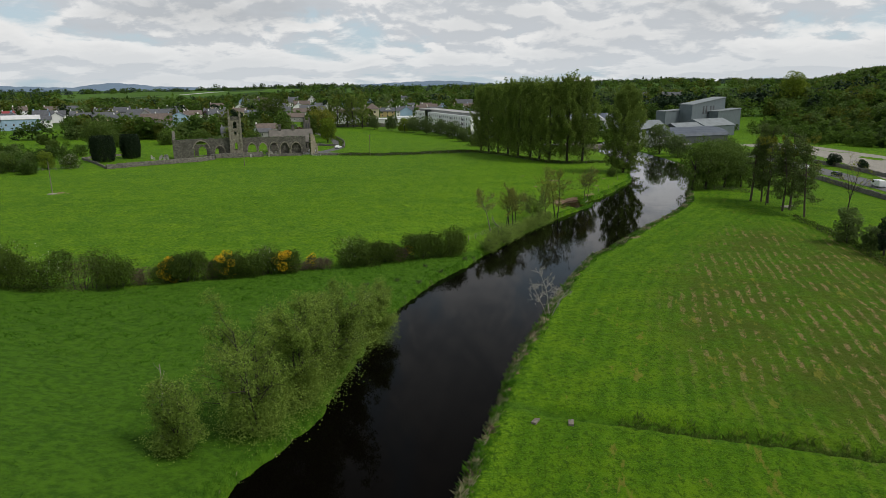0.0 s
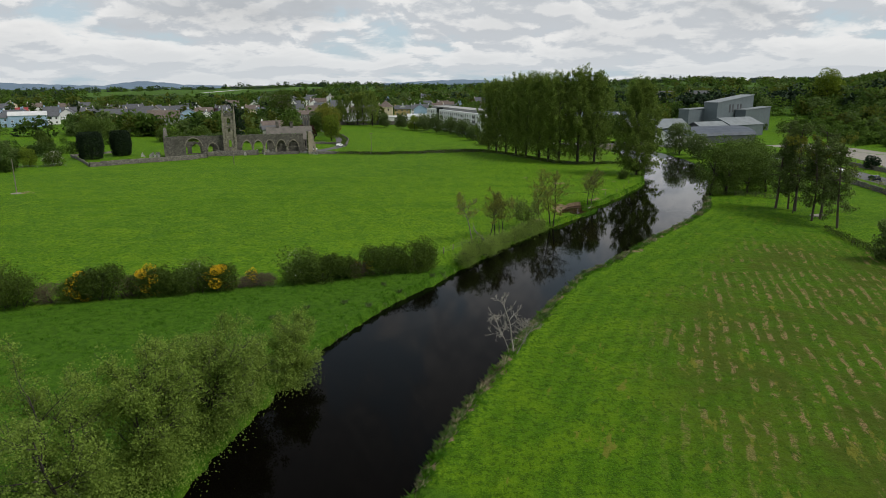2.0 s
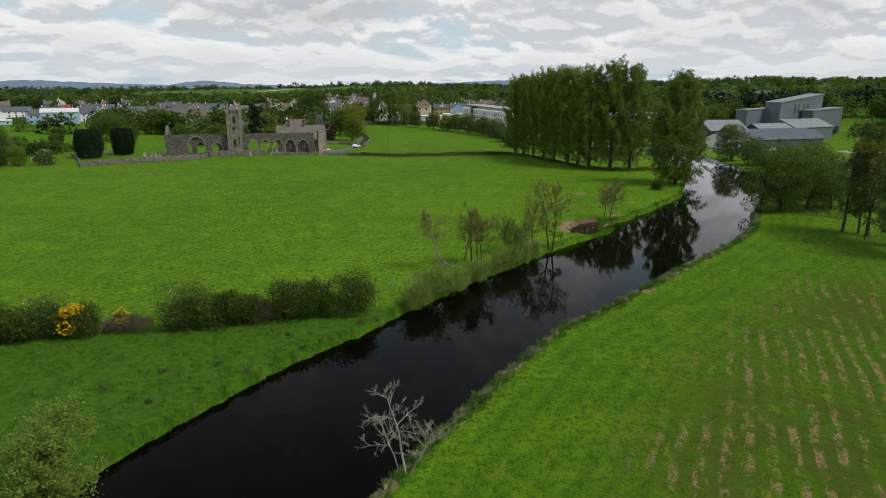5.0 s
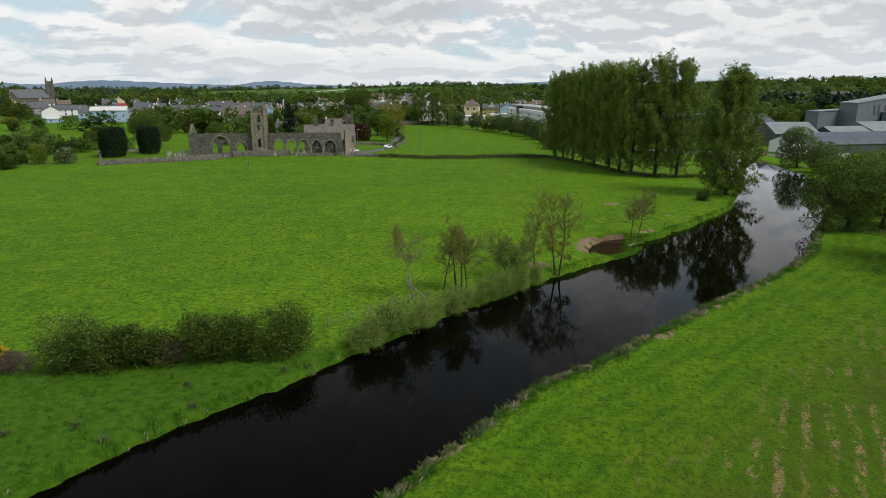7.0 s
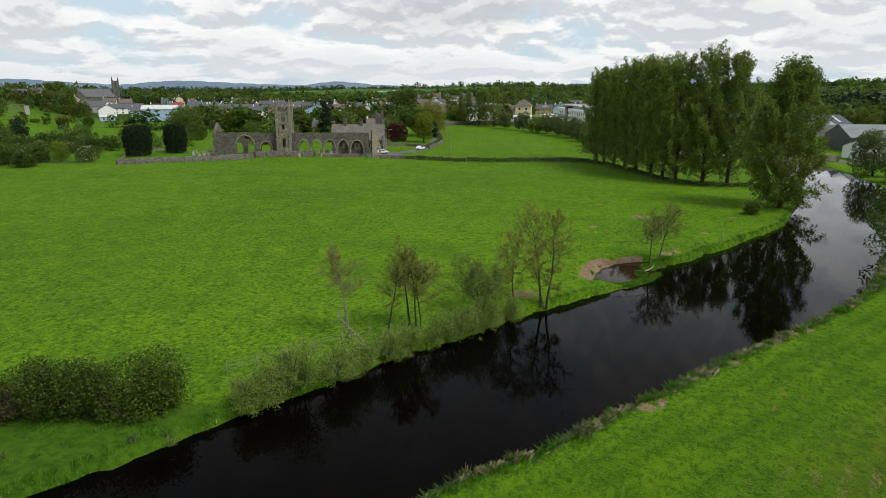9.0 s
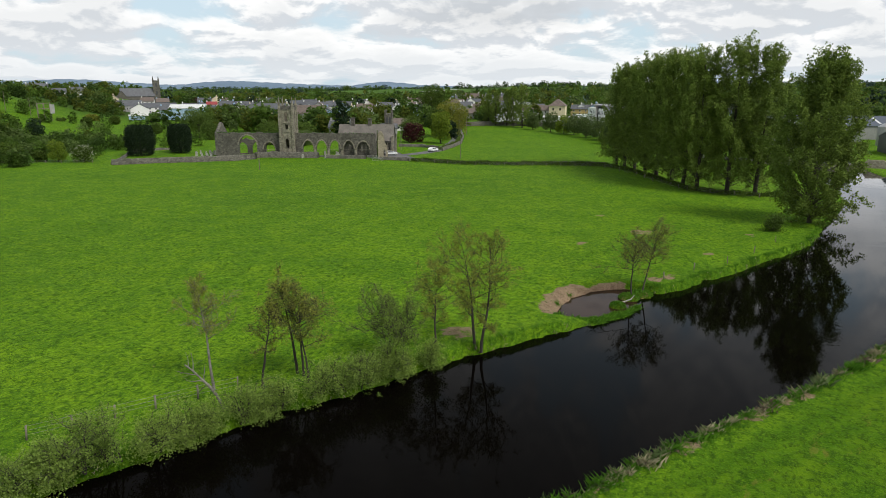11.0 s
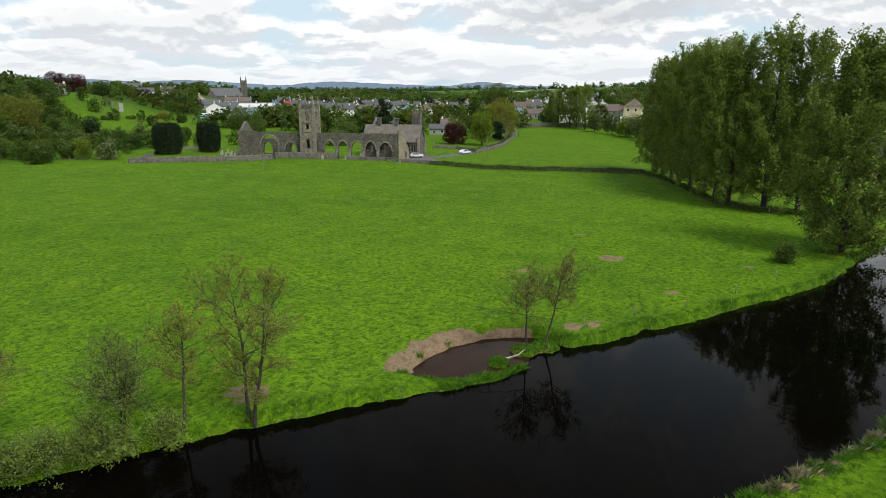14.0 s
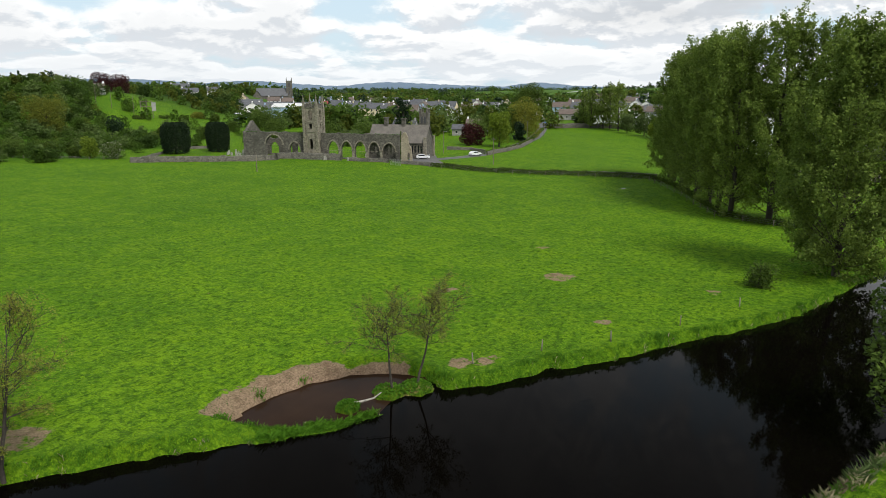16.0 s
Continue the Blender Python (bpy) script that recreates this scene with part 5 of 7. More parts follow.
fence("river_fence", [(1.6, 115.9), (6.4, 122.6), (10, 127.5)], 3.2, 1.15, "leaning post and wire fence beside the river")
fence("river_fence", [(40.0, 171.8), (43.4, 177.4), (47.6, 182.6), (51.4, 190.7), (55, 199.5)], 9.0, 1.0, "wide-set timber posts along the river bank", 0)
fence("hedge_fence", [(-43, 282.8), (-25.5, 281.4), (-11.8, 283.5), (4.2, 288.6), (17, 291)], 4.5, 1.1, "timber post and wire fence along the hedge")
fence("poplar_fence", [(17, 291), (30, 271), (37, 258), (41, 251.5), (56, 246.6)], 5.0, 1.1, "timber post and wire fence beside the poplars")
fence("graveyard_fence", [(-166, 224), (-152, 231), (-134, 243.5)], 4.0, 1.0, "post and wire fence under the bushes")
fence("road_fence", [(146, 215), (150, 240), (152, 262)], 4.0, 1.2, "timber fence beside the road")


def gate(x, y, turn, width, label):
    ob = thing("field_gate", pose(*on(x, y), 0, 0, turn), label, "gate")
    for k in range(5):
        part("bar", block(0, width, -.025, .025, .2 + k * .24, .25 + k * .24), STEEL, ob)
    for a in (0, width / 2, width):
        part("upright", block(a - .03, a + .03, -.03, .03, .05, 1.3), STEEL, ob)


gate(-59.6, 285.6, 6, 4.2, "grey tubular steel field gate")
gate(-54.6, 279.6, 4, 3.6, "galvanised steel field gate by the car park")


def utility_pole(x, y, tall, label, arm=True, lamp=False):
    ob = thing("utility_pole", pose(*on(x, y)), label, "pole", "poles")
    part("pole", cylinder(bmesh.new(), 0, 0, -.5, tall, .14, .09, 8), TIMBER, ob)
    if arm:
        part("crossarm", block(-.7, .7, -.06, .06, tall - .5, tall - .35), TIMBER, ob)
    if lamp:
        part("lamp_head", block(.1, 1.3, -.1, .1, tall - .1, tall + .05), STEEL, ob, "grey street lamp head")


utility_pole(-111.6, 181.7, 9.0, "slim wooden pole standing in worn grass", False)
utility_pole(-75, 248, 5.2, "short timber pole in the pasture", False)
utility_pole(-31.5, 299, 7.8, "wooden pole in the far pasture")
utility_pole(-62, 318, 7.5, "street lamp pole by the car park", False, True)
utility_pole(-58, 372, 8.5, "wooden pole beside the lane")
utility_pole(112, 322, 8.0, "street lamp by the works", False, True)
utility_pole(-64, 400, 8.5, "wooden pole along the lane")
bm = cylinder(bmesh.new(), 0, 0, -.2, .12, 1.3, 1.25, 14)
tagged(part("concrete_pad", bm, GRAVEL), "round concrete pad in worn grass", "slab").matrix_world = pose(*on(-111, 180.4))

# ---- roads ----
ribbon("road_lane", [(-62, 290), (-56, 297), (-50, 308), (-47.5, 318), (-50.5, 335), (-55, 360), (-65, 392), (-78, 425), (-90, 452), (-112, 499)], 5.2, ASPHALT, "narrow grey lane past the abbey")
ribbon("car_park", [(-70, 316), (-60, 303), (-52, 293), (-46, 287.6)], 9, ASPHALT, "small asphalt car park by the abbey", .04)
ribbon("road_main", [(112, 40), (119, 100), (123, 140), (127.5, 180), (131.5, 220), (134, 255), (131, 285), (122, 305), (108, 318), (92, 322)], 8.5, ASPHALT, "main road beside the stone wall", .06)
ribbon("yard", [(150, 190), (160, 220), (168, 245), (172, 270), (168, 300), (160, 325)], 26, GRAVEL, "wide gravel yard under the wooded slope", .05)
ribbon("road_bridge", [(92, 322), (80, 323), (64, 323), (40, 330)], 8.5, ASPHALT, "road bridge deck over the river", .5)
field_wall("bridge_parapet", [(96, 317), (80, 318), (62, 318)], 2.4, .5, ASHLAR, "pale stone bridge parapet", seed=13)


ribbon("sheeted_field", [(-640, 1330), (-590, 1480), (-500, 1640)], 12, SHEET_WHITE, "strip of white crop sheeting on the far field", .6, "field")

# ---- vehicles ----


def vehicle(x, y, turn, paint, label, van=False):
    ob = thing("van" if van else "car", pose(*on(x, y), 0, 0, turn) @ Matrix.Translation((0, 0, .08)), label, "van" if van else "car", "parked vehicles")
    side = [(-2.1, .35), (2.1, .35), (2.15, .75), (1.95, .95), (1.05, 1.02), (.35, 1.5), (-1.2, 1.52), (-1.85, 1.08), (-2.15, .95)]
    if van:
        side = [(-2.5, .4), (2.45, .4), (2.5, .95), (2.1, 1.15), (1.5, 1.95), (1.2, 2.1), (-2.45, 2.1), (-2.52, 1.0)]
    wide = 1.0 if van else .88
    bm = prism(bmesh.new(), side, -wide, wide)
    bmesh.ops.bevel(bm, geom=[e for e in bm.edges], offset=.07, segments=1, affect="EDGES")
    part("body", bm, paint, ob)
    for s in (-1, 1):
        glass = [(.85, 1.05), (.32, 1.42), (-1.15, 1.44), (-1.6, 1.06)] if not van else [(1.9, 1.2), (1.45, 1.85), (.7, 1.85), (.7, 1.2)]
        part("side_window", prism(bmesh.new(), glass, s * wide - .01, s * wide + .012), GLASS, ob)
    a, b = ((1.0, 1.05), (.4, 1.45)) if not van else ((2.12, 1.2), (1.56, 1.9))
    bm = bmesh.new()
    bm.faces.new([bm.verts.new(p) for p in ((a[0] + .04, -wide * .85, a[1]), (a[0] + .04, wide * .85, a[1]), (b[0] + .04, wide * .8, b[1]), (b[0] + .04, -wide * .8, b[1]))])
    part("windscreen", bm, GLASS, ob)
    for dx in (-1.35, 1.35):
        for s in (-1, 1):
            bm = cylinder(bmesh.new(), 0, 0, -.1, .1, .32, .32, 12)
            bmesh.ops.rotate(bm, verts=bm.verts, matrix=Matrix.Rotation(radians(90), 3, "X"))
            wheel = part("wheel", bm, TYRE, ob)
            wheel.matrix_local = pose(dx, s * (wide - .06), .24)
            bm = cylinder(bmesh.new(), 0, 0, -.11, .11, .18, .18, 10)
            bmesh.ops.rotate(bm, verts=bm.verts, matrix=Matrix.Rotation(radians(90), 3, "X"))
            part("rim", bm, STEEL, wheel)
    for s in (-.6, .6):
        part("headlight", block(2.06 if not van else 2.42, 2.17 if not van else 2.52, s - .17, s + .17, .68, .84), FRAME, ob)


vehicle(-62.4, 306.5, 40, PAINT_DARK, "dark blue car parked beside the ruin")
vehicle(-60.0, 303.2, 40, PAINT_SILVER, "silver-blue car parked beside the ruin")
vehicle(-57.6, 299.8, 38, PAINT_WHITE, "white car parked near the wall")
vehicle(-48.2, 316, 75, PAINT_WHITE, "white car on the lane")
vehicle(-101, 478, 115, PAINT_BLUE, "blue car far along the lane")
vehicle(125.5, 180.5, 82, PAINT_WHITE, "white van on the main road", True)
vehicle(122.6, 168.5, 82, PAINT_WHITE, "white car following on the main road")
vehicle(128.0, 205, 84, PAINT_DARK, "dark car on the main road")
vehicle(127.5, 222, 84, PAINT_WHITE, "white car on the main road")
vehicle(158, 283, 30, PAINT_BLUE, "blue and white truck parked in the yard", True)

# ---- trees round the abbey and the works ----


def yew(seed, tall, wide):
    """A clipped-looking columnar yew, ribbed from top to bottom."""
    rng = np.random.default_rng(seed)
    n_ = 17000
    a, u = rng.uniform(0, 6.283, n_), rng.uniform(0, 1, n_) ** .8
    rib = 1 + .07 * np.cos(a * 13 + 3 * np.sin(u * 4)) + .05 * np.cos(a * 5 + 1)
    r = wide * rib * (.78 + .28 * np.sin(np.clip(u * 1.25 + .2, 0, 1.5) * 1.9)) * (1 - .25 * smooth(.9, 1, u)) * rng.uniform(.72, 1.02, n_)
    p = np.column_stack([r * np.cos(a), r * np.sin(a), .3 + u * (tall - .3) * (1 + .03 * np.cos(a * 9))])
    cap = np.column_stack([rng.normal(0, wide * .35, 1500), rng.normal(0, wide * .35, 1500), tall * rng.uniform(.93, 1.02, 1500)])
    wood = Wood()
    wood.limb(np.array([(0, 0, -.3), (0, 0, tall * .5), (.1, 0, tall * .9)]), .5, .1, 7)
    return ("trunk", wood.mesh("trunk"), BARK), ("crown", leafage("crown", rng, np.concatenate([p, cap]), .22, 0, .55), YEW)


tree("yew_tree", on(-136.6, 266), yew(1, 10.2, 4.4), "dark broad columnar yew beside the graveyard", "tree", "graveyard yews")
tree("yew_tree", on(-131, 278.8), yew(2, 10.0, 3.7), "dark columnar yew beside the graveyard", "tree", "graveyard yews")
KINDS = {"broad": BROAD, "lime": LIME, "gold": OAK, "dark": DARK, "copper": COPPER, "willow": WILLOW, "thorn": HAWTHORN, "poplar": POPLAR}
ABBEY_TREES = [
    (-172, 337, 13, 8.5, "broad", "large round chestnut tree behind the abbey"),
    (-70.7, 350.7, 7.8, 5.2, "copper", "dark red copper beech by the car park"),
    (-58.1, 349.5, 13.4, 5.0, "lime", "fresh green lime tree by the lane"),
    (-67.2, 386, 16, 8.4, "gold", "large golden-leaved tree beside the lane"),
    (-61, 371, 8, 2.6, "dark", "dark ivy-clad tree beside the lane"),
    (-72, 380, 13, 5.5, "broad", "green tree beside the lane"),
    (-119, 494, 23, 9.5, "thorn", "large dark green tree in the town"),
    (-106.8, 353.3, 18, 3.8, "dark", "tall dark conifer behind the church"),
    (-28.4, 428, 9.4, 4.6, "willow", "pale green tree at the pasture's end"),
    (-40.8, 441.6, 9.0, 4.0, "willow", "pale green tree at the far hedge"),
    (-20, 420, 8.5, 4.4, "lime", "bright green young tree"),
    (-14, 414, 9.5, 5.5, "willow", "willow in front of the white flats"),
    (-6, 400, 9.5, 5.2, "willow", "willow in front of the white flats"),
    (2, 388, 9, 5.2, "willow", "willow at the pasture edge"),
    (9, 372, 9, 5, "willow", "thin willow in front of the white flats"),
    (14, 350, 7, 4.5, "willow", "bushy willow behind the poplars"),
    (20, 325, 7, 4.5, "willow", "bushy willow behind the poplars")]
FIELD_TREES = [
    (-154.9, 233.1, 5.4, 4.0, "thorn", "rounded hawthorn bush by the field"),
    (-145.8, 241.2, 6.4, 3.2, "lime", "yellow-green bush by the field"),
    (-139.3, 245.2, 5.0, 3.6, "thorn", "hawthorn in white blossom by the field wall"),
    (-150.2, 238.6, 3.6, 2.2, "thorn", "small dark bush by the field"),
    (-168, 229, 5.2, 4.0, "broad", "green bush at the hill foot"),
    (-181, 224, 6, 4.6, "thorn", "broad bush at the hill foot"),
    (-269, 362, 5.5, 3.6, "thorn", "dark round bush on the sloping lawn"),
    (-280, 391, 5.0, 3.4, "thorn", "dark round bush on the sloping lawn"),
    (-304, 397, 3.4, 5.0, "gold", "low brownish bush on the sloping lawn"),
    (-223, 295, 7.5, 4.2, "dark", "dark blue-green conifer at the hill foot"),
    (-215, 262, 14, 8.4, "gold", "great dome of olive-brown budding willow"),
    (-420, 401, 15, 8.5, "copper", "dark red copper beech on the hilltop"),
    (-408, 409, 14, 8.0, "copper", "dark red copper beech on the hilltop"),
    (-181, 310, 5.5, 3.2, "broad", "small round tree in the grass"),
    (-205, 345, 5.2, 3.0, "broad", "small round tree in the grass"),
    (-160, 330, 7, 5.0, "broad", "bushy tree behind the yews"),
    (-120, 318, 5, 4.5, "thorn", "bushy hedge tree behind the nave"),
    (-108, 322, 5.2, 5.5, "willow", "grey-green bush behind the choir"),
    (-140, 345, 7, 6.0, "broad", "bushy tree behind the abbey"),
    (-126, 352, 6.5, 6.0, "broad", "bushy tree behind the abbey"),
    (-96, 342, 6.0, 5.0, "broad", "bushy tree behind the church"),
    (-112, 362, 7, 6.0, "lime", "light green bushy tree behind the church"),
    (-82, 372, 8, 5.0, "broad", "green tree beside a bungalow"),
    (-90, 395, 9, 5.5, "thorn", "dark green tree beside a bungalow")]
RIVER_TREES = [
    (70.2, 178, 13.0, 4.4, "broad", "tall willow overhanging the river"),
    (75, 180, 14.6, 5.6, "broad", "leafy tree at the meadow's end"),
    (81.2, 182, 12.6, 5.2, "broad", "leafy tree at the meadow's end"),
    (87, 184, 11.0, 5.4, "broad", "leafy tree at the meadow's end"),
    (79, 192, 12, 5.2, "thorn", "dark leafy tree by the river"),
    (88, 196, 12.5, 5.6, "broad", "leafy tree by the river"),
    (94, 206, 11.5, 5.4, "broad", "leafy tree by the river"),
    (96, 222, 11, 5.2, "willow", "willow beside the river"),
    (101, 236, 10, 5.2, "broad", "green tree beside the river"),
    (96.5, 283, 13.0, 6.2, "willow", "rounded willow over the river bend"),
    (99, 268, 9, 4.6, "willow", "rounded willow over the river bend"),
    (142.8, 231, 4.6, 2.6, "dark", "round dark clipped bush by the road"),
    (146.8, 221, 3.4, 1.9, "dark", "small dark clipped bush by the road"),
    (76, 104.4, 7.4, 1.5, "dark", "narrow dark young conifer by the ditch"),
    (75.3, 114, 7, 2.6, "willow", "thin bush by the ditch"),
    (77.2, 109, 4.2, 2.2, "willow", "thin bush by the ditch")]
for k, (x, y, h, w, kind, label) in enumerate(ABBEY_TREES + FIELD_TREES + RIVER_TREES):
    tree("broadleaf_tree" if h > 6.5 else "round_bush", on(x, y), broadleaf(300 + k, h, w, int(2400 + 130 * w * h * .55), .175 if y < 260 else .24, KINDS[kind], 18 if w < 6 else 26, .0 if h < 8 or kind == "dark" or y < 300 else .1), label, "tree" if h > 6.5 else "bush", "trees round the fields")
rng = np.random.default_rng(19)
for x, y, r_, c in ((-130, 239.4, 3.4, 900),):
    ob = bpy.data.objects["round_bush.002"] if "round_bush.002" in bpy.data.objects else None
    if ob:
        tagged(part("bloom", leafage("bloom", rng, lobed(rng, 5.0, 3.7, 12, c, .1, .9), .14), BLOSSOM, ob, "white may blossom"), kind="stuff")
far_poplar = poplar(16, 32, 6.2, 8000, .34)
for k, (x, y, h) in enumerate(((-68, 463.5, 21), (-61, 463, 22), (-57, 462, 23.5), (-50, 455, 24.5), (-73, 466, 20))):
    tree("poplar_tree", on(x, y), far_poplar, "tall poplar at the end of the far pasture", "tree", "far poplars", h / 33, 40.0 * k)
for k, (x, y, h) in enumerate(((78.5, 160, 21.5), (80.8, 159, 17), (81.2, 156.5, 21), (79.8, 146.5, 18), (82.6, 148.6, 20), (81.4, 139.8, 18))):
    tree("pine_tree", on(x, y), pine(400 + k, h * .93, 7200, .24), "tall sparse Scots pine beside the ditch", "tree", "pines by the meadow")
wood_plan = [(8, .3, 50, .45), (6, .25, 45, .42), (3, .2, 45, .5)]
tree("bare_tree", on(95.4, 145.8), bank_tree(420, 13, 2, 900, .1, (0, 0), ALDER_BROWN, BARK, .1, 0, wood_plan), "crooked bare tree beside the road wall", "tree")
for k, (x, y, h) in enumerate(((79.5, 154, 18), (84, 150.5, 19))):
    tree("oak_tree", on(x, y), bank_tree(430 + k, h, 1, 6500, .13, (0, 0), OAK, BARK, .1, 0, wood_plan), "tall thinly leaved tree among the pines", "tree", "pines by the meadow")
bm = block(-1.6, 1.6, -.8, .8, -.1, .25)
tagged(part("stone_slab", bm, GRAVEL), "pale flat concrete slab under the trees", "slab").matrix_world = pose(*on(83.9, 151.7), 0, 0, 20)
for x, y, turn in ((5.4, 47.2, 60), (8.6, 46.8, 80)):
    bm = block(-.55, .55, -.12, .12, -.1, .16)
    box(bm, -.5, .5, .15, .35, -.1, .13)
    tagged(part("timber_sleeper", bm, TIMBER), "pale weathered timber lying in grass by the ditch", "timber").matrix_world = pose(*on(x, y), 0, 4, turn)

WEST_HOUSES = [
    (-275, 446, 22, 14, 7.4, 9.6, 31, BLUE, SHEET_WHITE, "pale blue works hall with white sheet roof", 5, 1, 0),
    (-286, 440, 10, 9, 6, 8.6, 30, BLUE, SLATE, "blue-washed house with slate roof", 3, 2, 1),
    (-273, 468, 10, 8, 5.6, 8, 26, WHITE, SLATE, "white house with grey slate roof"),
    (-303, 536, 18, 9, 5.4, 8.6, 29, WHITE, SLATE, "white long house with grey roof", 5),
    (-252, 503, 28, 9, 5.2, 8.8, 24, CREAM, SLATE, "cream terrace with grey slate roof", 8, 2, 2),
    (-226, 507, 30, 9, 4.8, 7.4, 22, WHITE, SLATE, "white terrace with dark slate roof", 8, 2, 2),
    (-193, 464, 20, 10, 5, 9.6, 20, GREY, SLATE_BROWN, "stone barn with brown mossy roof", 2, 1, 0),
    (-190, 518, 10, 13, 5.4, 8.6, 108, BLUE, SLATE, "pale blue gabled house"),
    (-178, 546, 11, 8, 5.4, 8, 18, WHITE, SLATE, "white house with slate roof")]
MIDDLE_HOUSES = [
    (-149, 550, 12, 8, 5.4, 8.2, 15, WHITE, SLATE, "white two-storey house with slate roof"),
    (-213, 855, 16, 8, 5.6, 9, 14, CREAM, SLATE_BROWN, "cream house up the hillside"),
    (-180, 822, 20, 8, 5.2, 8, 12, WHITE, SLATE, "white house up the hillside", 5),
    (-148, 763, 18, 8, 5.6, 9, 11, CREAM, SLATE_BROWN, "cream house among hillside trees"),
    (-140, 618, 12, 8, 5.2, 8, 12, CREAM, SLATE, "cream house with slate roof"),
    (-41, 590, 13, 8, 5, 7.8, 4, YELLOW, SLATE, "ochre house with slate roof"),
    (-28, 590, 11, 8, 5.2, 8, 3, WHITE, SLATE, "white house with slate roof"),
    (-18, 548, 8, 10, 7.5, 10.6, 92, BLUE, SLATE, "tall pale blue gabled house"),
    (-4, 640, 15, 10, 5.6, 9, 0, WHITE, SLATE_BROWN, "white house with brown hipped roof", 4)]
TOWN_HOUSES = [
    (-64, 560, 12, 8, 5, 8, 6, GREY, SLATE_BROWN, "grey terrace house with brown roof"),
    (-76, 566, 11, 8, 5, 8, 8, WHITE, SLATE_BROWN, "white terrace house with brown roof"),
    (33, 721, 18, 9, 6.4, 10.5, -3, CREAM, SLATE, "large cream house on the slope", 4),
    (-37, 964, 14, 8, 5, 8, 2, WHITE, SLATE, "small white house on the ridge"),
    (-10, 950, 14, 8, 5, 8, 4, CREAM, SLATE_BROWN, "small cream house on the ridge"),
    (-384, 506, 18, 12, 5.2, 9, 48, GREY, SLATE, "grey hall with dark roof", 4, 1, 0),
    (-341, 480, 8, 12, 5, 8.4, 140, WHITE, SLATE, "white gabled house in the town"),
    (-405, 528, 14, 9, 5, 8, 43, GREY, SLATE, "grey house with slate roof"),
    (-356, 507, 26, 10, 4.6, 7.6, 41, WHITE, SLATE, "long low house with dark roof", 6)]
HILL_HOUSES = [
    (-299, 463, 20, 12, 7.2, 7.9, 39, BLUE, SHEET_BLUE, "pale blue flat-topped building with many windows", 7, 2, 0),
    (-362, 576, 9, 9, 4.2, 6.4, 37, WHITE, ROOF_RED, "white house with red roof"),
    (-434, 680, 9, 11, 6, 9.4, 130, CREAM, SLATE, "cream gabled house in the town"),
    (-303, 431, 9.6, 6, 2.6, 3.2, 42, BLUE, SHEET_WHITE, "low pale blue pavilion", 2, 1, 0),
    (-104, 411, 13, 9, 3.2, 6, 28, WHITE, SLATE_BROWN, "white bungalow with brown roof", 4, 1, 1),
    (-109, 530, 14, 9, 3.6, 6.4, 21, GREY, SLATE_BROWN, "grey bungalow with brown roof", 4, 1, 1),
    (-222, 842, 14, 9, 4.5, 8, 21, WHITE, SLATE, "white house below the ridge"),
    (-94, 630, 9, 11, 6.4, 10.2, 106, WHITE, SLATE, "white gabled house on the street"),
    (-84, 622, 9, 11, 6, 9.4, 106, WHITE, SLATE, "white gabled house on the street")]
LANE_HOUSES = [
    (-68, 568, 11, 9, 5.6, 8.6, 15, WHITE, SLATE, "white house with slate roof"),
    (-100, 388, 8, 6, 2.8, 4.6, 30, GREY, SLATE, "small grey outbuilding behind the church", 2, 1, 0),
    (-342, 346, 24, 9, 3.4, 6, 62, WHITE, SLATE_BROWN, "long white bungalow on the hillside", 6, 1, 2),
    (-318, 322, 8, 7, 3.2, 5.6, 62, WHITE, SLATE, "small white house on the hillside", 2, 1, 1),
    (-533, 545, 18, 9, 5.6, 9, 53, WHITE, SLATE, "white house with slate roof on the hill", 4, 2, 2),
    (-500, 560, 14, 9, 5.6, 9, 53, WHITE, SLATE, "white house with several chimneys", 4, 2, 2),
    (-455, 500, 14, 8, 5, 8, 50, WHITE, SLATE, "white house behind trees"),
    (-112, 360, 10, 8, 4.6, 7.4, 18, GREY, SLATE, "grey stone glebe house behind the church", 3, 2, 2),
    (-236, 560, 14, 9, 5.4, 8.4, 24, WHITE, SLATE, "white house with slate roof")]
FAR_HOUSES = [
    (-320, 500, 12, 9, 5.2, 8, 32, WHITE, SLATE, "white house with slate roof"),
    (-170, 590, 12, 8, 5.2, 8.2, 16, CREAM, SLATE_BROWN, "cream house with brown roof"),
    (-120, 640, 14, 8, 5.4, 8.4, 12, WHITE, SLATE, "white house with slate roof"),
    (-160, 700, 13, 8, 5.4, 8.4, 12, CREAM, SLATE, "cream house among trees"),
    (-230, 720, 14, 8, 5.2, 8.2, 16, WHITE, SLATE_BROWN, "white house among trees"),
    (60, 640, 14, 9, 5.4, 8.6, -5, WHITE, SLATE, "white house behind the works"),
    (260, 880, 40, 9, 5.4, 8.8, -16, WHITE, SLATE, "distant white terrace on the ridge", 10, 2, 2),
    (310, 870, 24, 9, 5.4, 8.8, -18, CREAM, SLATE, "distant cream terrace on the ridge", 7, 2, 2)]
STREETS = [
    (-330, 520, -262, 538, 5), (-250, 540, -165, 562, 6), (-300, 590, -190, 625, 6), (-410, 600, -330, 640, 4),
    (-205, 480, -150, 498, 4), (-160, 520, -118, 530, 3), (-150, 590, -90, 600, 4), (-200, 690, -110, 700, 5),
    (-60, 600, 10, 604, 5), (-30, 660, 50, 662, 5), (-130, 800, -40, 806, 5), (-260, 900, -150, 915, 5),
    (20, 560, 62, 556, 3), (-470, 560, -420, 600, 3)]
street_rng = np.random.default_rng(77)
STREET_HOUSES = []
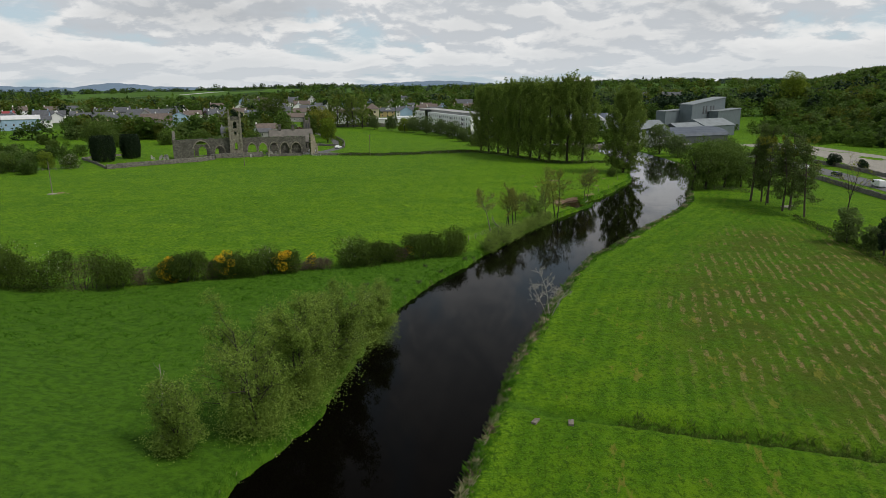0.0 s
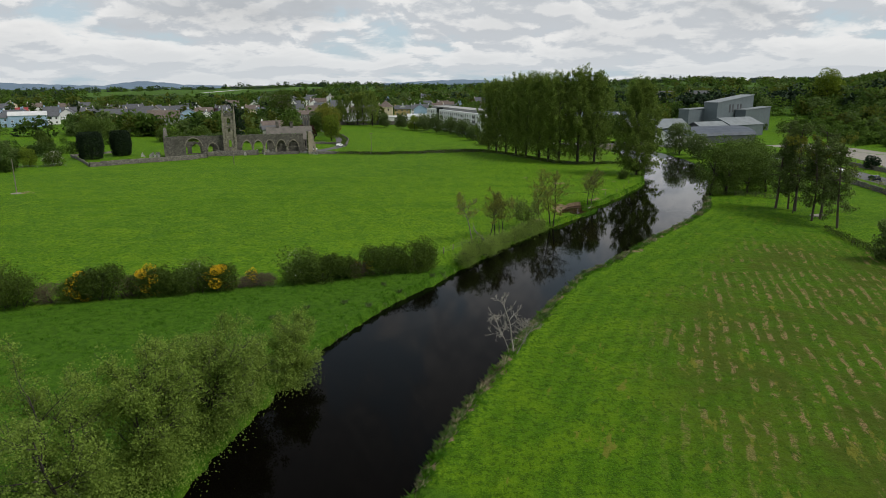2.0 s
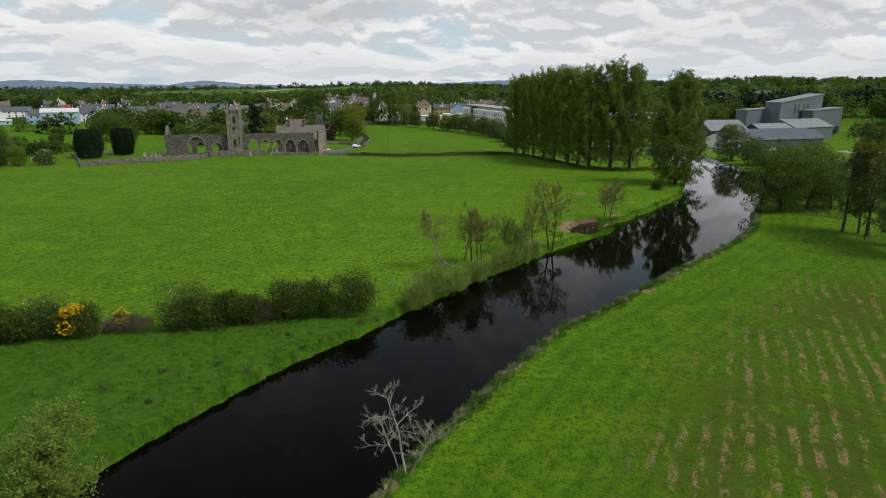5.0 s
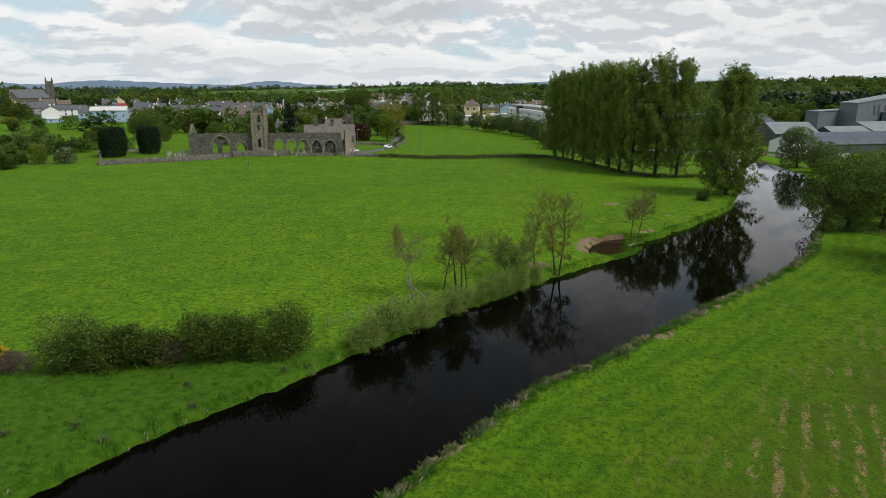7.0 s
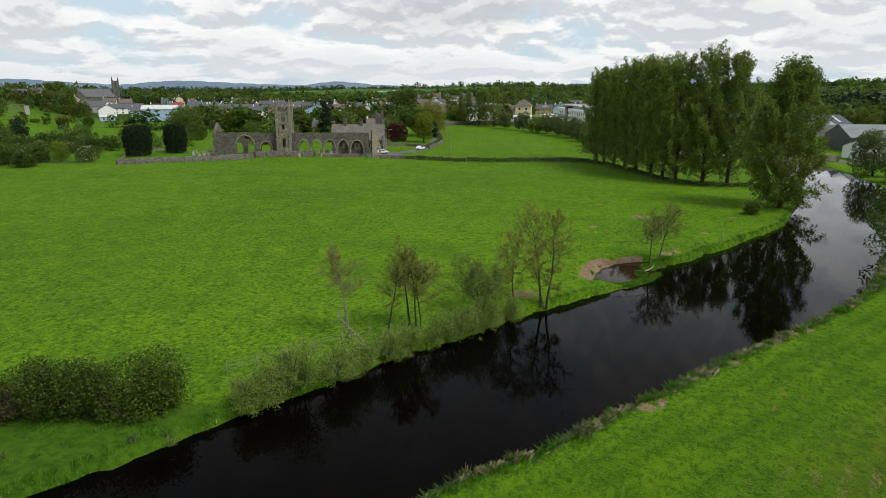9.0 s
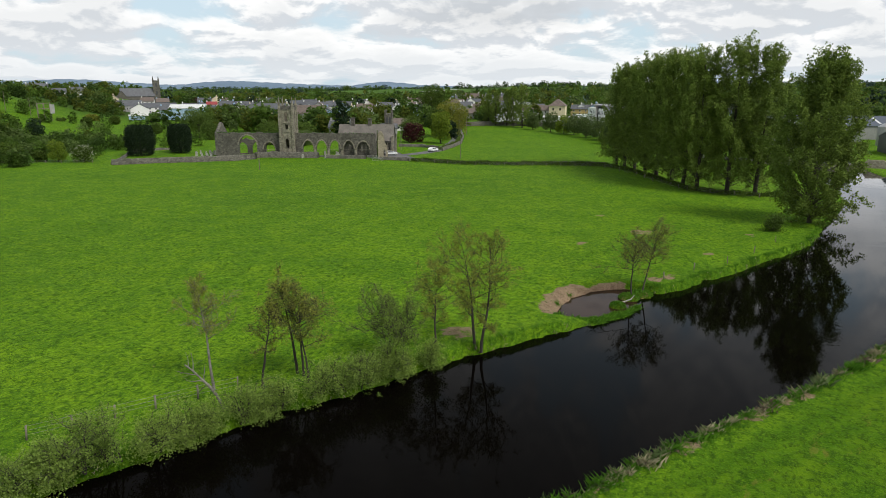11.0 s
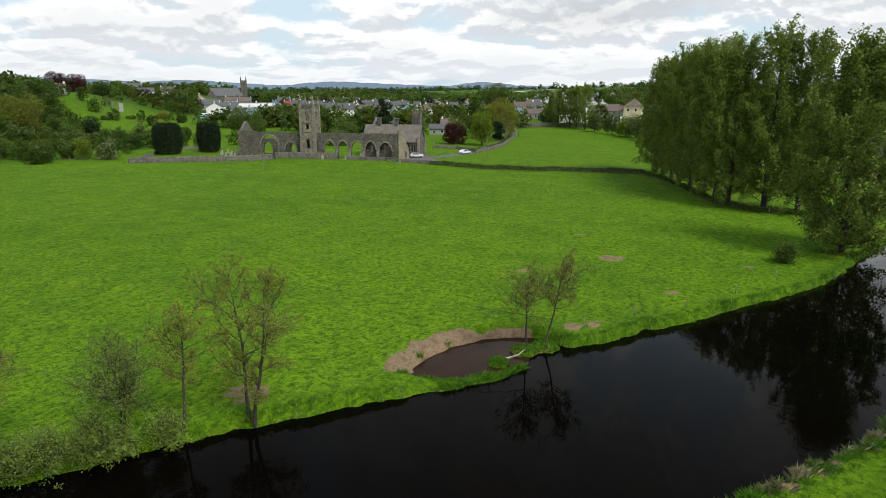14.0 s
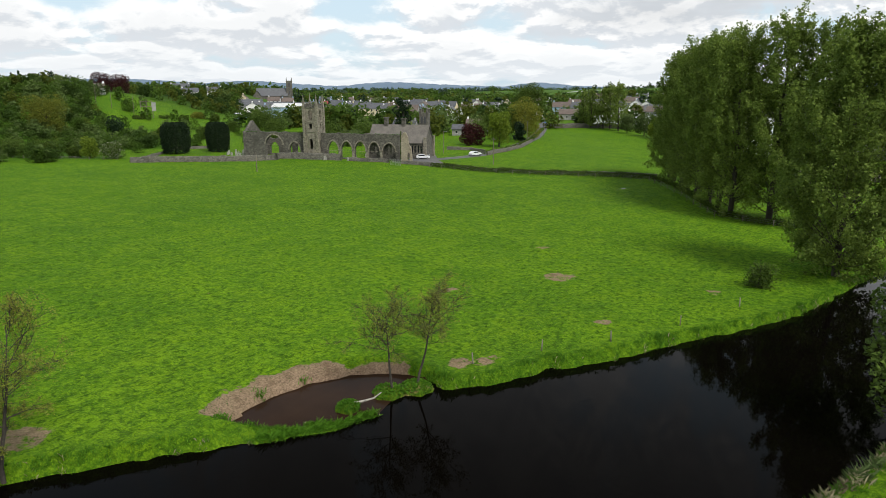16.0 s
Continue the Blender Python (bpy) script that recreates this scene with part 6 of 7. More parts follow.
for x0, y0, x1, y1, count in STREETS:
    for k in range(count):
        u = (k + street_rng.uniform(.2, .8)) / count
        x, y = x0 + (x1 - x0) * u, y0 + (y1 - y0) * u + street_rng.normal(0, 3)
        along = math.degrees(math.atan2(y1 - y0, x1 - x0))
        gable_on = street_rng.uniform() < .35
        wall, tone = ((WHITE, "white"), (WHITE, "white"), (CREAM, "cream"), (GREY, "grey"), (WHITE, "white"), (BLUE, "pale blue"))[street_rng.integers(0, 6)]
        roof, cap = ((SLATE, "dark slate"), (SLATE, "dark slate"), (SLATE_BROWN, "brown tiled"))[street_rng.integers(0, 3)]
        wide = street_rng.uniform(8, 10) if gable_on else street_rng.uniform(9, 15)
        eave = street_rng.uniform(4.6, 5.8)
        STREET_HOUSES.append((x, y, wide, 9, eave, eave + street_rng.uniform(2.8, 3.8), along + (95 if gable_on else 0) + street_rng.normal(0, 5), wall, roof, "%s house with a %s roof in the town" % (tone, cap), 3, 2, 1 + int(street_rng.uniform() < .4)))
HOUSES = STREET_HOUSES + WEST_HOUSES + MIDDLE_HOUSES + TOWN_HOUSES + HILL_HOUSES + LANE_HOUSES + FAR_HOUSES

# ---- woods and hedgerow trees, past counting ----
proto_rng = np.random.default_rng(23)


def unit_leaves(count, lobes, low, size, wide=.5):
    return leaves(proto_rng, lobed(proto_rng, 1.0, wide, lobes, count, low), size, .5, .8)[0]


FINE = [unit_leaves(520, 18, .0, .047, w) for w in (.5, .42, .55, .62)]
ROUGH = [unit_leaves(250, 13, .0, .074, w) for w in (.5, .42, .58)]
MID = [unit_leaves(100, 9, .0, .122, w) for w in (.5, .42, .58)]
COARSE = [unit_leaves(80, 8, .0, .15, w) for w in (.55, .7, .9)]
TALL = [np.concatenate([leaves(proto_rng, np.column_stack([proto_rng.normal(0, .1, 240) * (1.15 - u), proto_rng.normal(0, .1, 240) * (1.15 - u), u]), .04)[0]]) for u in (proto_rng.uniform(.05, 1, 240),)]


def wood_of(name, spots, protos, mat, label):
    """One mesh of many trees: spots are rows of x, y, height."""
    rng = np.random.default_rng(len(spots))
    out = []
    z = hills(spots[:, 0], spots[:, 1])
    for (x, y, h), g in zip(spots, z):
        v = protos[rng.integers(0, len(protos))]
        a = rng.uniform(0, 6.283)
        c, s = math.cos(a), math.sin(a)
        w = h * rng.uniform(.85, 1.25)
        out.append(np.column_stack([(v[:, 0] * c - v[:, 1] * s) * w + x, (v[:, 0] * s + v[:, 1] * c) * w + y, v[:, 2] * h + g - .1 * h]))
    v = np.concatenate(out)
    tagged(part(name, quads(name, v, np.arange(len(v)).reshape(-1, 3)), mat), label, "woodland", kind="stuff")


def scatter(rng, count, place, tall, keep=None):
    rows = []
    while len(rows) < count:
        x, y = place(rng)
        if keep is None or keep(x, y):
            rows.append((x, y, rng.uniform(*tall)))
    return np.array(rows)


def west(rng):
    a, r = radians(rng.uniform(50, 72)), math.sqrt(rng.uniform(228 ** 2, 470 ** 2))
    return 66 - r * math.sin(a), 129 + r * math.cos(a)


def lawn(x, y):
    a, r = math.degrees(math.atan2(66 - x, y - 129)), math.hypot(x - 66, y - 129)
    band = 268 < r < 322 and a > 55.5 + 1.5 * math.sin(r * .11)
    return not (band or a > 61.3 + .8 * math.sin(r * .05)) or (r < 262 and a < 64)


rng = np.random.default_rng(31)
hillside = scatter(rng, 760, west, (6, 9.5), lambda x, y: not lawn(x, y) or rng.uniform() < .03)
out_ = np.hypot(hillside[:, 0] - 66, hillside[:, 1] - 129)
hillside[:, 2] *= np.where(out_ < 325, .62, np.where(out_ < 380, .75, .95))
for mat, name, share in ((W_GREEN, "green", 0), (W_DARK, "dark green", 1), (W_PALE, "grey-green", 2), (W_GREEN, "fresh green", 3), (W_GOLD, "golden", 4)):
    pick = hillside[share::5] if mat is not W_GOLD else hillside[share::5][::5]
    wood_of("hillside_scrub", pick, FINE if share < 2 else ROUGH, mat, "mixed %s shrubs and trees covering the hillside" % name)
def church_view(x, y):
    """The open rise below the parish church."""
    return abs(math.degrees(math.atan2(66 - x, y - 129)) - 47.6) < 3.2 and 500 < math.hypot(x - 66, y - 129) < 800


ring = scatter(rng, 240, lambda r: (lambda a, q: (66 - q * math.sin(a), 129 + q * math.cos(a)))(radians(r.uniform(36, 58)), r.uniform(520, 900)), (6, 10), lambda x, y: (x + 157) * -.788 + (y - 220) * -.616 > 0 and not church_view(x, y))
for mat, name, share in ((W_GREEN, "green", 0), (W_DARK, "dark green", 1), (W_GOLD, "golden-green", 2)):
    wood_of("hilltop_trees", ring[share::3], ROUGH, mat, "%s trees between the houses on the rise" % name)
wood_of("hillside_conifers", scatter(rng, 30, lambda r: (lambda a, q: (66 - q * math.sin(a), 129 + q * math.cos(a)))(radians(r.uniform(63.5, 70)), r.uniform(420, 500)), (8, 12)), TALL, DARK, "dark conifers on the hilltop")
wood_of("ridge_trees", np.column_stack([-640 + 34 * np.arange(9) + 8 * np.sin(np.arange(9) * 2.0), 1905 + 6 * np.arange(9), 17 + 4 * np.sin(np.arange(9) * 1.7)]), ROUGH, W_DARK, "row of tall dark trees on the far ridge")
wood_of("copper_beeches", np.array([(-430, 640, 10), (-300, 600, 10), (-190, 560, 9)], float), FINE, COPPER, "dark red copper beeches on the skyline")


def east_slope(rng):
    y = rng.uniform(240, 950)
    edge = 205 - .2 * (y - 290) if y < 352 else 192.6 + .42 * (y - 352)
    return edge + 4 + 260 * rng.uniform(0, 1) ** 1.1, y


slope = scatter(rng, 1150, east_slope, (7, 13), lambda x, y: x < .74 * y + 30)
low = slope[:, 1] < 370
slope[low & (rng.uniform(0, 1, len(slope)) < .75), 2] *= .5
for mat, name, share in ((W_GREEN, "green", 0), (W_DARK, "dark green", 1), (W_PALE, "grey-green", 2), (W_GREEN, "dark", 3), (W_GOLD, "olive", 4)):
    pick = slope[share::5]
    wood_of("slope_woodland", pick[pick[:, 1] < 480], ROUGH, mat, "dense %s trees on the steep slope" % name)
    wood_of("slope_woodland", pick[pick[:, 1] >= 480], MID, mat, "dense %s trees higher up the slope" % name)
low_growth = scatter(rng, 520, lambda r: (lambda y: ((205 - .2 * (y - 290) if y < 352 else 192.6 + .42 * (y - 352)) + 70 * r.uniform(0, 1) ** 1.3 + 1, y))(r.uniform(150, 480)), (3, 6))
for mat, name, share in ((W_GREEN, "green", 0), (W_DARK, "dark green", 1), (W_GREEN, "fresh green", 2)):
    wood_of("slope_scrub", low_growth[share::3], MID, mat, "%s bramble and scrub at the foot of the slope" % name)
wood_of("slope_conifers", scatter(rng, 40, lambda r: (150 + r.uniform(0, 230), 560 + r.uniform(0, 90)), (14, 20)), ROUGH, DARK, "dark conifer plantation behind the works")
tree("broadleaf_tree", on(276, 512), broadleaf(600, 25, 11, 12000, .4, LIME, 26, .0), "great bright green tree on the wooded slope", "tree", "trees round the fields")


def town(rng):
    r, b = 380 + 1100 * rng.uniform(0, 1) ** 1.8, rng.uniform(-1.15, .62)
    return r * math.sin(b), r * math.cos(b)


def free(x, y):
    r = math.hypot(x, y)
    inside_pasture = -100 < x < 60 and y < 440 or -260 < x < -40 and y < 372
    works = 90 < x < 260 and y < 470
    hill = (x + 157) * -.788 + (y - 220) * -.616 > -10 and y < 520
    open_land = waves(np.array([x]), np.array([y]), 260, 9)[0] > .45 and r > 600 or waves(np.array([x]), np.array([y]), 90, 5)[0] > .42
    if r < 800:
        for k, (hx, hy, *_) in enumerate(HOUSES + [(-51.9, 560), (-33, 478), (-62, 486), (-20, 500)]):
            along = ((hx - x) * hx + (hy - y) * hy) / math.hypot(hx, hy)
            if -10 < along < (16 if k < len(STREET_HOUSES) else 80) and abs((hx - x) * hy - (hy - y) * hx) / math.hypot(hx, hy) < 11:
                return False
    slope_field = -700 < x < -330 and 1000 < y < 1800
    return not (inside_pasture or works or hill or open_land or slope_field or church_view(x, y))


townwood = scatter(rng, 2700, town, (6, 14), free)
for mat, name, share in ((W_GREEN, "green", 0), (W_DARK, "dark green", 1), (W_PALE, "pale green", 2), (W_GOLD, "golden-green", 3), (W_GREEN, "leafy", 4), (DARK, "evergreen", 5)):
    pick = townwood[share::6]
    pick = pick[: len(pick) // (3 if mat is DARK else 1)]
    inner = np.hypot(pick[:, 0], pick[:, 1]) < 760
    wood_of("town_trees", pick[inner], ROUGH, mat, "%s trees among the houses of the town" % name)
    wood_of("outskirt_trees", pick[~inner], COARSE, mat, "%s trees on the outskirts of the town" % name)


def beyond(rng):
    r, b = 1450 + 2700 * rng.uniform(0, 1) ** 1.3, rng.uniform(-1.3, .75)
    x, y = r * math.sin(b), r * math.cos(b)
    return x + 40 * math.sin(y * .02), y


far = scatter(rng, 2300, beyond, (9, 15), lambda x, y: (waves(np.array([x]), np.array([y]), 420, 3)[0] < .28 or rng.uniform() < .12) and not (-760 < x < -330 and 1100 < y < 1880))
# the blue-green share has haze painted into its leaf colour
for mat, name, share in ((HAZE_WOODS, "blue-green", 0), (W_DARK, "dark green", 1), (W_GREEN, "green", 2)):
    wood_of("far_woodland", far[share::3], COARSE, mat, "far %s woods and hedgerows" % name)

yard_trees = scatter(rng, 46, lambda r: (r.uniform(186, 216), r.uniform(300, 410)), (4, 9))
wood_of("yard_trees", yard_trees, ROUGH, W_GREEN, "green trees beside the works yard")

# ---- houses ----


def house(x, y, width, deep, eave, ridge, turn, wall, roof, label, columns=3, floors=2, chimneys=1, category="house"):
    """A pitched-roof house whose long front looks along its own -y."""
    m = pose(*on(x, y), 0, 0, turn) @ Matrix.Translation((-width / 2, 0, 0))
    ob = thing("house", m, label, category, "houses of the town")
    part("wall", walls_along(width, deep, eave, ridge - .05), wall, ob)
    part("roof", pitched(width, deep, eave, ridge), roof, ob)
    for f in range(floors):
        for k in range(columns):
            cx, cz = width * (k + .5) / columns, (eave / floors) * (f + .52)
            if f == 0 and k == columns // 2 and floors > 1:
                d = part("door", block(cx - .5, cx + .5, -.05, .1, 0, 2.1), FRAME_DARK, ob)
                continue
            w = part("window", panel([(cx - .6, cz - .7), (cx + .6, cz - .7), (cx + .6, cz + .7), (cx - .6, cz + .7)], [[(cx - .5, cz - .6), (cx + .5, cz - .6), (cx + .5, cz + .6), (cx - .5, cz + .6)]], .1), FRAME, ob)
            w.matrix_local = pose(0, -.06, 0)
            part("pane", block(cx - .5, cx + .5, .03, .055, cz - .6, cz + .6), GLASS, w)
    for k in range(chimneys):
        cx = .6 if k == 0 else width - .6
        bm = block(cx - .4, cx + .4, deep / 2 - .4, deep / 2 + .4, ridge - 1, ridge + 1.1)
        box(bm, cx - .2, cx + .2, deep / 2 - .2, deep / 2 + .2, ridge + 1.1, ridge + 1.4)
        part("chimney", bm, wall, ob)
    return ob


for row in HOUSES:
    house(*row)

# the cream tower house and the flat shop roofs below it
ob = thing("tower_house", pose(*on(-51.9, 560), 0, 0, 4), "tall cream house with pyramid slate roof", "house")
part("wall", block(-5.6, 5.6, 0, 10, -.5, 8.2), CREAM, ob)
bm = bmesh.new()
tip = bm.verts.new((0, 5, 13))
ring = [bm.verts.new(p) for p in ((-6.2, -.6, 8.1), (6.2, -.6, 8.1), (6.2, 10.6, 8.1), (-6.2, 10.6, 8.1))]
bm.faces.new(ring[::-1])
for k in range(4):
    bm.faces.new((ring[k], ring[(k + 1) % 4], tip))
part("roof", bm, SLATE_BROWN, ob)
for cx in (-2.6, 2.2):
    part("window", block(cx - .6, cx + .6, -.06, .05, 5.0, 6.6), GLASS, ob)
for x, y, w in ((-33, 478, 30), (-62, 486, 26), (-20, 500, 20)):
    ob = thing("shop_hall", pose(*on(x, y), 0, 0, 4), "low white flat-roofed shop hall", "shop", "shops behind the pasture")
    part("wall", block(-w / 2, w / 2, 0, 16, -.5, 4.6), WHITE, ob)
    part("roof", block(-w / 2 - .3, w / 2 + .3, -.3, 16.3, 4.6, 5.0), SHEET_WHITE, ob)

# the white flats
ob = thing("apartment_block", pose(-13.5, 452, 1.2, 0, 0, math.degrees(math.atan2(-88, 33))), "white four-storey block of flats with dark glazed stairwell", "apartments")
L = 92.0
part("wall", block(0, L, 0, 14, -1, 11.3), WHITE, ob)
part("roof", block(2, L - 1, 2.5, 13, 11.3, 12.6), GREY, ob, "set-back grey top storey")
part("eaves_board", block(1.2, L - .4, 1.9, 13.6, 12.6, 12.85), GREY, ob)
part("stairwell", block(20, 24, -.5, 3, -1, 12.4), GLASS, ob, "dark glazed stairwell")
for f in range(4):
    for k in range(26):
        cx, cz = 2 + k * 3.5, 1.2 + f * 2.6
        if 18.5 < cx < 25.5 or cx > L - 1.5:
            continue
        w = part("window", block(cx - .42, cx + .42, -.03, .06, cz - .1, cz + 1.3), FRAME_DARK, ob)
        part("pane", block(cx - .35, cx + .35, -.05, -.03, cz - .02, cz + 1.22), GLASS, w)
        if k % 5 == 3 and f:
            b = part("balcony", block(cx - 1.1, cx + 1.1, -1.1, 0, cz - .35, cz - .2), GREY, ob)
            part("railing", block(cx - 1.1, cx + 1.1, -1.1, -1.05, cz - .2, cz + .75), FRAME_DARK, b)

# the great church on the rise
m = pose(*on(-515.8, 673.8), 0, 0, 47)
minster = thing("parish_church", m, "large grey stone church with square pinnacled tower, beyond the town", "church")
part("nave", walls_along(34, 13, 9, 17), ABBEY, minster).matrix_local = pose(-36, -5, -.5)
part("roof", pitched(34, 13, 9, 17), SLATE, minster).matrix_local = pose(-36, -5, -.5)
part("aisle", block(-36, -3, -9, -5, -1, 6), ABBEY, minster)
ob = part("transept", walls_along(17, 10, 8, 15), ABBEY, minster)
ob.matrix_local = pose(-30, -11, -.5, 0, 0, 90)
ob = part("transept_roof", pitched(17, 10, 8, 15), SLATE, minster)
ob.matrix_local = pose(-30, -11, -.5, 0, 0, 90)
part("tower", block(-3, 3.4, -3, 3.4, -1, 25), ABBEY, minster)
for a in (-3, 2.6):
    for b in (-3, 2.6):
        bm = block(a - .2, a + 1, b - .2, b + 1, 0, 26)
        cylinder(bm, a + .4, b + .4, 26, 29.5, .55, .05, 4)
        part("pinnacle", bm, ABBEY, minster)
for z in (10, 18):
    part("belfry_window", block(-.7, .9, -3.08, -2.9, z, z + 4), FRAME_DARK, minster)
for k in range(7):
    part("window", block(-33 + k * 4.2, -32 + k * 4.2, -9.06, -8.9, 1.5, 4.8), FRAME_DARK, minster)

# ---- the works across the river ----


def shed(x, y, turn, length, deep, eave, ridge, wall, roof, label, name="industrial_shed", skylights=0):
    ob = thing(name, pose(*on(x, y), 0, 0, turn), label, "factory", "sheds of the works")
    part("wall", walls_along(length, deep, eave, ridge - .05), wall, ob)
    part("roof", pitched(length, deep, eave, ridge, .3, .18, .2), roof, ob)
    slope_ = (ridge - eave) / (deep / 2)
    for k in range(skylights):
        cx = length * (k + .7) / (skylights + .4)
        bm = bmesh.new()
        bm.faces.new([bm.verts.new(p) for p in ((cx, deep * .08, eave + deep * .08 * slope_ + .34), (cx + 1.1, deep * .08, eave + deep * .08 * slope_ + .34), (cx + 1.1, deep * .42, eave + deep * .42 * slope_ + .34), (cx, deep * .42, eave + deep * .42 * slope_ + .34))])
        part("skylight", bm, SHEET_WHITE, ob)
    return ob


def tall_block(x, y, turn, length, deep, z0, z1, label):
    """A clad block whose roof climbs from z0 to z1 along its length."""
    ob = thing("factory_block", pose(*on(x, y), 0, 0, turn), label, "factory", "sheds of the works")
    part("wall", prism(bmesh.new(), [(0, -.5), (length, -.5), (length, z1), (0, z0)], 0, deep), CLAD, ob)
    part("roof", prism(bmesh.new(), [(-.3, z0 + .02), (length + .3, z1 + .02), (length + .3, z1 + .4), (-.3, z0 + .4)], -.3, deep + .3), CLAD_ROOF, ob)
    return ob


ob = tall_block(149.5, 385.8, 41, 41, 8, 17.0, 20.6, "tall blue-grey clad factory block with sloping roof")
for k, u in enumerate((13, 16.5, 22, 25.5)):
    part("window", block(u, u + 1.6, -.06, .05, 11.5, 16), FRAME_DARK, ob)
tall_block(132.5, 381.5, 41, 29, 6, 13.4, 13.8, "lower grey clad factory block")
tall_block(168.5, 393.5, 41, 30, 6, 12.6, 13.6, "grey clad factory wing")
shed(108, 353, 8, 18, 24, 5.5, 9.6, CLAD_DARK, CLAD_ROOF, "dark green shed with pale grey roof")
shed(150, 366, 30, 26, 18, 6, 9.4, CLAD, CLAD_ROOF, "pale gabled shed with light roof")
ob = shed(105.5, 322.5, 20, 14, 13, 4.2, 6.4, WHITE, SHEET_BLUE, "white workshop with dark blue sheet roof", skylights=3)
for u in (2, 5.2):
    part("window", block(u, u + 1.3, -.06, .05, 1.0, 2.4), GLASS, ob)
part("doorway", block(8.5, 11.5, -.06, .05, 0, 3), FRAME_DARK, ob)
ob = thing("curved_shed", pose(*on(117, 327), 0, 0, 22), "long dark blue shed with curved sheet roof", "factory", "sheds of the works")
arc = [(12 - 12 * math.cos(k * math.pi / 10), 3.4 + 3.6 * math.sin(k * math.pi / 10)) for k in range(11)]
bm = prism(bmesh.new(), [(0, -.5), (24, -.5), *arc[::-1]], 0, 38)
bmesh.ops.rotate(bm, verts=bm.verts, matrix=Matrix.Rotation(radians(90), 3, "Z"))
bmesh.ops.scale(bm, verts=bm.verts, vec=(-1, 1, 1))
part("wall", bm, CLAD_DARK, ob)
bm = prism(bmesh.new(), [(x * 1.02 - .24, z + .06) for x, z in arc] + [(x * 1.02 - .24, z + .26) for x, z in arc[::-1]], -.3, 38.3)
bmesh.ops.rotate(bm, verts=bm.verts, matrix=Matrix.Rotation(radians(90), 3, "Z"))
bmesh.ops.scale(bm, verts=bm.verts, vec=(-1, 1, 1))
part("roof", bm, SHEET_BLUE, ob, "blue-grey curved sheet roof")
shed(132, 356, 26, 24, 14, 5.2, 8.2, CLAD_DARK, CLAD_ROOF, "dark gabled shed with weathered roof")
shed(60, 372, 12, 36, 24, 5, 8.6, GREY, SHEET_RUST, "old shed with rusty brown sheet roof", skylights=5)
shed(70, 425, 10, 60, 30, 6, 9.6, GREY, SHEET_BLUE, "wide old shed with grey sheet roof", skylights=8)
for x, y in ((96, 405), (103, 408), (112, 404)):
    ob = thing("storage_silo", pose(*on(x, y)), "small round grey steel silo", "silo", "silos of the works")
    part("tank", cylinder(bmesh.new(), 0, 0, -.3, 7.5, 2.4, 2.4, 16), STEEL, ob)
    part("cone", cylinder(bmesh.new(), 0, 0, 7.5, 8.8, 2.5, .3, 16), STEEL, ob)
field_wall("yard_wall", [(100, 312), (112, 316), (126, 322)], 1.2, .4, GREY, "low grey yard wall before the works", seed=14)
ob = thing("road_sign", pose(*on(131, 226), 0, 0, 60), "blue and white roadside sign board", "sign")
part("board", block(-1.2, 1.2, -.04, .04, 1.4, 2.9), WHITE, ob)
part("post", block(-.05, .05, -.05, .05, -.3, 1.4), STEEL, ob)

# posts and a pale frame on the western rise
ob = thing("lookout_tower", pose(*on(-285, 350.2), 0, 0, 58), "grey timber frame tower with a white panel", "structure")
for a in (-3, 0, 3):
    for b in (-1.5, 1.5):
        part("post", block(a - .15, a + .15, b - .15, b + .15, -.4, 9), TIMBER, ob)
for z in (3, 6, 8.8):
    part("rail", block(-3.2, 3.2, -1.7, -1.5, z - .12, z + .12), TIMBER, ob)
part("panel", block(2.6, 4.8, -1.9, -1.75, 3.4, 8.2), GREY, ob, "pale panel")
for x, y in ((-292, 334), (-286, 343), (-300, 330)):
    utility_pole(x, y, 9.5, "tall bare timber post on the rise", False)
low_hedge([(-273, 334), (-277.2, 342.8)], 2.2, 1.6, "clipped square hedge on the rise", 210, HAWTHORN, .3, 60)
low_hedge([(-288.8, 360.2), (-294, 370)], 2.0, 1.6, "clipped square hedge on the rise", 211, HAWTHORN, .3, 60)

# ---- grass ----


def blades(rng, x, y, tall, wide, count, lean=.5):
    """Tufts of grass: narrow leaning blades."""
    n_ = len(x) * count
    bx, by = np.repeat(x, count) + rng.normal(0, wide * .45, n_), np.repeat(y, count) + rng.normal(0, wide * .45, n_)
    bz = ground(bx, by) - .04
    h = np.repeat(np.broadcast_to(tall, x.shape), count) * rng.uniform(.55, 1.2, n_)
    a = rng.uniform(0, 6.283, n_)
    out, across = np.stack([np.cos(a), np.sin(a)], 1), np.stack([-np.sin(a), np.cos(a)], 1)
    w = (.014 + .026 * h)[:, None]
    root = np.stack([bx, by], 1)
    mid, tip = root + out * (h * lean * .35)[:, None], root + out * (h * lean)[:, None]
    v = np.stack([np.column_stack([root - across * w, bz]), np.column_stack([root + across * w, bz]), np.column_stack([mid + across * w * .8, bz + h * .62]), np.column_stack([tip, bz + h * .95])], 1)
    return v.reshape(-1, 3), np.arange(4 * n_).reshape(n_, 4)


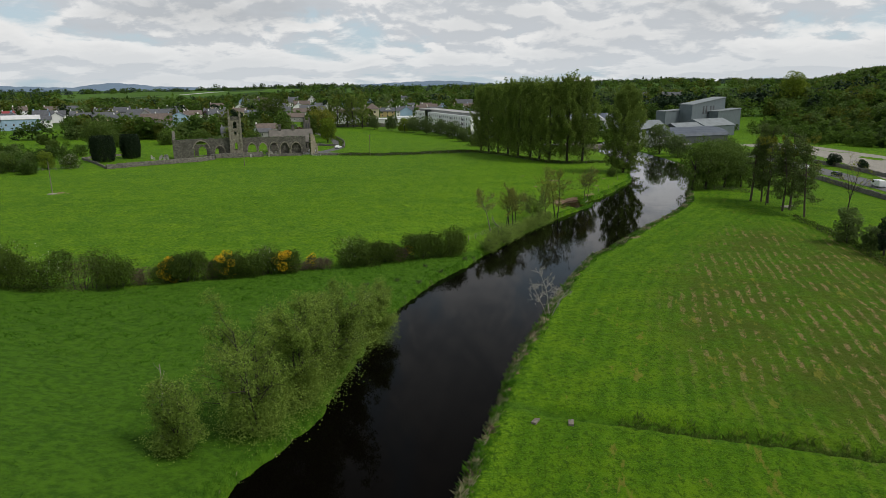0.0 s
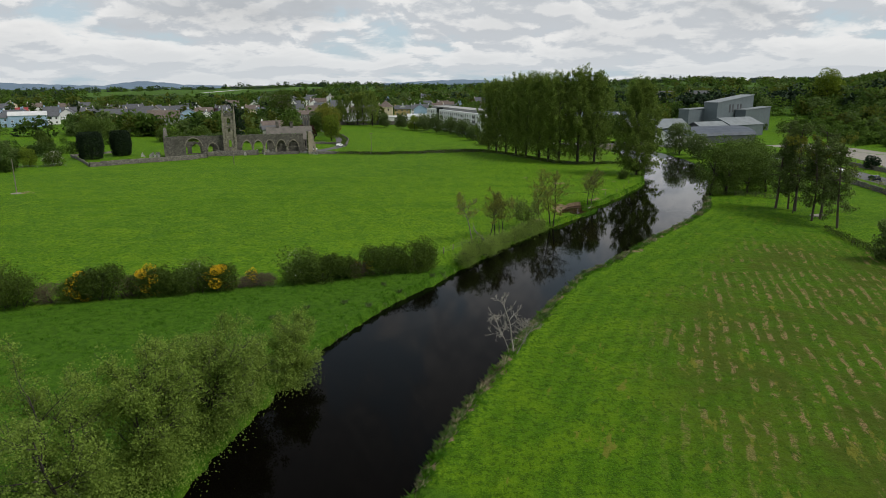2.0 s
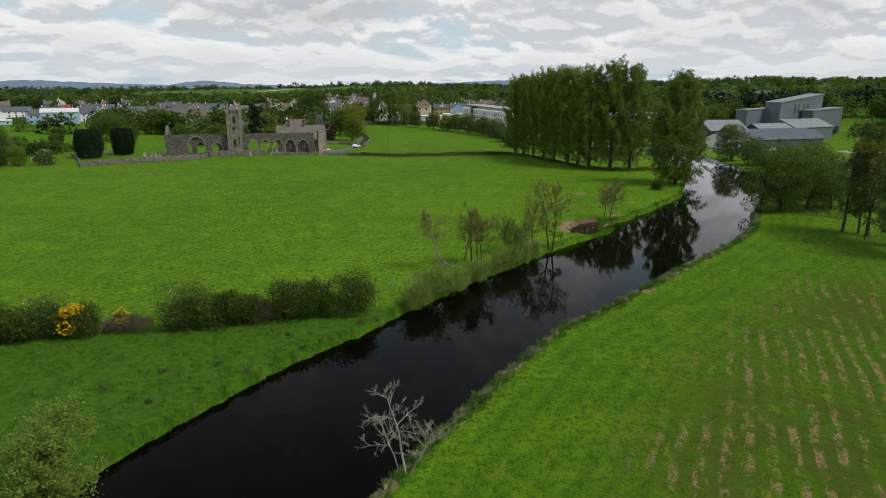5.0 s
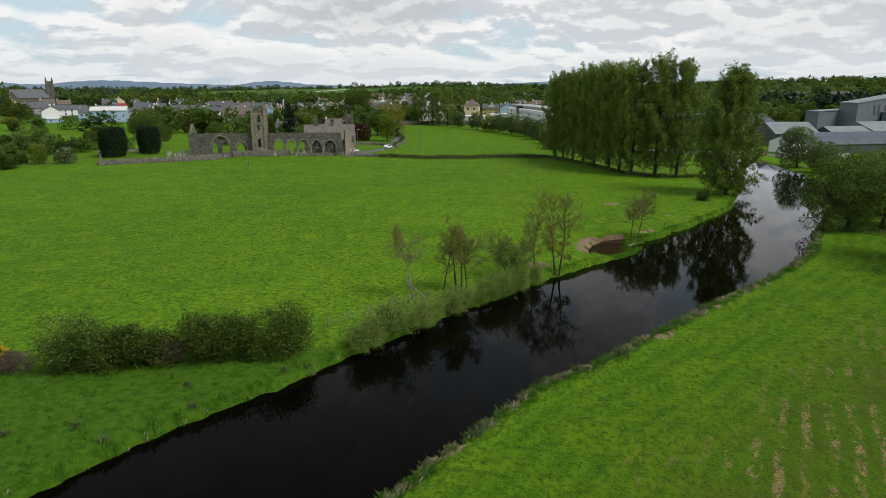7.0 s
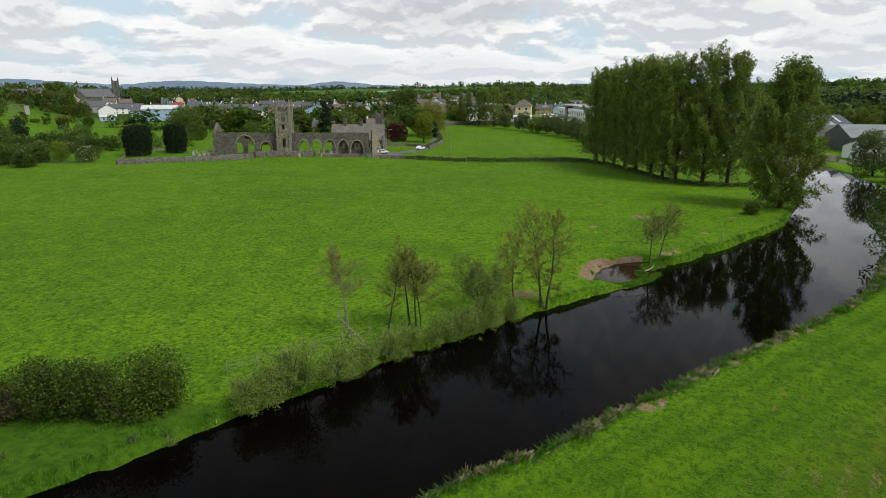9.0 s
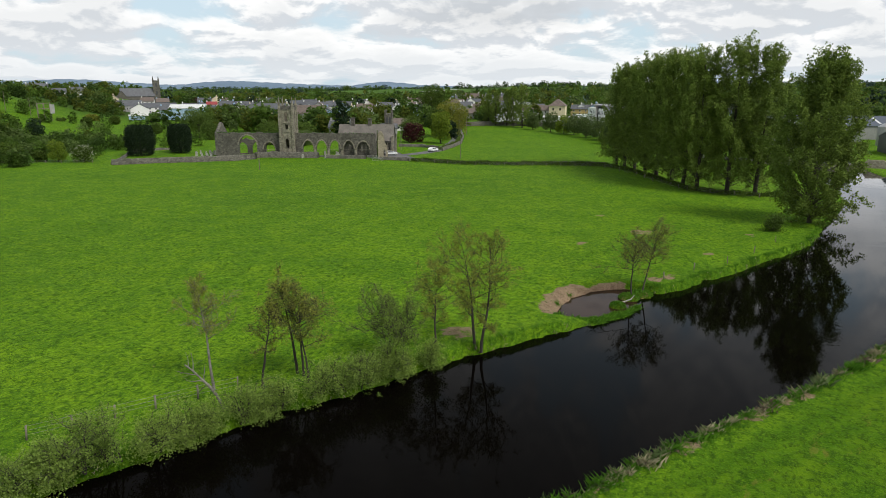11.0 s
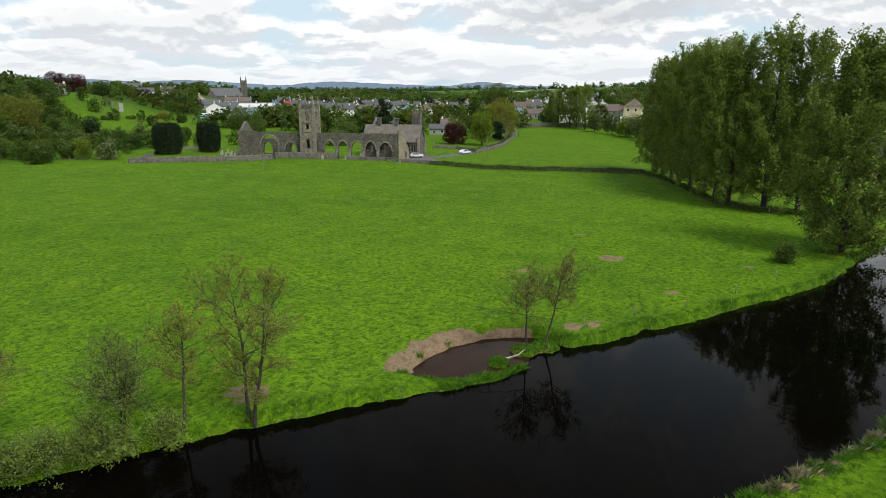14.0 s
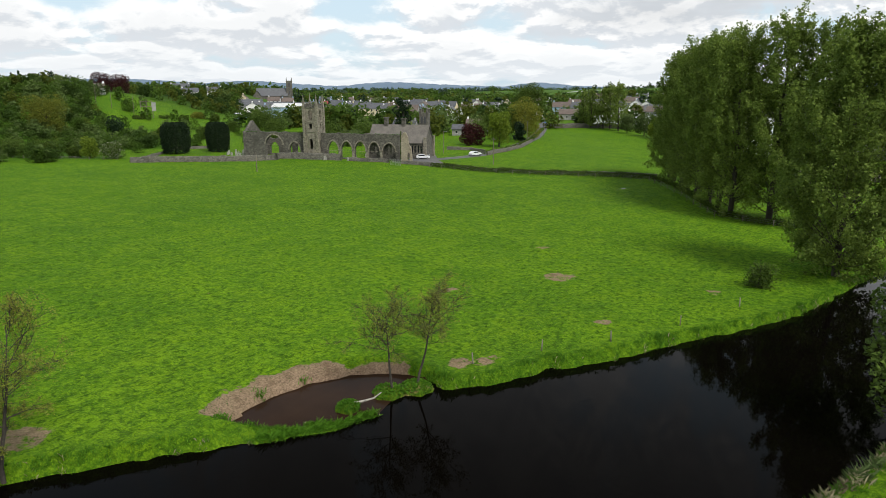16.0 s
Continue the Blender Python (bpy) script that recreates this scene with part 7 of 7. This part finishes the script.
def bank_points(rng, bank, y0, y1, per_metre, near_, out_):
    """Points beside a bank line, on land."""
    line = np.array(bank, float)
    rows = []
    for a, b in zip(line, line[1:]):
        k = rng.poisson(np.linalg.norm(b - a) * per_metre)
        u = rng.uniform(0, 1, k)[:, None]
        p = a + (b - a) * u + rng.normal(0, max(.2, (near_ + out_) * .6), (k, 2))
        rows.append(p)
    p = np.concatenate(rows)
    d = river_distance(p[:, 0], p[:, 1])
    return p[(d > near_) & (d < out_) & (p[:, 1] > y0) & (p[:, 1] < y1)]


rng = np.random.default_rng(51)
for name, mat, bank, per, near_, out_, tall, count, label in (
        ("bank_grass", SWARD, LEFT_BANK, 30, -.05, 1.3, .26, 12, "long green grass hanging over the river bank"), ("bank_grass", SWARD, RIGHT_BANK, 36, -.05, 1.9, .36, 12, "long green grass on the meadow bank"),
        ("dry_grass", STRAW, RIGHT_BANK, 40, -.25, 1.0, .5, 16, "pale dead grass tufts along the water's edge"), ("dry_grass", STRAW, LEFT_BANK, 3.5, -.15, .5, .35, 9, "pale dead grass tufts along the water's edge"),
        ("bank_reeds", RUSH, RIGHT_BANK, 5, -.45, .25, .75, 10, "reeds standing in the shallows")):
    p = bank_points(rng, bank, 30, 250, per, near_, out_)
    p = p[land_cover(p[:, 0], p[:, 1])[0] < .45]
    clump = waves(p[:, 0], p[:, 1], 4.2, 5) + .5 * waves(p[:, 0], p[:, 1], 1.7, 2)
    p, clump = p[clump > (-.5 if mat is SWARD else .05)], clump[clump > (-.5 if mat is SWARD else .05)]
    h = tall * (.75 + .5 * np.clip(clump, -.4, .9))
    tagged(part(name, quads(name, *blades(rng, p[:, 0], p[:, 1], h, .35, count, .7)), mat), label, "grass", kind="stuff")
# rugged tussocks on the meadow's bank
for name, mat, per, tall, count, label in (("grass_tussocks", SWARD, 4.6, .5, 60, "rounded bright grass tussocks on the bank edge"), ("rush_tussocks", RUSH, 2.2, .62, 44, "grey-green rush tussocks on the bank edge"),
                                           ("dead_tussocks", BRAMBLE, 1.3, .5, 36, "brown dead stems on the bank edge"),
                                           ("pale_tussocks", STRAW, 2.6, .46, 46, "bleached grass tussocks on the bank edge")):
    p = bank_points(rng, RIGHT_BANK, 30, 250, per, -.3, 1.2)
    p = p[waves(p[:, 0], p[:, 1], 7, 3) + waves(p[:, 0], p[:, 1], 2.7, 6) > -.25]
    tagged(part(name, quads(name, *blades(rng, p[:, 0], p[:, 1], tall * rng.uniform(.45, 1.3, len(p)), .7, count, .9)), mat), label, "grass", kind="stuff")
p = bank_points(rng, LEFT_BANK, 90, 250, .35, .15, .9)
tagged(part("grass_tussocks", quads("grass_tussocks", *blades(rng, p[:, 0], p[:, 1], .45 * rng.uniform(.55, 1.25, len(p)), .7, 60, .55)), SWARD), "rounded bright grass tussocks on the bank edge", "grass", kind="stuff")
# rough growth on the strip inside the hedge
p = np.column_stack([rng.uniform(-60, 10, 12000), rng.uniform(60, 125, 12000)])
inside = (river_distance(p[:, 0], p[:, 1]) > .8) & (.365 * p[:, 0] - .93 * (p[:, 1] - 108) + 1 > 0) & (p[:, 0] < np.interp(p[:, 1], [b for _, b in LEFT_BANK[:15]], [a for a, _ in LEFT_BANK[:15]]))
p = p[inside & (waves(p[:, 0], p[:, 1], 6, 6) + .7 * waves(p[:, 0], p[:, 1], 2.2, 2) > .15)]
tagged(part("rough_grass", quads("rough_grass", *blades(rng, p[:, 0], p[:, 1], .3, .4, 7, .8)), SWARD), "coarse green grass between the hedge and the river", "grass", kind="stuff")
for k, (x, y) in enumerate(((.6, 99), (-2.5, 96.5), (-6, 90.5), (-9.5, 92), (-14, 90), (-5, 100), (3.6, 106), (-12, 84), (-17.5, 86), (1.8, 104.5), (-8, 82.5))):
    p = np.array([[x, y]])
    tagged(part("rush_clump", quads("rush_clump", *blades(np.random.default_rng(k), p[:, 0], p[:, 1], .55, .4, 46, .6)), RUSH), "dark upright clump of rushes", "rushes", "rush clumps")
# tufts over the near pasture and the meadow
p = np.column_stack([rng.uniform(-80, 78, 42000), rng.uniform(25, 235, 42000)])
d = river_distance(p[:, 0], p[:, 1])
keep = (d > 1) & ((p[:, 0] > -80 + .15 * (p[:, 1] - 30))) & (rng.uniform(0, 1, len(p)) < np.clip(1.5 - p[:, 1] / 190, .25, 1)) & (waves(p[:, 0], p[:, 1], 9, 1) + waves(p[:, 0], p[:, 1], 3.1, 4) > -.35)
p = p[keep]
tagged(part("grass_tufts", quads("grass_tufts", *blades(rng, p[:, 0], p[:, 1], .16, .3, 4, 1.0)), TUFT), "short green grass tufts over the fields", "grass", kind="stuff")
# rank growth in the ditch
u = rng.uniform(0, 1, 900)
p = np.column_stack([13 + 60 * u, 48.7 - .33 * (4 + 60 * u) + rng.normal(0, .5, 900)])
tagged(part("ditch_grass", quads("ditch_grass", *blades(rng, p[:, 0], p[:, 1], .5 * rng.uniform(.5, 1.2, 900), .4, 9, .6)), BROAD), "rank dark grass along the ditch", "grass", kind="stuff")
# long grass on the spit and in the shallows beside it
p = np.column_stack([rng.uniform(0, 1, 60)] * 2)
p = np.array([(34.2, 155.4)]) + p * np.array([(4.0, 6.2)]) + rng.normal(0, .35, (60, 2))
p = np.concatenate([p, np.array([(38.4, 161.6)]) + rng.normal(0, .45, (26, 2)), np.array([(31.6, 149.4)]) + rng.normal(0, .5, (12, 2)), np.array([(34.6, 153.0)]) + rng.normal(0, .5, (14, 2))])
v, f = blades(rng, p[:, 0], p[:, 1], .42 * rng.uniform(.5, 1.2, len(p)), .5, 30, 1.1)
v[:, 2] = np.maximum(v[:, 2], -.1)
tagged(part("spit_grass", quads("spit_grass", v, f), SWARD), "long pale green grass hanging into the water", "grass", kind="stuff")
wood = Wood()
wood.limb(np.array([(35.7, 161.9, .35), (36.3, 162.6, .42), (36.9, 163.0, .66), (37.2, 163.5, 1.0)]), .11, .04, 6)
wood.limb(np.array([(36.3, 162.6, .42), (36.7, 162.4, .7)]), .05, .02, 5)
tagged(part("fallen_branch", wood.mesh("fallen_branch"), DEAD), "pale fallen branch lying on a grassy islet", "branch")
# grassy islets at the pool
for x, y, r in ((36.5, 165.2, 1.25), (37.8, 167.0, 1.3), (35.6, 161.6, .9)):
    ob = thing("grass_islet", pose(x, y, 0), "rounded grassy islet in the pool", "islet", "islets in the pool")
    a = rng.uniform(0, 6.283, 700)
    q = r * np.sqrt(rng.uniform(0, 1, 700))
    bm = bmesh.new()
    bmesh.ops.create_uvsphere(bm, u_segments=14, v_segments=8, radius=r)
    for v in bm.verts:
        v.co.z = v.co.z * .55 / r - .05
        v.co.xy *= 1 + .12 * math.sin(v.co.x * 5 + v.co.y * 3)
    part("mound", bm, GRASS, ob)
    v, f = leaves(rng, np.column_stack([q * np.cos(a), q * np.sin(a), .5 * np.sqrt(np.clip(1 - (q / r) ** 2, 0, 1)) + rng.uniform(-.05, .18, 700)]), .14, 0, .3)
    tagged(part("turf", quads("turf", v, f), SWARD, ob), kind="stuff")
